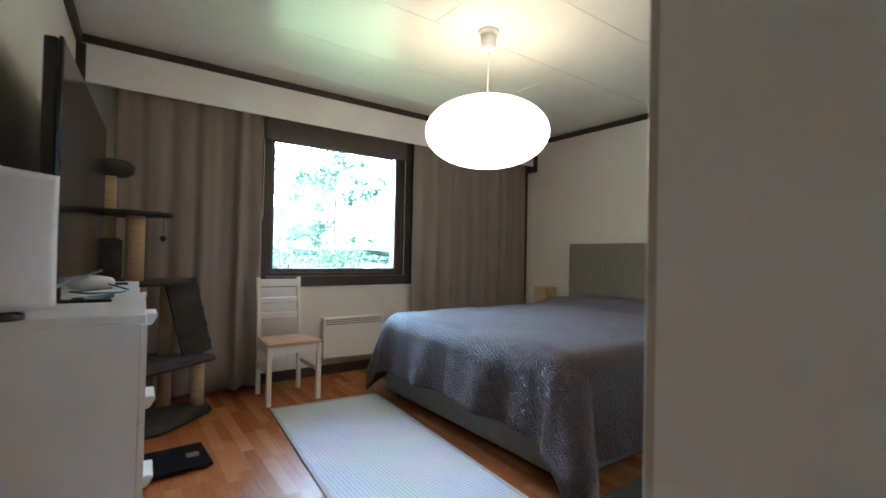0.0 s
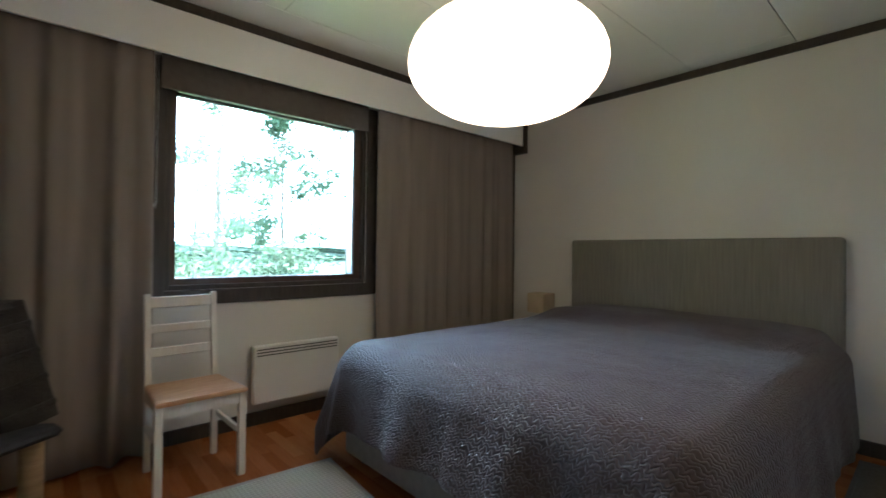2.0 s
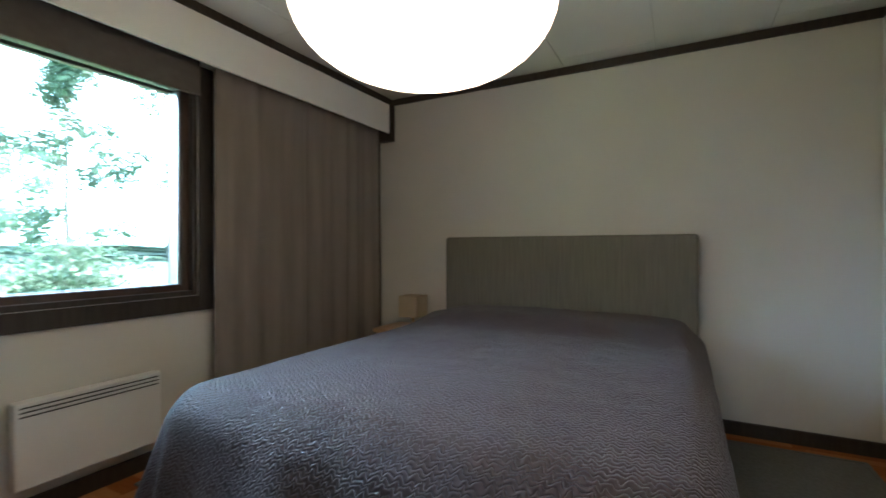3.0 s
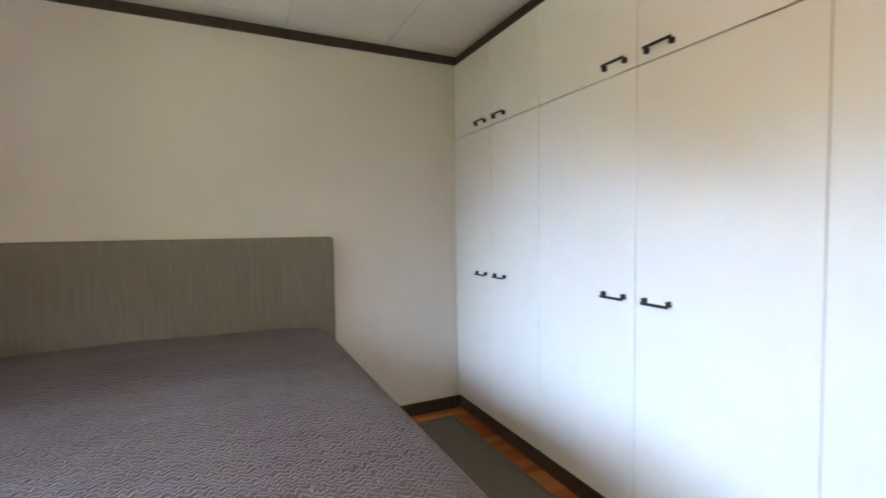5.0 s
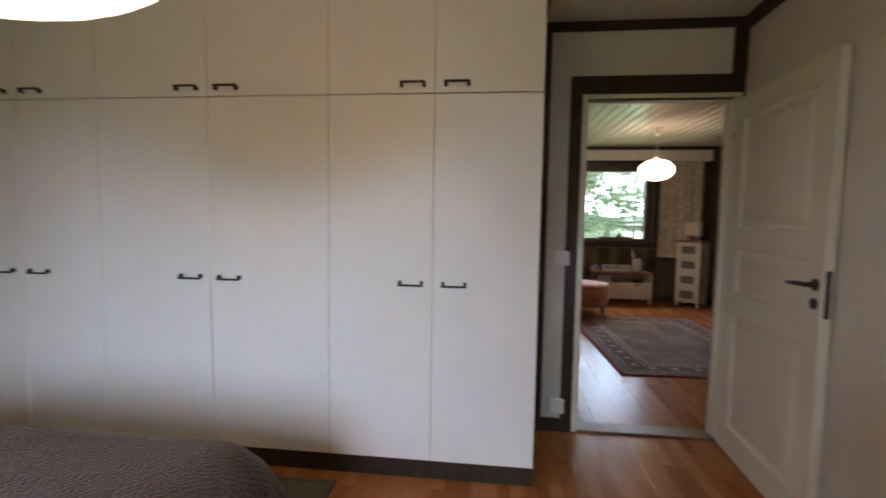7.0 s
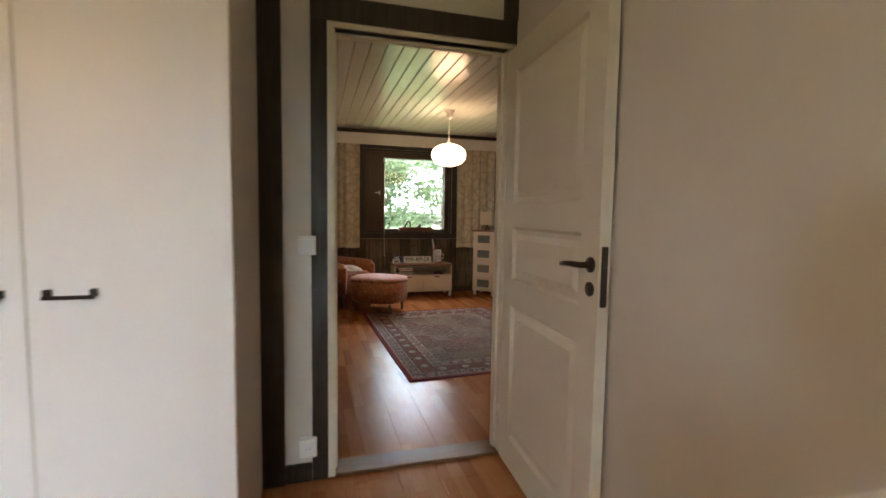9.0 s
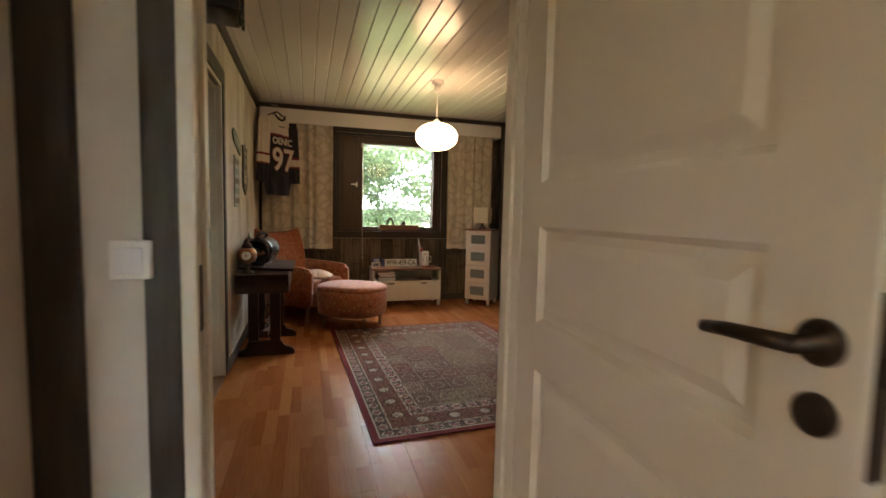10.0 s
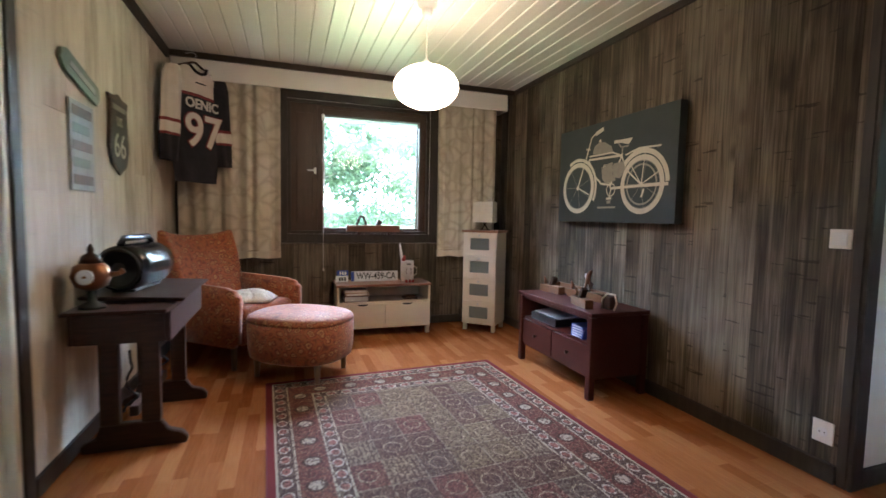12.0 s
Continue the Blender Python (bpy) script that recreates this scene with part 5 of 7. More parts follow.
cn = thing("canister", pose(-5.36, -5.36, 0.497), "white enamel canister with a dark round mark", "canister")
part("can", lathe([(0.066, 0.0), (0.066, 0.20), (0.062, 0.205), (0.060, 0.20), (0.060, 0.02)], 28), GCW, cn, "", True)
for k in range(12):
    a = 2 * math.pi * k / 12
    part("mark", moved(box(-0.006, 0.006, -0.0675, -0.0655, -0.004, 0.004), pose(0, 0, 0.105) @ pose(0.0, 0, 0, 0, 0, 180) @ pose(0.026 * math.cos(a), 0.0035 * 1.0, 0.036 * math.sin(a))), BLACK, cn)
part("caption_bar", moved(box(-0.02, 0.02, -0.0672, -0.066, -0.005, 0.005), pose(0, 0, 0.175, 0, 0, 180)), BLACK, cn)
part("ear", tube([(-0.066, 0, 0.05), (-0.10, 0, 0.07), (-0.10, 0, 0.13), (-0.066, 0, 0.15)], 0.006, 8), CREAMW, cn, "", True)
fg = thing("paper_flag", pose(-5.33, -5.36, 0.52, 0, 0, 0), "red and white rolled flag standing in the canister", "flag")
part("stick", tube([(0.0, 0, 0.0), (0.05, 0, 0.36)], 0.004, 8), GCW, fg)
part("cloth", tube([(0.022, 0, 0.16), (0.028, 0.0, 0.22), (0.042, 0.0, 0.30), (0.048, 0, 0.345)], [0.010, 0.015, 0.011, 0.005], 10), GCW, fg, "white rolled cloth", True)
part("stripe", tube([(0.012, 0.008, 0.15), (0.010, 0.012, 0.20), (0.0, 0.012, 0.235)], [0.014, 0.02, 0.006], 10), REDP, fg, "dark red rolled cloth", True)
for x in (-0.03, 0.0, 0.035):
    o = thing("figurine", pose(-5.36 + x, -5.245, 0.497), "tiny red and white trinket before the canister", "trinket", "trinkets on the bench")
    part("body", lathe([(0.012, 0), (0.014, 0.015), (0.008, 0.028), (0.003, 0.034)], 12), REDP, o, "", True)
    part("tip", lathe([(0.008, 0.028), (0.006, 0.04), (0.001, 0.045)], 10), GCW, o, "", True)

# wooden plough plane on the window sill
WOODT = noisy("old_plane_wood", (0.20, 0.09, 0.04), (0.13, 0.055, 0.025), 6, 0.4, 0.2, 50, (2, 14, 14))
sp = thing("wooden_plane", pose(-5.04, RY0 + 0.055, 0.955), "old wooden jointer plane on a bracket below the window", "tool")
part("stock", box(-0.27, 0.27, -0.033, 0.033, 0.03, 0.098, 0.006), WOODT, sp)
part("tote", tube([(0.17, 0, 0.09), (0.145, 0, 0.16), (0.13, 0, 0.185), (0.10, 0, 0.175), (0.085, 0, 0.135), (0.07, 0, 0.09)], 0.013, 8), DARKW, sp, "", True)
part("wedge", moved(box(-0.05, 0.0, -0.02, 0.02, 0.0, 0.10, 0.004), pose(0.0, 0, 0.07, 0, -30, 0)), DARKW, sp)
for x in (-0.15, 0.15):
    part("bracket", box(x - 0.01, x + 0.01, -0.05, 0.03, 0.0, 0.03), DARKW, sp)

# narrow chest of drawers, turned into the corner; local front is +y
cd = thing("narrow_chest", pose(-6.145, -5.205, 0, 0, 0, -43), "narrow cream chest of four drawers with glass fronts", "chest")
part("body", boxes((-0.175, -0.157, -0.17, 0.15, 0.07, 1.0), (0.157, 0.175, -0.17, 0.15, 0.07, 1.0), (-0.157, 0.157, -0.17, -0.16, 0.07, 1.0), (-0.157, 0.157, -0.16, 0.15, 0.07, 0.09)), CREAMW, cd)
part("top", box(-0.19, 0.19, -0.18, 0.178, 1.0, 1.022, 0.003), REDW, cd, "red-brown top board")
for i in range(4):
    z0, z1 = 0.078 + i * 0.231, 0.078 + (i + 1) * 0.231 - 0.004
    d = part("drawer", merge(box(-0.172, 0.172, 0.152, 0.170, z0, z0 + 0.055, 0.002), box(-0.172, 0.172, 0.152, 0.170, z1 - 0.055, z1, 0.002), box(-0.172, -0.10, 0.152, 0.170, z0 + 0.055, z1 - 0.055, 0.002), box(0.10, 0.172, 0.152, 0.170, z0 + 0.055, z1 - 0.055, 0.002)), CREAMW, cd)
    part("glass_panel", box(-0.10, 0.10, 0.156, 0.160, z0 + 0.055, z1 - 0.055), FROST, d, "dim frosted glass panel")
    part("knob", moved(lathe([(0.005, 0), (0.005, 0.01), (0.012, 0.015), (0.010, 0.024)], 14), pose(0, 0.170, z1 - 0.027, -90, 0, 0)), ALU, d, "small metal knob", True)
for x in (-0.15, 0.15):
    for y in (-0.14, 0.13):
        part("leg", box(x - 0.018, x + 0.018, y - 0.018, y + 0.018, 0.0, 0.07, 0.003), CREAMW, cd)
tl = thing("table_lamp", pose(-6.13, -5.19, 1.022, 0, 0, -43), "small unlit table lamp with square cream shade", "lamp")
part("base", merge(box(-0.045, 0.045, -0.03, 0.03, 0.0, 0.012, 0.002), tube([(-0.03, 0, 0.012), (0.02, 0, 0.09)], 0.007, 8), tube([(0.03, 0, 0.012), (-0.02, 0, 0.09)], 0.007, 8)), DARKW, tl, "crossed dark wooden base")
part("shade", box(-0.105, 0.105, -0.075, 0.075, 0.08, 0.29, 0.006), CREAM, tl, "square cream cloth shade")

# dark red sideboard; local front is +y, rotated to face the room
MAHO = noisy("dark_red_mahogany", (0.052, 0.014, 0.011), (0.066, 0.016, 0.012), 5, 0.40, 0.015, 40, (2, 14, 14), spec=0.3, rvar=0.04)
sb = thing("sideboard", pose(-6.235, -3.73, 0, 0, 0, -90), "dark red mahogany sideboard with open shelf and two drawers", "sideboard")
part("top", box(-0.47, 0.47, -0.225, 0.235, 0.535, 0.56, 0.004), MAHO, sb)
part("side", box(-0.445, -0.425, -0.21, 0.21, 0.13, 0.535), MAHO, sb)
part("side", box(0.425, 0.445, -0.21, 0.21, 0.13, 0.535), MAHO, sb)
part("back", box(-0.425, 0.425, -0.21, -0.20, 0.13, 0.535), MAHO, sb)
part("shelf", boxes((-0.425, 0.425, -0.20, 0.205, 0.345, 0.36), (-0.425, 0.425, -0.20, 0.2, 0.13, 0.145), (-0.425, 0.425, 0.19, 0.21, 0.505, 0.535)), MAHO, sb)
for x in (-0.44, 0.44):
    for y in (-0.20, 0.205):
        part("leg", prism([(x - 0.022, y - 0.022), (x + 0.022, y - 0.022), (x + 0.022, y + 0.022), (x - 0.022, y + 0.022)], 0.0, 0.53, 'z', 0.004), MAHO, sb)
for s in (-1, 1):
    d = part("drawer", box(min(s * 0.004, s * 0.418), max(s * 0.004, s * 0.418), 0.195, 0.213, 0.15, 0.34, 0.003), MAHO, sb)
    part("knob", moved(lathe([(0.006, 0), (0.006, 0.012), (0.014, 0.018), (0.011, 0.028)], 14), pose(s * 0.21, 0.213, 0.245, -90, 0, 0)), METAL, d, "dark metal knob", True)
pr = thing("router_box", pose(-6.20, -3.90, 0.36, 0, 0, -90), "black box with a white tilted lid on the shelf", "device")
part("body", box(-0.17, 0.17, -0.12, 0.15, 0.0, 0.055, 0.006), BLACK, pr)
part("lid", moved(box(-0.165, 0.165, -0.10, 0.12, 0.0, 0.01, 0.003), pose(0, 0, 0.062, -5, 0, 0)), GCW, pr, "white lid")
for i in range(5):
    o = thing("disc_case", pose(-6.13, -3.46, 0.36 + i * 0.0165, 0, 0, -90 + (i * 37 % 7) - 3), "blue disc case in a stack on the shelf", "disc case", "stack of disc cases")
    part("case", box(-0.068, 0.068, -0.085, 0.085, 0.0, 0.0145, 0.002), BLUEB, o)
    part("label", box(-0.055, 0.055, 0.0846, 0.0856, 0.004, 0.0105), GCW, o, "white spine label")


def block_plane(m, ln_, label):
    o = thing("wooden_plane", m, label, "tool", "old wooden planes")
    part("stock", box(-ln_ / 2, ln_ / 2, -0.03, 0.03, 0.0, 0.06, 0.005), WOODT, o)
    part("wedge", moved(box(-0.03, 0.0, -0.02, 0.02, 0.0, 0.10, 0.003), pose(0.0, 0, 0.03, 0, 28, 0)), DARKW, o)
    part("horn", tube([(-ln_ / 2 + 0.03, 0, 0.06), (-ln_ / 2 + 0.03, 0, 0.09), (-ln_ / 2 + 0.015, 0, 0.115)], [0.013, 0.012, 0.007], 8), WOODT, o, "", True)
    return o


block_plane(pose(-6.22, -4.05, 0.56, 0, 0, 95), 0.24, "small old wooden smoothing plane on the sideboard")
block_plane(pose(-6.10, -3.50, 0.56, 0, 0, 80), 0.22, "short old wooden plane on the sideboard")
block_plane(pose(-6.30, -3.72, 0.56, 0, 0, 100), 0.34, "long old wooden plane with worn stock")
wt = thing("wooden_tray", pose(-6.24, -3.90, 0.56, 0, 0, 92), "long shallow wooden tool tray on the sideboard", "tray")
part("bottom", box(-0.30, 0.30, 0.06, 0.17, 0.0, 0.01), WOODT, wt)
part("rim", boxes((-0.30, 0.30, 0.16, 0.172, 0.01, 0.06), (-0.30, 0.30, 0.06, 0.072, 0.01, 0.045), (-0.30, -0.288, 0.072, 0.16, 0.01, 0.06), (0.288, 0.30, 0.072, 0.16, 0.01, 0.06)), WOODT, wt)
cp = thing("wooden_clamp", pose(-6.27, -3.66, 0.62, 0, 0, 70), "dark wooden hand-tool with a carved handle", "tool")
part("handle", tube([(-0.09, 0, 0.0), (-0.03, 0, 0.06), (0.0, 0, 0.13), (0.05, 0, 0.16)], [0.016, 0.02, 0.017, 0.01], 10), WOODT, cp, "", True)
part("blade", moved(box(-0.015, 0.015, -0.003, 0.003, 0.0, 0.13), pose(0.0, 0, 0.02, 0, -35, 0)), ALU, cp)
rp_ = thing("rope_pulley", pose(-6.22, -3.37, 0.56), "small wooden pulley block with pale rope", "pulley")
part("block", box(-0.03, 0.03, -0.045, 0.045, 0.0, 0.09, 0.012), DARKW, rp_)
part("rope", tube([(0.035, -0.03, 0.005), (0.04, -0.02, 0.07), (0.02, 0.0, 0.105), (-0.01, 0.04, 0.10), (0.0, 0.07, 0.05), (0.03, 0.085, 0.008)], 0.006, 8), CREAM, rp_, "pale twisted rope", True)

# bicycle picture on the planked wall; local x to the viewer's right, z up, front -y
pc = thing("canvas_picture", pose(-6.455, -3.686, 1.499, 0, 0, 90), "dark blue-grey canvas print of an old motor bicycle", "picture")
SLATE = noisy("slate_blue_canvas", (0.030, 0.042, 0.046), (0.038, 0.052, 0.056), 6, 0.8, 0.2, 400)
BONE = noisy("bone_white_print", (0.58, 0.54, 0.44), (0.50, 0.46, 0.37), 30, 0.8, 0.1, 200)
BONE2 = noisy("dim_grey_print", (0.22, 0.22, 0.18), (0.26, 0.25, 0.21), 30, 0.8, 0.1, 200)
part("canvas", box(-0.617, 0.617, -0.035, 0.025, -0.37, 0.37, 0.004), SLATE, pc)


def ring(cx, cz, r0, r1, y, a0=0, a1=360, n=48):
    bm = bmesh.new()
    pts = []
    for k in range(n + 1):
        a = radians(a0 + (a1 - a0) * k / n)
        pts.append((bm.verts.new((cx + r0 * math.cos(a), y, cz + r0 * math.sin(a))), bm.verts.new((cx + r1 * math.cos(a), y, cz + r1 * math.sin(a)))))
    for p, q_ in zip(pts, pts[1:]):
        bm.faces.new((p[0], p[1], q_[1], q_[0]))
    return bm


def strip(x0, z0, x1, z1, w, y):
    d = Vector((x1 - x0, 0, z1 - z0)).normalized()
    nn = Vector((-d.z, 0, d.x)) * w / 2
    bm = bmesh.new()
    a, c = Vector((x0, y, z0)), Vector((x1, y, z1))
    bm.faces.new([bm.verts.new(p) for p in (a + nn, a - nn, c - nn, c + nn)])
    return bm


YF = -0.0375


def printed(name, colour, *bms, lift=0.0, label=""):
    """A flat printed patch on the canvas."""
    return part(name, moved(merge(*bms), pose(0, YF - lift, 0)), colour, pc, label)


def patch(*outline):
    return prism(outline, -0.0004, 0.0004, 'y')


def stroke(w, *pts):
    return merge(*[strip(*a, *c, w, 0.0) for a, c in zip(pts, pts[1:])])


for cx, cz, r in ((-0.352, -0.103, 0.20), (0.333, -0.115, 0.195)):
    printed("tyre", BONE, ring(cx, cz, r - 0.034, r, 0.0), label="printed pale tyre")
    printed("tyre_shadow", BONE2, ring(cx, cz, r - 0.040, r - 0.034, 0.0))
    printed("hub", BONE, ring(cx, cz, 0.0, 0.018, 0.0), lift=0.0006)
    for k in range(7):
        a = 0.4 + k * 2 * math.pi / 7
        printed("spoke", BONE2, strip(cx, cz, cx + (r - 0.036) * math.cos(a), cz + (r - 0.036) * math.sin(a), 0.003, 0.0))
printed("mudguard", BONE, ring(-0.352, -0.103, 0.208, 0.232, 0.0, -28, 122), lift=0.0003, label="printed front mudguard")
printed("mudguard", BONE, ring(0.333, -0.115, 0.203, 0.236, 0.0, 2, 158), lift=0.0003, label="printed rear mudguard")
printed("mudguard_stay", BONE, stroke(0.007, (0.333, -0.115), (0.20, 0.06)), stroke(0.007, (0.333, -0.115), (0.52, -0.02)), stroke(0.007, (0.333, -0.115), (0.36, 0.11)), lift=0.0005)
printed("drive_ring", BONE2, ring(0.333, -0.115, 0.125, 0.138, 0.0), lift=0.0004, label="printed grey drive ring")
printed("fork", BONE, stroke(0.013, (-0.352, -0.103), (-0.262, 0.11), (-0.225, 0.20)), stroke(0.010, (-0.33, -0.11), (-0.21, -0.16)), lift=0.0006, label="printed front fork")
printed("handlebar", BONE, stroke(0.011, (-0.225, 0.20), (-0.20, 0.27), (-0.15, 0.295)), stroke(0.030, (-0.15, 0.292), (-0.065, 0.315)), stroke(0.012, (-0.262, 0.19), (-0.21, 0.185)), lift=0.0007, label="printed handlebar and grip")
printed("frame", BONE, stroke(0.016, (-0.225, 0.105), (0.135, 0.098)), stroke(0.015, (-0.225, 0.10), (-0.15, -0.02), (-0.07, -0.085), (0.03, -0.10)), stroke(0.015, (0.03, -0.11), (0.145, 0.11)), stroke(0.012, (-0.22, 0.13), (0.04, 0.13), (0.14, 0.095), (0.18, 0.0), (0.333, -0.115)), stroke(0.018, (0.03, -0.125), (0.55, -0.122)), lift=0.0008, label="printed bicycle frame")
printed("tank", BONE2, patch((-0.175, 0.140), (0.045, 0.135), (0.03, 0.175), (-0.045, 0.215), (-0.10, 0.225), (-0.155, 0.205), (-0.175, 0.175)), lift=0.0010, label="printed grey tank")
printed("tank_cap", BONE, ring(-0.098, 0.232, 0.0, 0.012, 0.0), lift=0.0012)
printed("saddle", BONE, patch((0.055, 0.19), (0.13, 0.185), (0.20, 0.165), (0.225, 0.185), (0.235, 0.205), (0.14, 0.207), (0.06, 0.212)), lift=0.0010, label="printed saddle")
printed("saddle_spring", BONE2, stroke(0.010, (0.10, 0.185), (0.13, 0.155), (0.20, 0.155)), stroke(0.013, (0.145, 0.16), (0.14, 0.11)), lift=0.0009)
printed("rack", BONE, stroke(0.012, (0.175, 0.095), (0.30, 0.125), (0.49, 0.118)), lift=0.0009, label="printed luggage rack")
printed("engine", BONE2, patch((-0.07, 0.02), (0.0, 0.055), (0.05, 0.06), (0.05, -0.02), (0.09, -0.07), (-0.02, -0.09), (-0.06, -0.05)), patch((0.06, 0.05), (0.16, 0.055), (0.18, 0.0), (0.13, -0.06), (0.07, -0.05), (0.05, 0.0)), lift=0.0011, label="printed grey engine")
printed("cylinder", BONE, ring(-0.01, -0.01, 0.030, 0.042, 0.0), *[strip(-0.065 + 0.012 * k, 0.03 - 0.004 * k, -0.03 + 0.012 * k, 0.055 - 0.004 * k, 0.005, 0.0) for k in range(5)], lift=0.0014, label="printed engine fins")
printed("crank", BONE, ring(0.04, -0.135, 0.040, 0.048, 0.0), stroke(0.010, (0.04, -0.135), (0.01, -0.06)), stroke(0.010, (0.04, -0.135), (0.02, -0.20)), patch((-0.005, -0.205), (0.05, -0.205), (0.05, -0.190), (-0.005, -0.190)), lift=0.0014, label="printed crank and pedal")
printed("exhaust", BONE, stroke(0.022, (0.36, -0.122), (0.56, -0.124)), stroke(0.016, (0.34, -0.20), (0.36, -0.145)), lift=0.0013, label="printed silencer")
printed("caption", BONE2, strip(0.0, -0.222, 0.04, -0.222, 0.022, 0.0), strip(-0.105, -0.261, 0.095, -0.261, 0.014, 0.0), label="small illegible caption bars")

# signs on the pictures wall; local x to the viewer's right, z up, front -y
GREENT = noisy("worn_green_tin", (0.07, 0.12, 0.09), (0.13, 0.15, 0.11), 9, 0.5, 0.3, 60)
RUST = noisy("rusty_black_tin", (0.05, 0.035, 0.025), (0.11, 0.06, 0.035), 9, 0.55, 0.3, 60)
GREYT = noisy("grey_printed_tin", (0.20, 0.21, 0.20), (0.34, 0.34, 0.31), 14, 0.5, 0.1, 60)
PWX = RX1 - 0.008
ws = thing("bottle_sign", pose(PWX, -3.60, 1.775, 0, 14, -90) , "worn green arrow-shaped tin sign on the wall", "sign")
part("plate", prism([(-0.22, -0.02), (-0.16, -0.055), (0.20, -0.05), (0.22, 0.0), (0.20, 0.05), (-0.16, 0.055), (-0.215, 0.025)], -0.014, -0.001, 'y', 0.003), GREENT, ws)
part("caption_bar", box(-0.13, 0.15, -0.0165, -0.0145, -0.014, 0.014), GREYT, ws, "faded illegible line")
ws = thing("tin_sign", pose(PWX, -3.60, 1.445, 0, 0, -90), "tall grey printed tin sign on the wall", "sign")
part("plate", box(-0.135, 0.135, -0.008, -0.001, -0.21, 0.21, 0.003), GREYT, ws)
for i in range(5):
    part("printed_bar", box(-0.11, 0.11 - 0.03 * (i % 2), -0.0095, -0.0083, -0.18 + i * 0.08, -0.18 + i * 0.08 + 0.045), GREENT if i % 2 else RUST, ws, "faded printed block")
ws = thing("shield_sign", pose(PWX, -4.10, 1.585, 0, 0, -90), "rusty shield-shaped road sign with number 66", "sign")
shield = [(-0.14, 0.17), (-0.17, 0.21), (-0.06, 0.215), (0.0, 0.235), (0.06, 0.215), (0.17, 0.21), (0.14, 0.17), (0.15, 0.05), (0.17, -0.08), (0.12, -0.18), (0.0, -0.235), (-0.12, -0.18), (-0.17, -0.08), (-0.15, 0.05)]
part("plate", prism(shield, -0.012, -0.001, 'y', 0.003), RUST, ws)
part("inner_plate", prism([(x * 0.88, z * 0.9 - 0.005) for x, z in shield], -0.014, -0.0122, 'y'), RUSTD, ws)
lettering("66", 0.20, pose(0, -0.0146, -0.07, 90, 0, 0), BONE, ws)
lettering("US", 0.075, pose(0, -0.0146, 0.072, 90, 0, 0), BONE, ws)
part("caption_bar", box(-0.11, 0.11, -0.0155, -0.0142, 0.135, 0.165), BONE2, ws, "faded line of lettering")

# hockey jersey across the corner; local x to the viewer's right, front -y
JW = noisy("off_white_jersey_knit", (0.62, 0.57, 0.50), (0.55, 0.50, 0.43), 14, 0.9, 0.3, 200)
JB = noisy("black_jersey_knit", (0.010, 0.010, 0.014), (0.018, 0.018, 0.022), 14, 0.9, 0.3, 200)
JR = noisy("dark_red_jersey_knit", (0.20, 0.03, 0.03), (0.16, 0.025, 0.025), 14, 0.9, 0.3, 200)
jy = thing("hockey_jersey", pose(-3.515, -5.13, 0, 0, 0, 180 + 52), "black and white hockey jersey with number 97 on a hanger", "jersey")


def cloth_band(rows, bulge=0.045, n=10, wob=0.012, seed=0):
    """Front and back sheets between left and right edges at each height: rows of z, x0, x1."""
    def fn(side):
        def f(u, v):
            k = v * (len(rows) - 1)
            i = min(int(k), len(rows) - 2)
            t = k - i
            z, a, c = [rows[i][j] * (1 - t) + rows[i + 1][j] * t for j in range(3)]
            x = a + (c - a) * u
            y = side * (bulge * math.sqrt(max(0.0, 1 - (2 * u - 1) ** 2)) + wob * math.sin(9 * u + z * 5 + seed) * math.sin(math.pi * u))
            return (x, y, z)
        return f
    bm = merge(grid(n, (len(rows) - 1) * 3, fn(-1)), grid(n, (len(rows) - 1) * 3, fn(1)))
    bmesh.ops.remove_doubles(bm, verts=bm.verts[:], dist=0.0005)
    return bm


part("yoke", cloth_band([(2.09, -0.262, 0.262), (2.20, -0.245, 0.245), (2.30, -0.13, 0.13)]), JW, jy, "off-white shoulder yoke", True)
part("stripe", cloth_band([(2.066, -0.265, 0.265), (2.09, -0.262, 0.262)]), JR, jy, "dark red stripe", True)
part("torso", cloth_band([(1.39, -0.20, 0.20), (1.55, -0.225, 0.225), (1.9, -0.235, 0.235), (2.066, -0.25, 0.25)]), JB, jy, "black torso", True)
for s in (-1, 1):
    place = pose(s * 0.275, -0.02, 1.52, 0, -s * 4, 0)
    part("sleeve", moved(cloth_band([(0.33, -0.08, 0.08), (0.50, -0.083, 0.083), (0.66, -0.085, 0.085), (0.735, -0.06, 0.06)], 0.055), place), JW if s < 0 else JB, jy, "upper sleeve", True)
    part("sleeve", moved(cloth_band([(0.305, -0.085, 0.085), (0.33, -0.085, 0.085)], 0.056), place), JR, jy, "dark red sleeve stripe", True)
    part("sleeve", moved(cloth_band([(0.225, -0.082, 0.082), (0.305, -0.085, 0.085)], 0.056), place), JW, jy, "off-white sleeve band", True)
    part("sleeve", moved(cloth_band([(0.205, -0.08, 0.08), (0.225, -0.082, 0.082)], 0.056), place), JR, jy, "dark red sleeve stripe", True)
    part("cuff", moved(cloth_band([(0.02, -0.066, 0.066), (0.205, -0.08, 0.08)], 0.05), place), JB, jy, "black cuff", True)
part("collar", tube([(-0.085, -0.035, 2.31), (-0.05, -0.055, 2.265), (0.0, -0.06, 2.25), (0.05, -0.055, 2.265), (0.085, -0.035, 2.31)], 0.012, 8), JB, jy, "black collar", True)
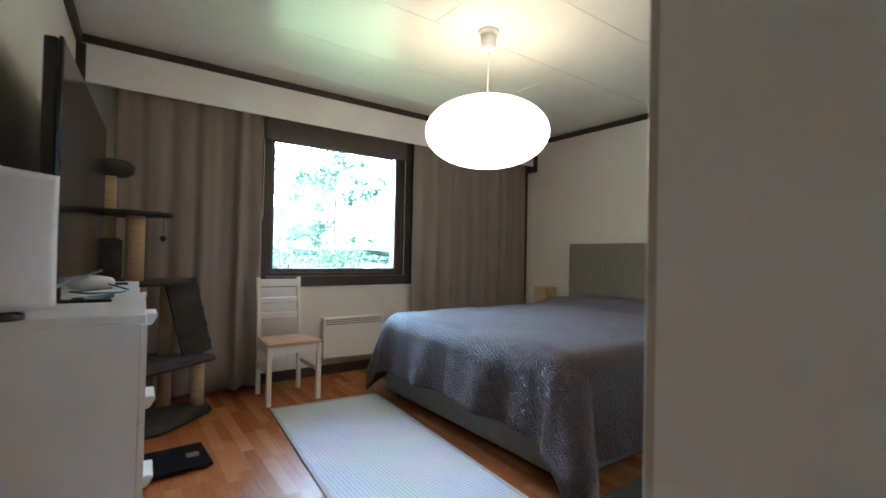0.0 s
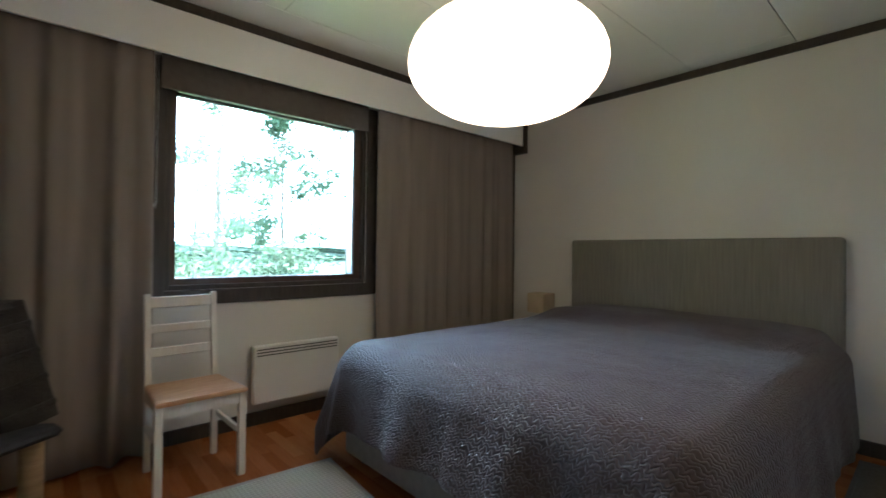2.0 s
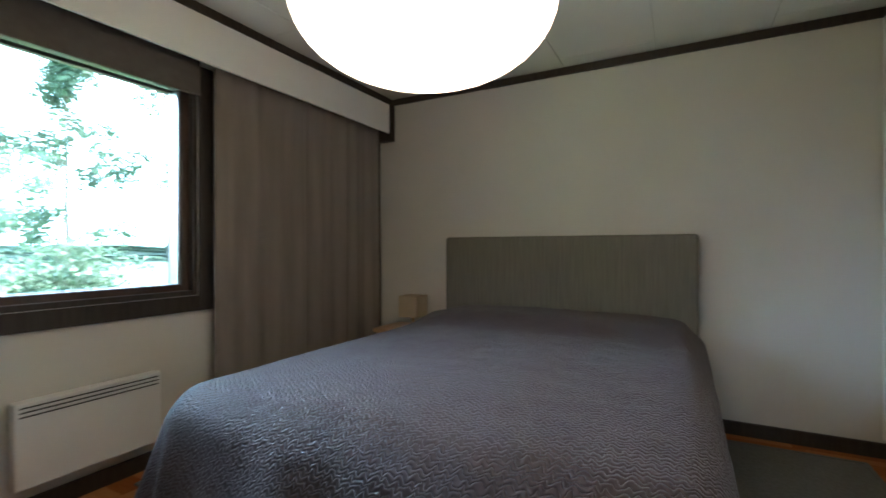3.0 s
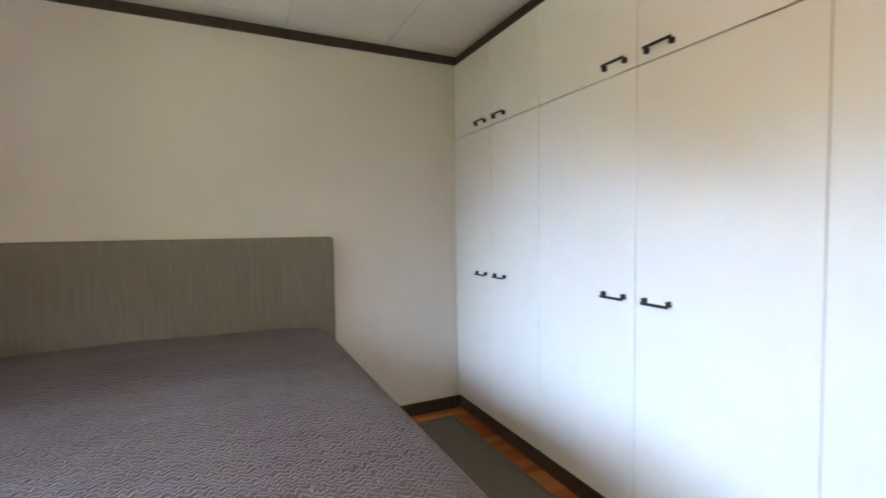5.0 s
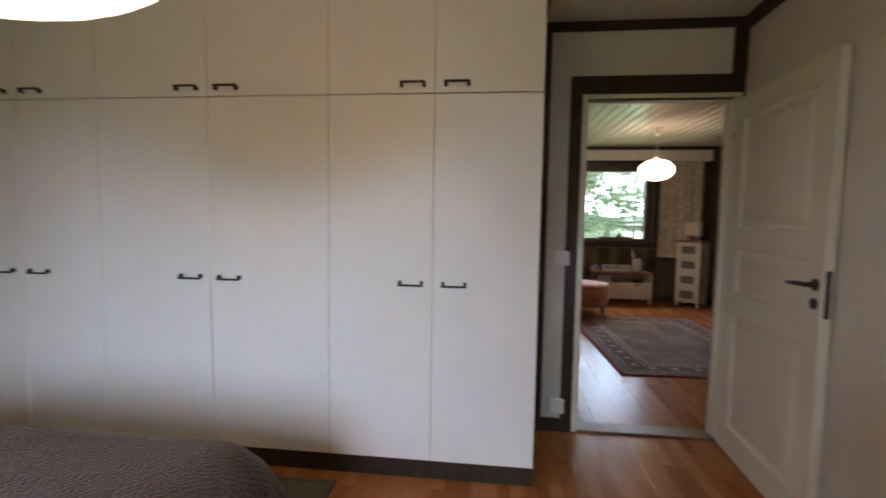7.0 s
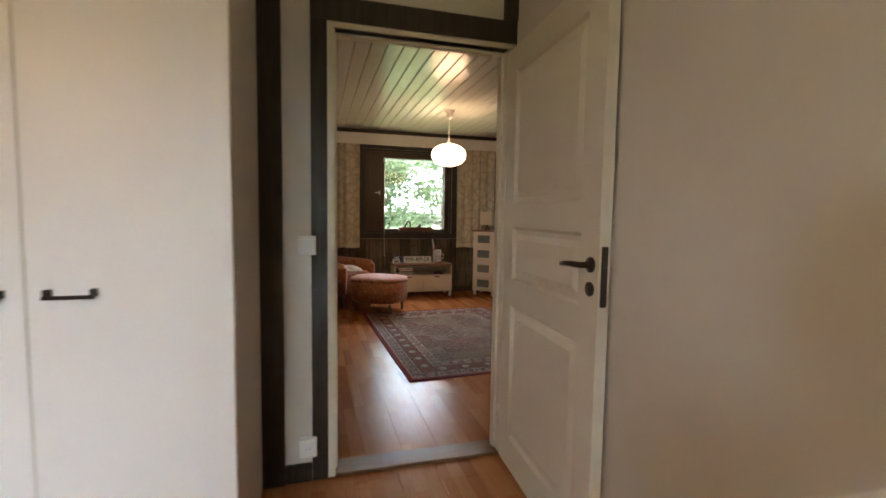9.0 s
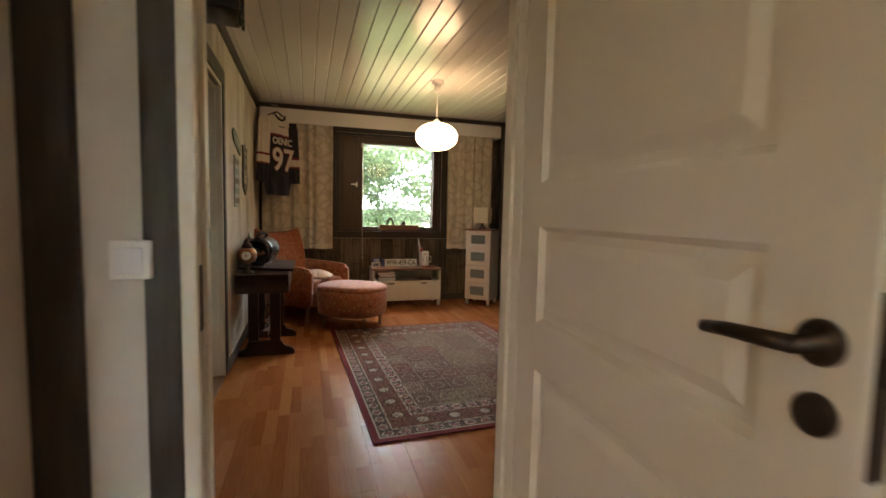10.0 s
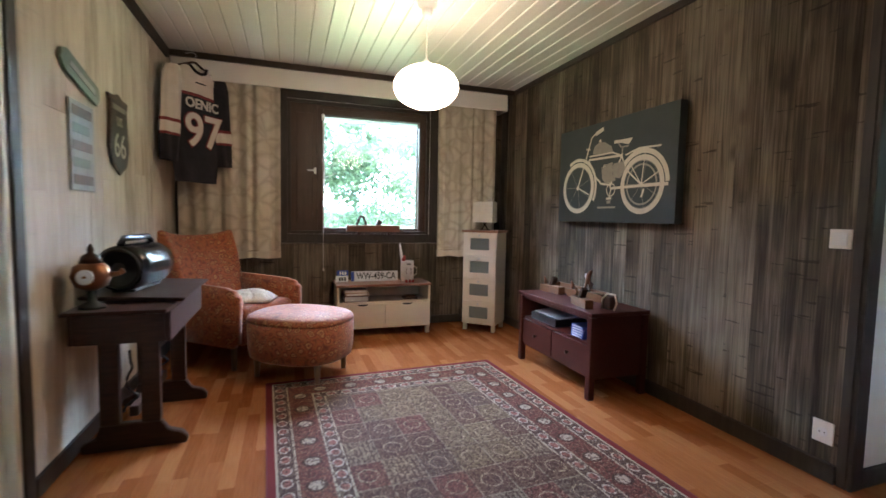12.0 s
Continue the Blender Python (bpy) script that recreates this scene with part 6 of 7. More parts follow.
part("hanger", tube([(-0.15, 0, 2.285), (-0.02, 0, 2.345), (0, 0, 2.35), (0.02, 0, 2.345), (0.15, 0, 2.285)], 0.010, 8), DARKW, jy, "dark wooden hanger", True)
part("hook", tube([(0, 0, 2.35), (0, 0, 2.385), (0.018, 0, 2.40), (0.02, 0.01, 2.42), (0.0, 0.02, 2.43), (-0.015, 0.08, 2.425)], 0.003, 6), ALU, jy, "metal hook", True)
lettering("97", 0.36, pose(0.015, -0.064, 1.785, 90, 0, 0), JR, jy, 0.001).data.offset = 0.015
lettering("97", 0.36, pose(0.015, -0.0705, 1.785, 90, 0, 0), JW, jy, 0.001).data.offset = 0.006
lettering("OENIC", 0.105, pose(0.01, -0.064, 2.005, 90, 0, 0), JW, jy, 0.001).data.offset = 0.003
part("maker_bar", box(-0.05, 0.05, -0.062, -0.059, 2.17, 2.18), JB, jy, "tiny dark collar print")

# switch and socket on the planked wall end
wall_plate("light_switch", pose(RX0 + 0.008, -2.235, 1.08, 0, 0, 90), 0.085, 0.085, "white light switch on the planked wall", "switch")
wall_plate("wall_socket", pose(RX0 + 0.008, -2.245, 0.215, 0, 0, 90), 0.085, 0.10, "white wall socket low on the planked wall", "socket", True)


# glossy black box high on the wall over the study door
sb2 = thing("wall_speaker", pose(-3.43, -1.84, 2.23, 0, 0, 6), "glossy black box mounted high above the study door", "speaker")
part("body", box(-0.12, 0.10, -0.11, 0.13, -0.13, 0.16, 0.02, 3), BLACKG, sb2, "", True)
part("front_ridge", merge(*[box(-0.135, -0.119, -0.10 + 0.075 * k, -0.06 + 0.075 * k, -0.14, 0.15, 0.006) for k in range(3)]), BLACKG, sb2, "glossy rounded ridges", True)
part("bracket", box(0.10, 0.153, -0.03, 0.03, -0.04, 0.06, 0.003), BLACK, sb2)


# ---- study seen through the second doorway ----
st = thing("side_table", pose(-2.91, -4.05, 0), "pine-topped table with white legs by the study wall", "table")
part("tabletop", box(-0.22, 0.22, -0.61, 0.61, 0.73, 0.75, 0.003), PINE, st, "varnished pine top")
part("apron", boxes((-0.18, 0.18, 0.545, 0.563, 0.62, 0.73), (-0.18, 0.18, -0.563, -0.545, 0.62, 0.73), (0.165, 0.183, -0.545, 0.545, 0.62, 0.73), (-0.183, -0.165, -0.545, 0.545, 0.62, 0.73)), WHITE, st, "white apron")
for x in (-0.175, 0.175):
    for y in (-0.555, 0.555):
        leg = bmesh.new()
        bmesh.ops.create_cone(leg, cap_ends=True, segments=4, radius1=0.028, radius2=0.045, depth=0.73, matrix=pose(x, y, 0.365, 0, 0, 45))
        part("leg", leg, WHITE, st, "tapered white leg")
bo = thing("printer_box", pose(-2.90, -4.12, 0.75), "black box-shaped printer on the table", "printer")
part("body", box(-0.19, 0.19, -0.17, 0.16, 0.0, 0.155, 0.008), BLACK, bo)
part("lid", box(-0.185, 0.185, -0.165, 0.155, 0.156, 0.166, 0.003), GCW, bo, "pale lid")
dk = thing("desk", pose(-1.9, -5.22, 0), "long white desk on trestles below the study window", "desk")
part("tabletop", box(-0.95, 0.95, -0.30, 0.33, 0.72, 0.745, 0.003), WHITE, dk)
part("edge", box(-0.95, 0.95, 0.331, 0.335, 0.722, 0.743), BLACK, dk, "dark front edge")
for x in (-0.6, 0.6):
    for sy in (-1, 1):
        part("trestle_leg", tube([(x - 0.02, sy * 0.10, 0.72), (x - 0.02, sy * 0.27, 0.0)], 0.02, 8), WHITE, dk)
        part("trestle_leg", tube([(x + 0.25, sy * 0.10, 0.72), (x + 0.25, sy * 0.27, 0.0)], 0.02, 8), WHITE, dk)
        part("trestle_bar", tube([(x - 0.02, sy * 0.2, 0.25), (x + 0.25, sy * 0.2, 0.25)], 0.014, 8), WHITE, dk)
mo = thing("monitor", pose(-1.93, -5.12, 0.745, 0, 0, 0), "flat grey computer monitor seen on the study desk", "monitor")
part("panel", box(-0.27, 0.27, -0.01, 0.012, 0.12, 0.45, 0.004), BLACK, mo)
part("display", box(-0.262, 0.262, 0.0122, 0.0135, 0.13, 0.44), noisy("unlit_display", (0.05, 0.045, 0.04), (0.06, 0.055, 0.05), 2, 0.3, 0.0), mo, "unlit display")
part("stand", merge(box(-0.02, 0.02, -0.03, -0.011, 0.01, 0.3), box(-0.11, 0.11, -0.09, 0.07, 0.0, 0.01, 0.003)), ALU, mo)
for k in range(3):
    o = thing("cable", pose(-2.2 + 0.13 * k, -5.1, 0.748), "black cable lying loose on the study desk", "cable", "cables on the desk")
    part("lead", tube([(0.3, 0.0, 0.004), (0.15, 0.08 + 0.03 * k, 0.006), (0.0, 0.02, 0.004), (-0.12, 0.10, 0.004), (-0.25, 0.05 - 0.02 * k, 0.004)], 0.004, 6), BLACK, o)
bg = thing("work_bag", pose(-2.28, -5.22, 0.0), "dark bag with a handle under the study desk", "bag")
part("body", box(-0.17, 0.17, -0.10, 0.10, 0.0, 0.24, 0.05, 3), BLACK, bg)
part("handle", tube([(-0.1, 0, 0.22), (-0.08, 0, 0.30), (0.08, 0, 0.30), (0.1, 0, 0.22)], 0.010, 8), BLACK, bg)


# ---- patterned rugs ----
def persian(name, hx, hy, cell=(0.165, 0.205)):
    """Garden-panel carpet: nested borders, medallions and a field of panels."""
    m, n, l, b = material(name, 0.95, spec=0.2)

    def M(op, a, c=None, d=None):
        nd = n.new("ShaderNodeMath")
        nd.operation = op
        for i, v in enumerate((a, c, d)):
            if v is None:
                continue
            if isinstance(v, (int, float)):
                nd.inputs[i].default_value = v
            else:
                l.new(v, nd.inputs[i])
        return nd.outputs[0]

    def mix(f, a, c):
        nd = n.new("ShaderNodeMix")
        nd.data_type = 'RGBA'
        for k, v in (("Factor", f), ("A", a), ("B", c)):
            if isinstance(v, tuple):
                nd.inputs[k].default_value = (*v, 1)
            elif isinstance(v, (int, float)):
                nd.inputs[k].default_value = v
            else:
                l.new(v, nd.inputs[k])
        return nd.outputs["Result"]
    co = n.new("ShaderNodeTexCoord")
    sx = n.new("ShaderNodeSeparateXYZ")
    l.new(co.outputs["Object"], sx.inputs[0])
    X, Y = sx.outputs[0], sx.outputs[1]
    dx = M('SUBTRACT', hx, M('ABSOLUTE', X))
    dy = M('SUBTRACT', hy, M('ABSOLUTE', Y))
    d = M('MINIMUM', dx, dy)
    along = M('ADD', M('MULTIPLY', Y, M('LESS_THAN', dx, dy)), M('MULTIPLY', X, M('GREATER_THAN', dx, dy)))
    ramp = n.new("ShaderNodeValToRGB")
    ramp.color_ramp.interpolation = 'CONSTANT'
    e = ramp.color_ramp.elements
    red, pale, dark, brown, olive = (0.15, 0.018, 0.020, 1), (0.36, 0.31, 0.24, 1), (0.075, 0.050, 0.045, 1), (0.135, 0.045, 0.036, 1), (0.10, 0.085, 0.045, 1)
    stops = [(0.0, red), (0.034, pale), (0.044, dark), (0.115, pale), (0.127, brown), (0.265, pale), (0.277, dark), (0.335, pale), (0.347, olive)]
    e[0].position, e[0].color = 0.0, stops[0][1]
    e[1].position, e[1].color = 1.0, olive
    for p, c in stops[1:]:
        k = e.new(p)
        k.color = c
    l.new(d, ramp.inputs["Fac"])
    base = ramp.outputs["Color"]

    # fine figure, used everywhere
    vo = n.new("ShaderNodeTexVoronoi")
    vo.inputs["Scale"].default_value = 95
    l.new(co.outputs["Object"], vo.inputs["Vector"])
    no = n.new("ShaderNodeTexNoise")
    no.inputs["Scale"].default_value = 75
    no.inputs["Detail"].default_value = 3
    l.new(co.outputs["Object"], no.inputs["Vector"])
    wv = n.new("ShaderNodeTexWave")
    wv.inputs["Scale"].default_value = 19
    wv.inputs["Distortion"].default_value = 14
    wv.inputs["Detail"].default_value = 2
    wv.inputs["Detail Scale"].default_value = 2.5
    l.new(co.outputs["Object"], wv.inputs["Vector"])

    # field of panels
    cx = M('FLOOR', M('DIVIDE', X, cell[0]))
    cy = M('FLOOR', M('DIVIDE', Y, cell[1]))
    cv = n.new("ShaderNodeCombineXYZ")
    l.new(cx, cv.inputs[0])
    l.new(cy, cv.inputs[1])
    wn_ = n.new("ShaderNodeTexWhiteNoise")
    wn_.noise_dimensions = '2D'
    l.new(cv.outputs[0], wn_.inputs["Vector"])
    fr = n.new("ShaderNodeValToRGB")
    fr.color_ramp.interpolation = 'CONSTANT'
    f = fr.color_ramp.elements
    f[0].position, f[0].color = 0.0, (0.125, 0.048, 0.042, 1)
    f[1].position, f[1].color = 0.86, (0.20, 0.155, 0.11, 1)
    for p, c in ((0.16, (0.105, 0.06, 0.048, 1)), (0.34, (0.145, 0.11, 0.07, 1)), (0.52, (0.095, 0.055, 0.045, 1)), (0.64, (0.17, 0.125, 0.080, 1)), (0.78, (0.10, 0.072, 0.060, 1))):
        k = f.new(p)
        k.color = c
    l.new(wn_.outputs["Value"], fr.inputs["Fac"])
    fx = M('ABSOLUTE', M('SUBTRACT', M('FRACT', M('DIVIDE', X, cell[0])), 0.5))
    fy = M('ABSOLUTE', M('SUBTRACT', M('FRACT', M('DIVIDE', Y, cell[1])), 0.5))
    line = M('MULTIPLY', M('GREATER_THAN', M('MAXIMUM', fx, fy), 0.475), 0.6)
    stripes = M('MULTIPLY', M('GREATER_THAN', wn_.outputs["Value"], 0.86), M('LESS_THAN', M('FRACT', M('MULTIPLY', M('DIVIDE', X, cell[0]), 7.0)), 0.42))
    field = mix(stripes, fr.outputs["Color"], (0.09, 0.06, 0.045))
    field = mix(line, field, (0.27, 0.23, 0.17))
    # round tree or vase figure in each panel
    rr = M('SQRT', M('ADD', M('POWER', M('MULTIPLY', fx, 1.0), 2), M('POWER', M('MULTIPLY', fy, 1.15), 2)))
    band = M('LESS_THAN', M('ABSOLUTE', M('SUBTRACT', rr, 0.27)), 0.03)
    field = mix(M('MULTIPLY', band, M('GREATER_THAN', no.outputs["Fac"], 0.45)), field, (0.36, 0.29, 0.20))
    infield = M('GREATER_THAN', d, 0.347)
    col = mix(infield, base, field)

    def medallions(spacing, centre, radius, colour, ringc, every=1.0):
        t = M('SUBTRACT', M('FRACT', M('DIVIDE', along, spacing)), 0.5)
        a = M('MULTIPLY', t, spacing)
        r = M('SQRT', M('ADD', M('POWER', M('MULTIPLY', a, every), 2), M('POWER', M('SUBTRACT', d, centre), 2)))
        return M('LESS_THAN', r, radius), M('LESS_THAN', M('ABSOLUTE', M('SUBTRACT', r, radius)), radius * 0.16)
    inside, edge = medallions(0.20, 0.196, 0.040, None, None)
    col = mix(inside, col, (0.35, 0.31, 0.25))
    col = mix(edge, col, (0.05, 0.025, 0.02))
    for c0 in (0.08, 0.306):
        inside, edge = medallions(0.098, c0, 0.023, None, None, 0.75)
        col = mix(inside, col, (0.24, 0.10, 0.085))
        col = mix(edge, col, (0.44, 0.38, 0.33))
    # woven figure: pale and dark flecks and winding stems
    body = M('GREATER_THAN', d, 0.044)
    stem = M('MULTIPLY', M('LESS_THAN', M('ABSOLUTE', M('SUBTRACT', wv.outputs["Fac"], 0.5)), 0.10), body)
    col = mix(M('MULTIPLY', stem, 0.42), col, (0.36, 0.25, 0.165))
    fle = M('MULTIPLY', M('LESS_THAN', vo.outputs["Distance"], 0.26), body)
    col = mix(M('MULTIPLY', fle, 0.62), col, (0.40, 0.30, 0.21))
    fl2 = M('MULTIPLY', M('GREATER_THAN', no.outputs["Fac"], 0.53), body)
    col = mix(M('MULTIPLY', fl2, 0.80), col, (0.052, 0.024, 0.022))
    l.new(col, b.inputs["Base Color"])
    bp = n.new("ShaderNodeBump")
    bp.inputs["Strength"].default_value = 0.35
    bp.inputs["Distance"].default_value = 0.002
    l.new(no.outputs["Fac"], bp.inputs["Height"])
    l.new(bp.outputs["Normal"], b.inputs["Normal"])
    return m


CARPET = persian("red_brown_panel_carpet", 0.825, 1.19)
rg = thing("rug", pose(-4.955, -2.96, 0, 0, 0, 2.5), "red-brown oriental panel rug with medallion borders on the floor", "rug")
part("carpet_field", box(-0.825, 0.825, -1.19, 1.19, 0.0005, 0.010, 0.003), CARPET, rg)
part("binding", boxes((-0.829, -0.822, -1.194, 1.194, 0.0, 0.0105), (0.822, 0.829, -1.194, 1.194, 0.0, 0.0105), (-0.822, 0.822, -1.194, -1.187, 0.0, 0.0105), (-0.822, 0.822, 1.187, 1.194, 0.0, 0.0105)), noisy("dark_red_binding", (0.15, 0.017, 0.019), (0.12, 0.014, 0.016), 30, 0.9, 0.3, 200), rg, "dark red bound edge")
rg2 = thing("rug", pose(-1.85, -4.45, 0, 0, 0, 1), "red oriental rug under the study desk", "rug")
part("carpet_field", box(-0.82, 0.82, -1.08, 1.08, 0.0005, 0.010, 0.003), persian("red_study_carpet", 0.82, 1.08), rg2)


# ---- outdoors ----
GRASS = noisy("lawn_grass", (0.11, 0.165, 0.065), (0.17, 0.235, 0.105), 1.5, 0.9, 0.5, 40)
solid("ground", grid(40, 40, lambda u, v: ((u - 0.5) * 400, (v - 0.5) * 400, -0.45)), GRASS, "green lawn round the house reaching to the woods", "ground", "structure")
HAZE = glow("pale_overcast_sky", (0.64, 0.80, 1.0), 4.0)


def sky_ring(u, v):
    a = u * 2 * math.pi
    return (-3 + 78 * math.cos(a), 78 * math.sin(a), -0.5 + 60 * v)


solid("backdrop", grid(64, 4, sky_ring), HAZE, "pale overcast sky low over the woods", "sky", "structure", smooth=True)


def wood_edge(u, v):
    """Far forest edge: low where the garden opens, raised at the unseen sides to block light."""
    a = u * 2 * math.pi
    c = math.cos(a)
    # limits of the low stretch, set to shape the daylight on the room walls
    lo, hi = (-0.45, 0.50) if math.sin(a) > 0 else (-0.55, 0.45)
    off = max(0.0, c - hi, lo - c)
    top = 2.2 + 28.0 * min(1.0, off / 0.12) + (0.3 + off * 8) * noise.noise((math.cos(a) * 9, math.sin(a) * 9, 1.0)) + (0.3 + off * 6) * noise.noise((math.cos(a) * 34, math.sin(a) * 34, 4.0))
    r = 70 + 2.0 * noise.noise((u * 60, v * 8, 2.0))
    return (-3 + r * math.cos(a), r * math.sin(a), -0.5 + top * v)


FARWOOD = noisy("hazy_far_foliage", (0.10, 0.135, 0.10), (0.16, 0.20, 0.155), 0.35, 0.9, 1.0, 1.2, dist=0.6, detail=9)
tagged(solid("far_woods", grid(220, 14, wood_edge), FARWOOD, "hazy green edge of the far woods, raised at the unseen sides to block light", "woods"), kind="stuff")

LEAF, n, l, b = material("birch_leaves", 0.55)
ge = n.new("ShaderNodeNewGeometry")
rp = n.new("ShaderNodeValToRGB")
rp.color_ramp.elements[0].color = (0.07, 0.12, 0.068, 1)
rp.color_ramp.elements[1].color = (0.17, 0.235, 0.14, 1)
l.new(ge.outputs["Random Per Island"], rp.inputs["Fac"])
l.new(rp.outputs["Color"], b.inputs["Base Color"])
tr = n.new("ShaderNodeBsdfTranslucent")
l.new(rp.outputs["Color"], tr.inputs["Color"])
ms = n.new("ShaderNodeMixShader")
ms.inputs["Fac"].default_value = 0.45
l.new(b.outputs["BSDF"], ms.inputs[1])
l.new(tr.outputs["BSDF"], ms.inputs[2])
l.new(ms.outputs["Shader"], n["Material Output"].inputs["Surface"])
BARK = noisy("grey_bark", (0.12, 0.10, 0.08), (0.22, 0.19, 0.15), 6, 0.9, 0.6, 30, (3, 3, 0.6))


def leaves(centres, count, size, rng):
    verts, faces = [], []
    for _ in range(count):
        c, r = rng.choice(centres)
        d = Vector((rng.gauss(0, 1), rng.gauss(0, 1), rng.gauss(0, 0.8)))
        p = c + d.normalized() * r * rng.random() ** 0.5
        a = Vector((rng.gauss(0, 1), rng.gauss(0, 1), rng.gauss(0, 1))).normalized()
        q_ = a.orthogonal().normalized()
        s = size * rng.uniform(0.6, 1.3)
        k = len(verts)
        verts += [p - a * s, p + q_ * s * 0.5, p + a * s, p - q_ * s * 0.5]
        faces.append((k, k + 1, k + 2, k + 3))
    me = bpy.data.meshes.new("crown")
    me.from_pydata([tuple(v) for v in verts], [], faces)
    me.materials.append(LEAF)
    return me


def tree(x, y, h, seed, label, spread=1.6, low=0.25, count=5200, size=0.075, trunk_r=0.09):
    rng = random.Random(seed)
    t = thing("tree", pose(x, y, -0.47), label, "tree")
    lean = rng.uniform(-0.25, 0.25)
    pts = [(lean * (k / 8) ** 2 + rng.uniform(-0.03, 0.03), rng.uniform(-0.03, 0.03), h * k / 8) for k in range(9)]
    bms = [tube(pts, [trunk_r * (1 - 0.9 * k / 8) for k in range(9)], 8)]
    centres = []
    for k in range(26):
        f = low + (0.98 - low) * rng.random()
        base = Vector((lean * f * f, 0, h * f))
        a = rng.uniform(0, 6.28)
        ln_ = spread * (1.15 - f) * rng.uniform(0.6, 1.2)
        tip = base + Vector((math.cos(a) * ln_, math.sin(a) * ln_, ln_ * rng.uniform(0.1, 0.6)))
        bms.append(tube([base, (base + tip) / 2 + Vector((0, 0, 0.08)), tip], [0.03 * (1.1 - f), 0.02 * (1.1 - f), 0.004], 5))
        centres += [(tip, 0.42 * spread * 0.6), ((base + tip) / 2, 0.32 * spread * 0.6), (tip + Vector((rng.uniform(-.4, .4), rng.uniform(-.4, .4), rng.uniform(-.3, .3))), 0.3 * spread * 0.6)]
    part("trunk", merge(*bms), BARK, t, "grey trunk and limbs")
    ob = new("crown", leaves(centres, count, size, rng))
    ob.parent = t
    ob["label"] = "loose light green leaves"
    return t


rng = random.Random(5)
# garden side of the bedroom
for k, (x, y, h, s) in enumerate(((-0.1, 13.5, 7.5, 1.7), (-4.2, 17.5, 3.6, 1.6), (-7.5, 19.0, 3.4, 2.0), (1.2, 21.5, 6.4, 2.5), (-2.4, 22.0, 4.6, 2.2), (-0.9, 26.0, 6.6, 2.6), (3.4, 27.0, 7.2, 2.8), (-5.6, 25.0, 3.8, 2.4), (6.4, 26.0, 5.0, 2.4), (-12.0, 22.0, 4.5, 2.2))):
    tree(x, y, h, 20 + k, "slender garden tree with loose light green leaves", s, 0.22, 2000 if k == 0 else 3400, 0.065)
# dense trees on the right, partly out of view, added to block slanting daylight
for k, (x, y, h, s) in enumerate(((2.9, 16.5, 7.5, 2.2), (5.5, 15.5, 9.0, 2.6), (8.6, 17.5, 10.0, 2.8), (12.5, 17.0, 10.5, 3.0))):
    tree(x, y, h, 40 + k, "tall dense leafy garden tree placed to block side light", s, 0.15, 8000, 0.095)
# garden side of sitting room and study
for k, (x, y, h, s) in enumerate(((-5.2, -15.0, 4.6, 2.2), (-8.0, -14.5, 5.2, 2.3), (-2.8, -15.0, 4.8, 2.2), (-0.8, -14.0, 4.6, 2.1), (-10.5, -15.5, 6.0, 2.4), (-6.6, -18.0, 5.5, 2.5), (-4.0, -19.5, 5.5, 2.5), (1.4, -15.0, 5.0, 2.2), (3.4, -14.0, 5.0, 2.2))):
    tree(x, y, h, 60 + k, "dense leafy tree behind the house", s, 0.10, 6000, 0.08)


def shrub(x, y, r, h, seed):
    rng = random.Random(seed)
    t = thing("shrub", pose(x, y, -0.46), "low leafy light green shrub in the garden", "shrub", "garden shrubs")
    stems, centres = [], []
    for k in range(9):
        a = rng.uniform(0, 6.28)
        tip = Vector((math.cos(a) * r * rng.uniform(0.2, 0.9), math.sin(a) * r * rng.uniform(0.2, 0.9), h * rng.uniform(0.55, 0.95)))
        stems.append(tube([(0, 0, 0), tip * 0.5, tip], [0.02, 0.012, 0.004], 5))
        centres += [(tip, r * 0.42), (tip * 0.6, r * 0.42)]
    part("stems", merge(*stems), BARK, t)
    ob = new("foliage", leaves(centres, 1500, 0.07, rng))
    ob.parent = t


for k in range(16):
    shrub(-11 + 1.45 * k + rng.uniform(-0.4, 0.4), 11.0 + rng.uniform(-0.8, 1.6), rng.uniform(0.9, 1.3), rng.uniform(1.1, 1.7), 100 + k)
for k in range(9):
    shrub(-10 + 1.6 * k + rng.uniform(-0.4, 0.4), -13.4 + rng.uniform(-0.6, 0.6), rng.uniform(0.8, 1.2), rng.uniform(1.2, 1.9), 140 + k)


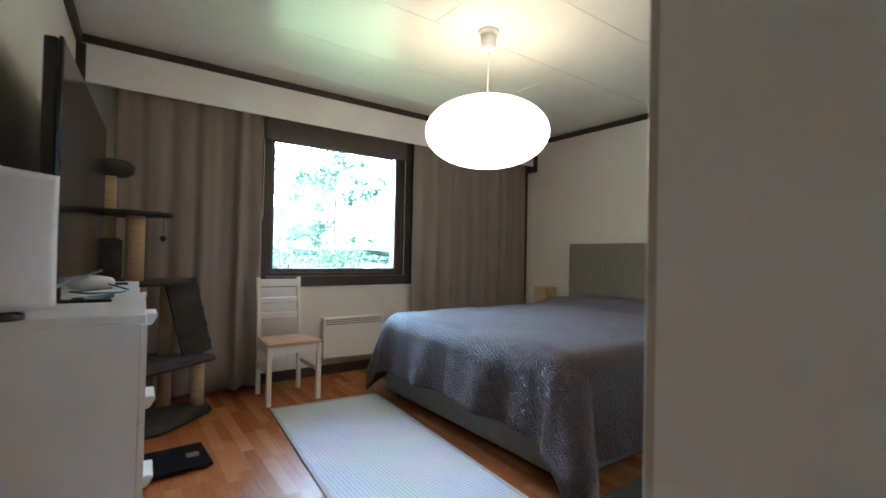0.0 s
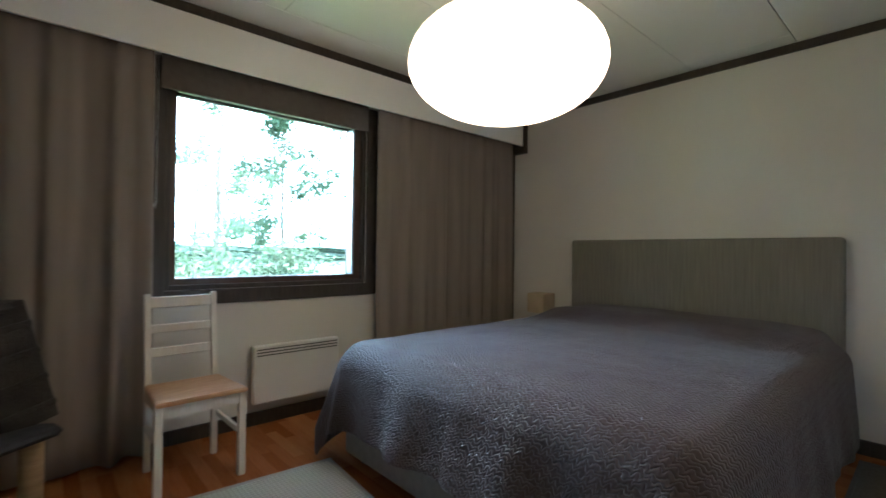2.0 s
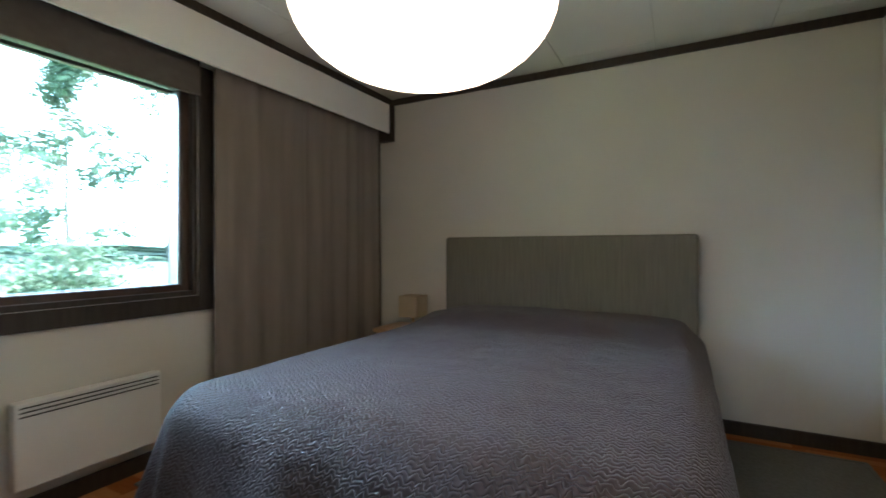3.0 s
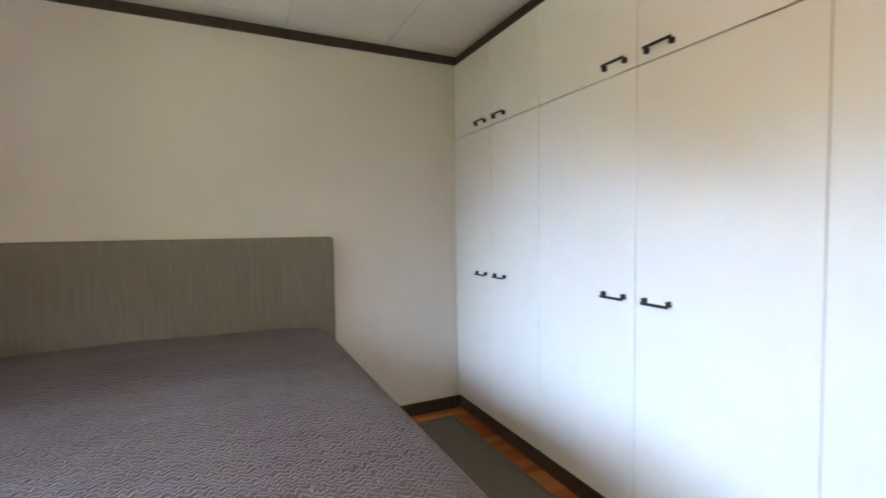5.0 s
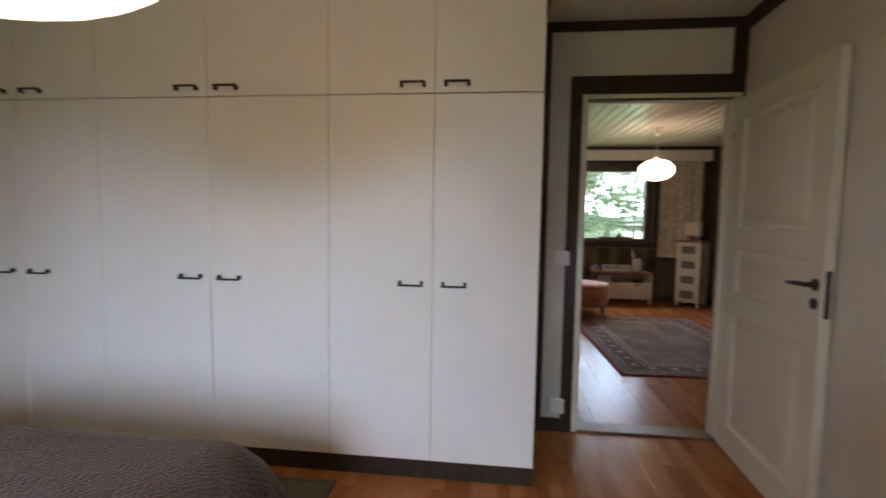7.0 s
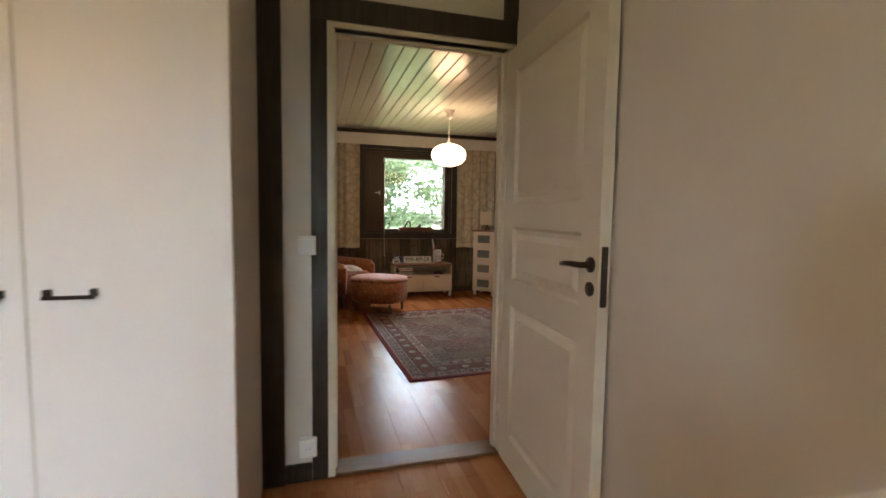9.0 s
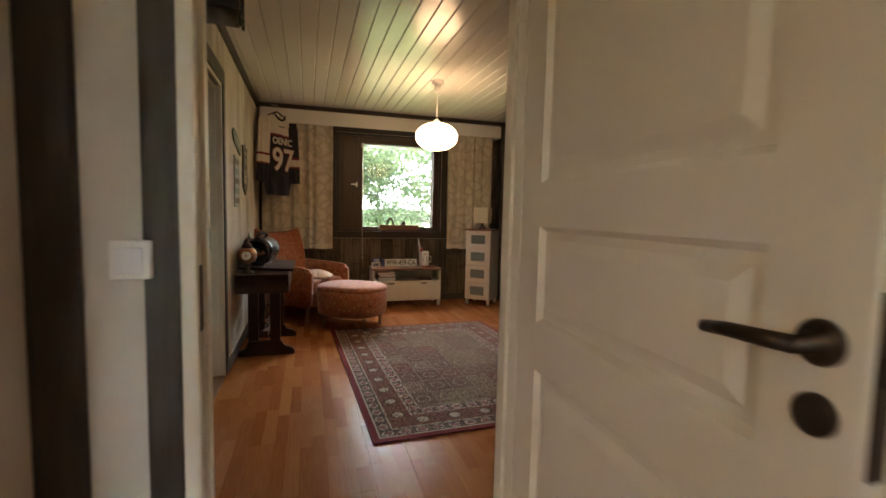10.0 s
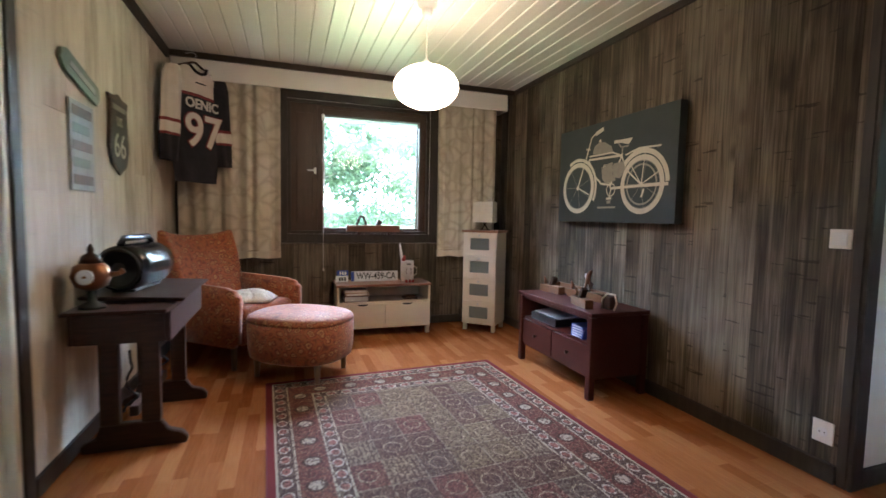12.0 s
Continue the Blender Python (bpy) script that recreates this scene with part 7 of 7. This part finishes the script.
# ---- boards of floors and planked walls ----
def laminate(name, c0, c1, c2, rough):
    """Three-strip laminate: tone by board, strips in staggered blocks, fine grain along y."""
    m, n, l, b = material(name, rough, spec=0.08)

    def M(op, a, c=None):
        nd = n.new("ShaderNodeMath")
        nd.operation = op
        for i, v in enumerate((a, c)):
            if v is None:
                continue
            if isinstance(v, (int, float)):
                nd.inputs[i].default_value = v
            else:
                l.new(v, nd.inputs[i])
        return nd.outputs[0]
    ge = n.new("ShaderNodeNewGeometry")
    s = n.new("ShaderNodeSeparateXYZ")
    l.new(ge.outputs["Position"], s.inputs[0])
    col = M('FLOOR', M('DIVIDE', M('ADD', s.outputs[0], 20.0), 0.0645))
    w1 = n.new("ShaderNodeTexWhiteNoise")
    w1.noise_dimensions = '1D'
    l.new(col, w1.inputs["W"])
    row = M('FLOOR', M('DIVIDE', M('ADD', s.outputs[1], M('MULTIPLY', w1.outputs["Value"], 3.0)), 0.42))
    cb = n.new("ShaderNodeCombineXYZ")
    l.new(col, cb.inputs[0])
    l.new(row, cb.inputs[1])
    w2 = n.new("ShaderNodeTexWhiteNoise")
    w2.noise_dimensions = '2D'
    l.new(cb.outputs[0], w2.inputs["Vector"])
    mp = n.new("ShaderNodeMapping")
    mp.inputs["Scale"].default_value = (22, 1.6, 1)
    l.new(ge.outputs["Position"], mp.inputs["Vector"])
    gr = n.new("ShaderNodeTexNoise")
    gr.inputs["Scale"].default_value = 5
    gr.inputs["Detail"].default_value = 6
    gr.inputs["Distortion"].default_value = 0.6
    l.new(mp.outputs["Vector"], gr.inputs["Vector"])
    f = M('ADD', M('MULTIPLY', w2.outputs["Value"], 0.75), M('MULTIPLY', M('SUBTRACT', gr.outputs["Fac"], 0.5), 0.7))
    rp = n.new("ShaderNodeValToRGB")
    rp.color_ramp.elements[0].position, rp.color_ramp.elements[0].color = 0.0, (*c0, 1)
    rp.color_ramp.elements[1].position, rp.color_ramp.elements[1].color = 0.8, (*c2, 1)
    e = rp.color_ramp.elements.new(0.4)
    e.color = (*c1, 1)
    l.new(f, rp.inputs["Fac"])
    l.new(rp.outputs["Color"], b.inputs["Base Color"])
    bp = n.new("ShaderNodeBump")
    bp.inputs["Strength"].default_value = 0.05
    bp.inputs["Distance"].default_value = 0.001
    l.new(gr.outputs["Fac"], bp.inputs["Height"])
    l.new(bp.outputs["Normal"], b.inputs["Normal"])
    return m


LAMIN = laminate("beech_laminate", (0.26, 0.083, 0.026), (0.34, 0.127, 0.043), (0.41, 0.175, 0.068), 0.27)


def lay_boards(parent, x0, x1, y0, y1, seed):
    rng = random.Random(seed)
    shared = {}
    x = x0
    while x < x1 - 0.002:
        w = min(0.1935, x1 - x)
        y = y0 - rng.uniform(0, 1.2)
        while y < y1:
            a, c = max(y, y0), min(y + 1.28, y1)
            if c - a > 0.01:
                key = (round(w, 4), round(c - a, 3))
                if key not in shared:
                    me = bpy.data.meshes.new("board")
                    bm = bmesh.new()
                    add_box(bm, 0.0003, w - 0.0003, 0.0003, c - a - 0.0003, -0.008, 0.0)
                    bmesh.ops.bevel(bm, geom=[e for e in bm.edges if e.verts[0].co.z > -0.001 and e.verts[1].co.z > -0.001], offset=0.0006, segments=1, affect='EDGES')
                    bm.to_mesh(me)
                    bm.free()
                    me.materials.append(LAMIN)
                    shared[key] = me
                o = new("board", shared[key])
                o.location = (x, a, 0)
                o.parent = parent
            y += 1.28
        x += 0.1935


lay_boards(bpy.data.objects["floor_bedroom"], BX0, BX1, BY0 + 0.008, BY1, 2)
lay_boards(bpy.data.objects["floor_sitting_room"], -8.4, RX1, RY0, RY1 - 0.008, 3)


def plank_wood(name, dark, mid, light, rough=0.75, marked=0.12):
    """Weathered plank: tone by board, long grain, knots and pale streaks."""
    m, n, l, b = material(name, rough, spec=0.3)
    co = n.new("ShaderNodeTexCoord")
    oi = n.new("ShaderNodeObjectInfo")
    ad = n.new("ShaderNodeVectorMath")
    ad.operation = 'ADD'
    sc_ = n.new("ShaderNodeVectorMath")
    sc_.operation = 'SCALE'
    sc_.inputs["Scale"].default_value = 30
    cb = n.new("ShaderNodeCombineXYZ")
    for i in range(3):
        l.new(oi.outputs["Random"], cb.inputs[i])
    l.new(cb.outputs[0], sc_.inputs[0])
    l.new(co.outputs["Object"], ad.inputs[0])
    l.new(sc_.outputs[0], ad.inputs[1])
    mp = n.new("ShaderNodeMapping")
    mp.inputs["Scale"].default_value = (9, 9, 0.35)
    l.new(ad.outputs[0], mp.inputs["Vector"])
    g = n.new("ShaderNodeTexNoise")
    g.inputs["Scale"].default_value = 4.5
    g.inputs["Detail"].default_value = 8
    g.inputs["Roughness"].default_value = 0.65
    g.inputs["Distortion"].default_value = 0.5
    l.new(mp.outputs["Vector"], g.inputs["Vector"])
    mp2 = n.new("ShaderNodeMapping")
    mp2.inputs["Scale"].default_value = (26, 26, 0.5)
    l.new(ad.outputs[0], mp2.inputs["Vector"])
    g2 = n.new("ShaderNodeTexNoise")
    g2.inputs["Scale"].default_value = 5
    g2.inputs["Detail"].default_value = 5
    l.new(mp2.outputs["Vector"], g2.inputs["Vector"])
    st = n.new("ShaderNodeTexNoise")
    st.inputs["Scale"].default_value = 2.5
    l.new(ad.outputs[0], st.inputs["Vector"])

    def M(op, a, c):
        nd = n.new("ShaderNodeMath")
        nd.operation = op
        for i, v in enumerate((a, c)):
            if isinstance(v, (int, float)):
                nd.inputs[i].default_value = v
            else:
                l.new(v, nd.inputs[i])
        return nd.outputs[0]
    f = M('ADD', M('MULTIPLY', g.outputs["Fac"], 0.55), M('ADD', M('MULTIPLY', g2.outputs["Fac"], 0.22), M('ADD', M('MULTIPLY', st.outputs["Fac"], 0.36), M('MULTIPLY', oi.outputs["Random"], 0.16))))
    rp = n.new("ShaderNodeValToRGB")
    rp.color_ramp.elements[0].position, rp.color_ramp.elements[0].color = 0.49, (*dark, 1)
    rp.color_ramp.elements[1].position, rp.color_ramp.elements[1].color = 0.80, (*light, 1)
    e = rp.color_ramp.elements.new(0.62)
    e.color = (*mid, 1)
    l.new(f, rp.inputs["Fac"])
    # knots and dark saw marks across the board
    mp3 = n.new("ShaderNodeMapping")
    mp3.inputs["Scale"].default_value = (4.5, 4.5, 2.6)
    l.new(ad.outputs[0], mp3.inputs["Vector"])
    kn = n.new("ShaderNodeTexVoronoi")
    kn.inputs["Scale"].default_value = 1.0
    l.new(mp3.outputs["Vector"], kn.inputs["Vector"])
    kr = n.new("ShaderNodeValToRGB")
    kr.color_ramp.elements[0].position, kr.color_ramp.elements[0].color = 0.05, (0.85, 0.85, 0.85, 1)
    kr.color_ramp.elements[1].position, kr.color_ramp.elements[1].color = 0.17, (0, 0, 0, 1)
    l.new(kn.outputs["Distance"], kr.inputs["Fac"])
    mp4 = n.new("ShaderNodeMapping")
    mp4.inputs["Scale"].default_value = (2.0, 2.0, 26)
    l.new(ad.outputs[0], mp4.inputs["Vector"])
    sw = n.new("ShaderNodeTexNoise")
    sw.inputs["Scale"].default_value = 1.6
    sw.inputs["Detail"].default_value = 3
    l.new(mp4.outputs["Vector"], sw.inputs["Vector"])
    marks = M('MULTIPLY', M('GREATER_THAN', sw.outputs["Fac"], 0.66), marked)
    kx = n.new("ShaderNodeMix")
    kx.data_type = 'RGBA'
    kx.inputs["B"].default_value = (dark[0] * 0.6, dark[1] * 0.6, dark[2] * 0.6, 1)
    l.new(M('MAXIMUM', M('MULTIPLY', kr.outputs["Color"], marked), marks), kx.inputs["Factor"])
    l.new(rp.outputs["Color"], kx.inputs["A"])
    l.new(kx.outputs["Result"], b.inputs["Base Color"])
    bp = n.new("ShaderNodeBump")
    bp.inputs["Strength"].default_value = 0.5
    bp.inputs["Distance"].default_value = 0.002
    l.new(g2.outputs["Fac"], bp.inputs["Height"])
    l.new(bp.outputs["Normal"], b.inputs["Normal"])
    return m


GREYPL = plank_wood("weathered_grey_planks", (0.026, 0.019, 0.012), (0.080, 0.063, 0.043), (0.22, 0.185, 0.135), 0.75, 0.65)
PALEPL = plank_wood("whitewashed_planks", (0.36, 0.31, 0.23), (0.56, 0.51, 0.42), (0.70, 0.66, 0.57))


def planks(parent, axis, face, sign, a0, a1, z0, z1, width, material, seed, thick=0.007, joints=True):
    """Upright planks on a wall face; sign gives the side that they stand out to."""
    rng = random.Random(seed)
    a = a0
    while a < a1 - 0.004:
        w = min(width * rng.uniform(0.8, 1.25), a1 - a)
        if a1 - a - w < 0.03:
            w = a1 - a
        cut = [z0, z1]
        if joints and z1 - z0 > 1.2:
            cut = sorted({z0, z1, z0 + rng.uniform(0.25, 0.75) * (z1 - z0)})
        for za, zb in zip(cut, cut[1:]):
            t = thick - rng.uniform(0, 0.0018)
            bm = bmesh.new()
            lo, hi = (0.0, w)
            y0, y1 = sorted((0.0, sign * t))
            if axis == 'y':
                add_box(bm, y0, y1, lo, hi, 0.0, zb - za)
            else:
                add_box(bm, lo, hi, y0, y1, 0.0, zb - za)
            bmesh.ops.bevel(bm, geom=bm.edges[:], offset=0.0012, segments=1, affect='EDGES')
            me = bpy.data.meshes.new("plank")
            bm.to_mesh(me)
            bm.free()
            me.materials.append(material)
            o = new("plank", me)
            o.location = (face, a, za) if axis == 'y' else (a, face, za)
            o.parent = parent
        a += w


W = bpy.data.objects
planks(W["wall_planked"], 'y', RX0, 1, RY0 + 0.01, -2.185, 0.01, H - 0.004, 0.125, GREYPL, 11, joints=False)
for (xa, xb, za, zb) in ((-6.49, SWIN[0] - 0.092, 0.01, H - 0.004), (SWIN[0] - 0.092, SWIN[1] + 0.092, 0.01, SWIN[2] - 0.093), (SWIN[0] - 0.092, SWIN[1] + 0.092, SWIN[3] + 0.093, H - 0.004), (SWIN[1] + 0.092, RX1 - 0.01, 0.01, H - 0.004)):
    planks(W["wall_sitting_window"], 'x', RY0, 1, xa, xb, za, zb, 0.155, GREYPL, 12 + int(za * 10))
planks(W["wall_pictures"], 'y', RX1, -1, RY0 + 0.01, D2[0] - 0.077, 0.01, H - 0.004, 0.19, PALEPL, 21, 0.006)
planks(W["wall_pictures"], 'y', RX1, -1, D2[0] - 0.077, D2[1] + 0.077, 2.192, H - 0.004, 0.19, PALEPL, 22, 0.006)
planks(W["wall_pictures"], 'y', RX1, -1, D2[1] + 0.077, RY1 - 0.002, 0.01, H - 0.004, 0.19, PALEPL, 23, 0.006)
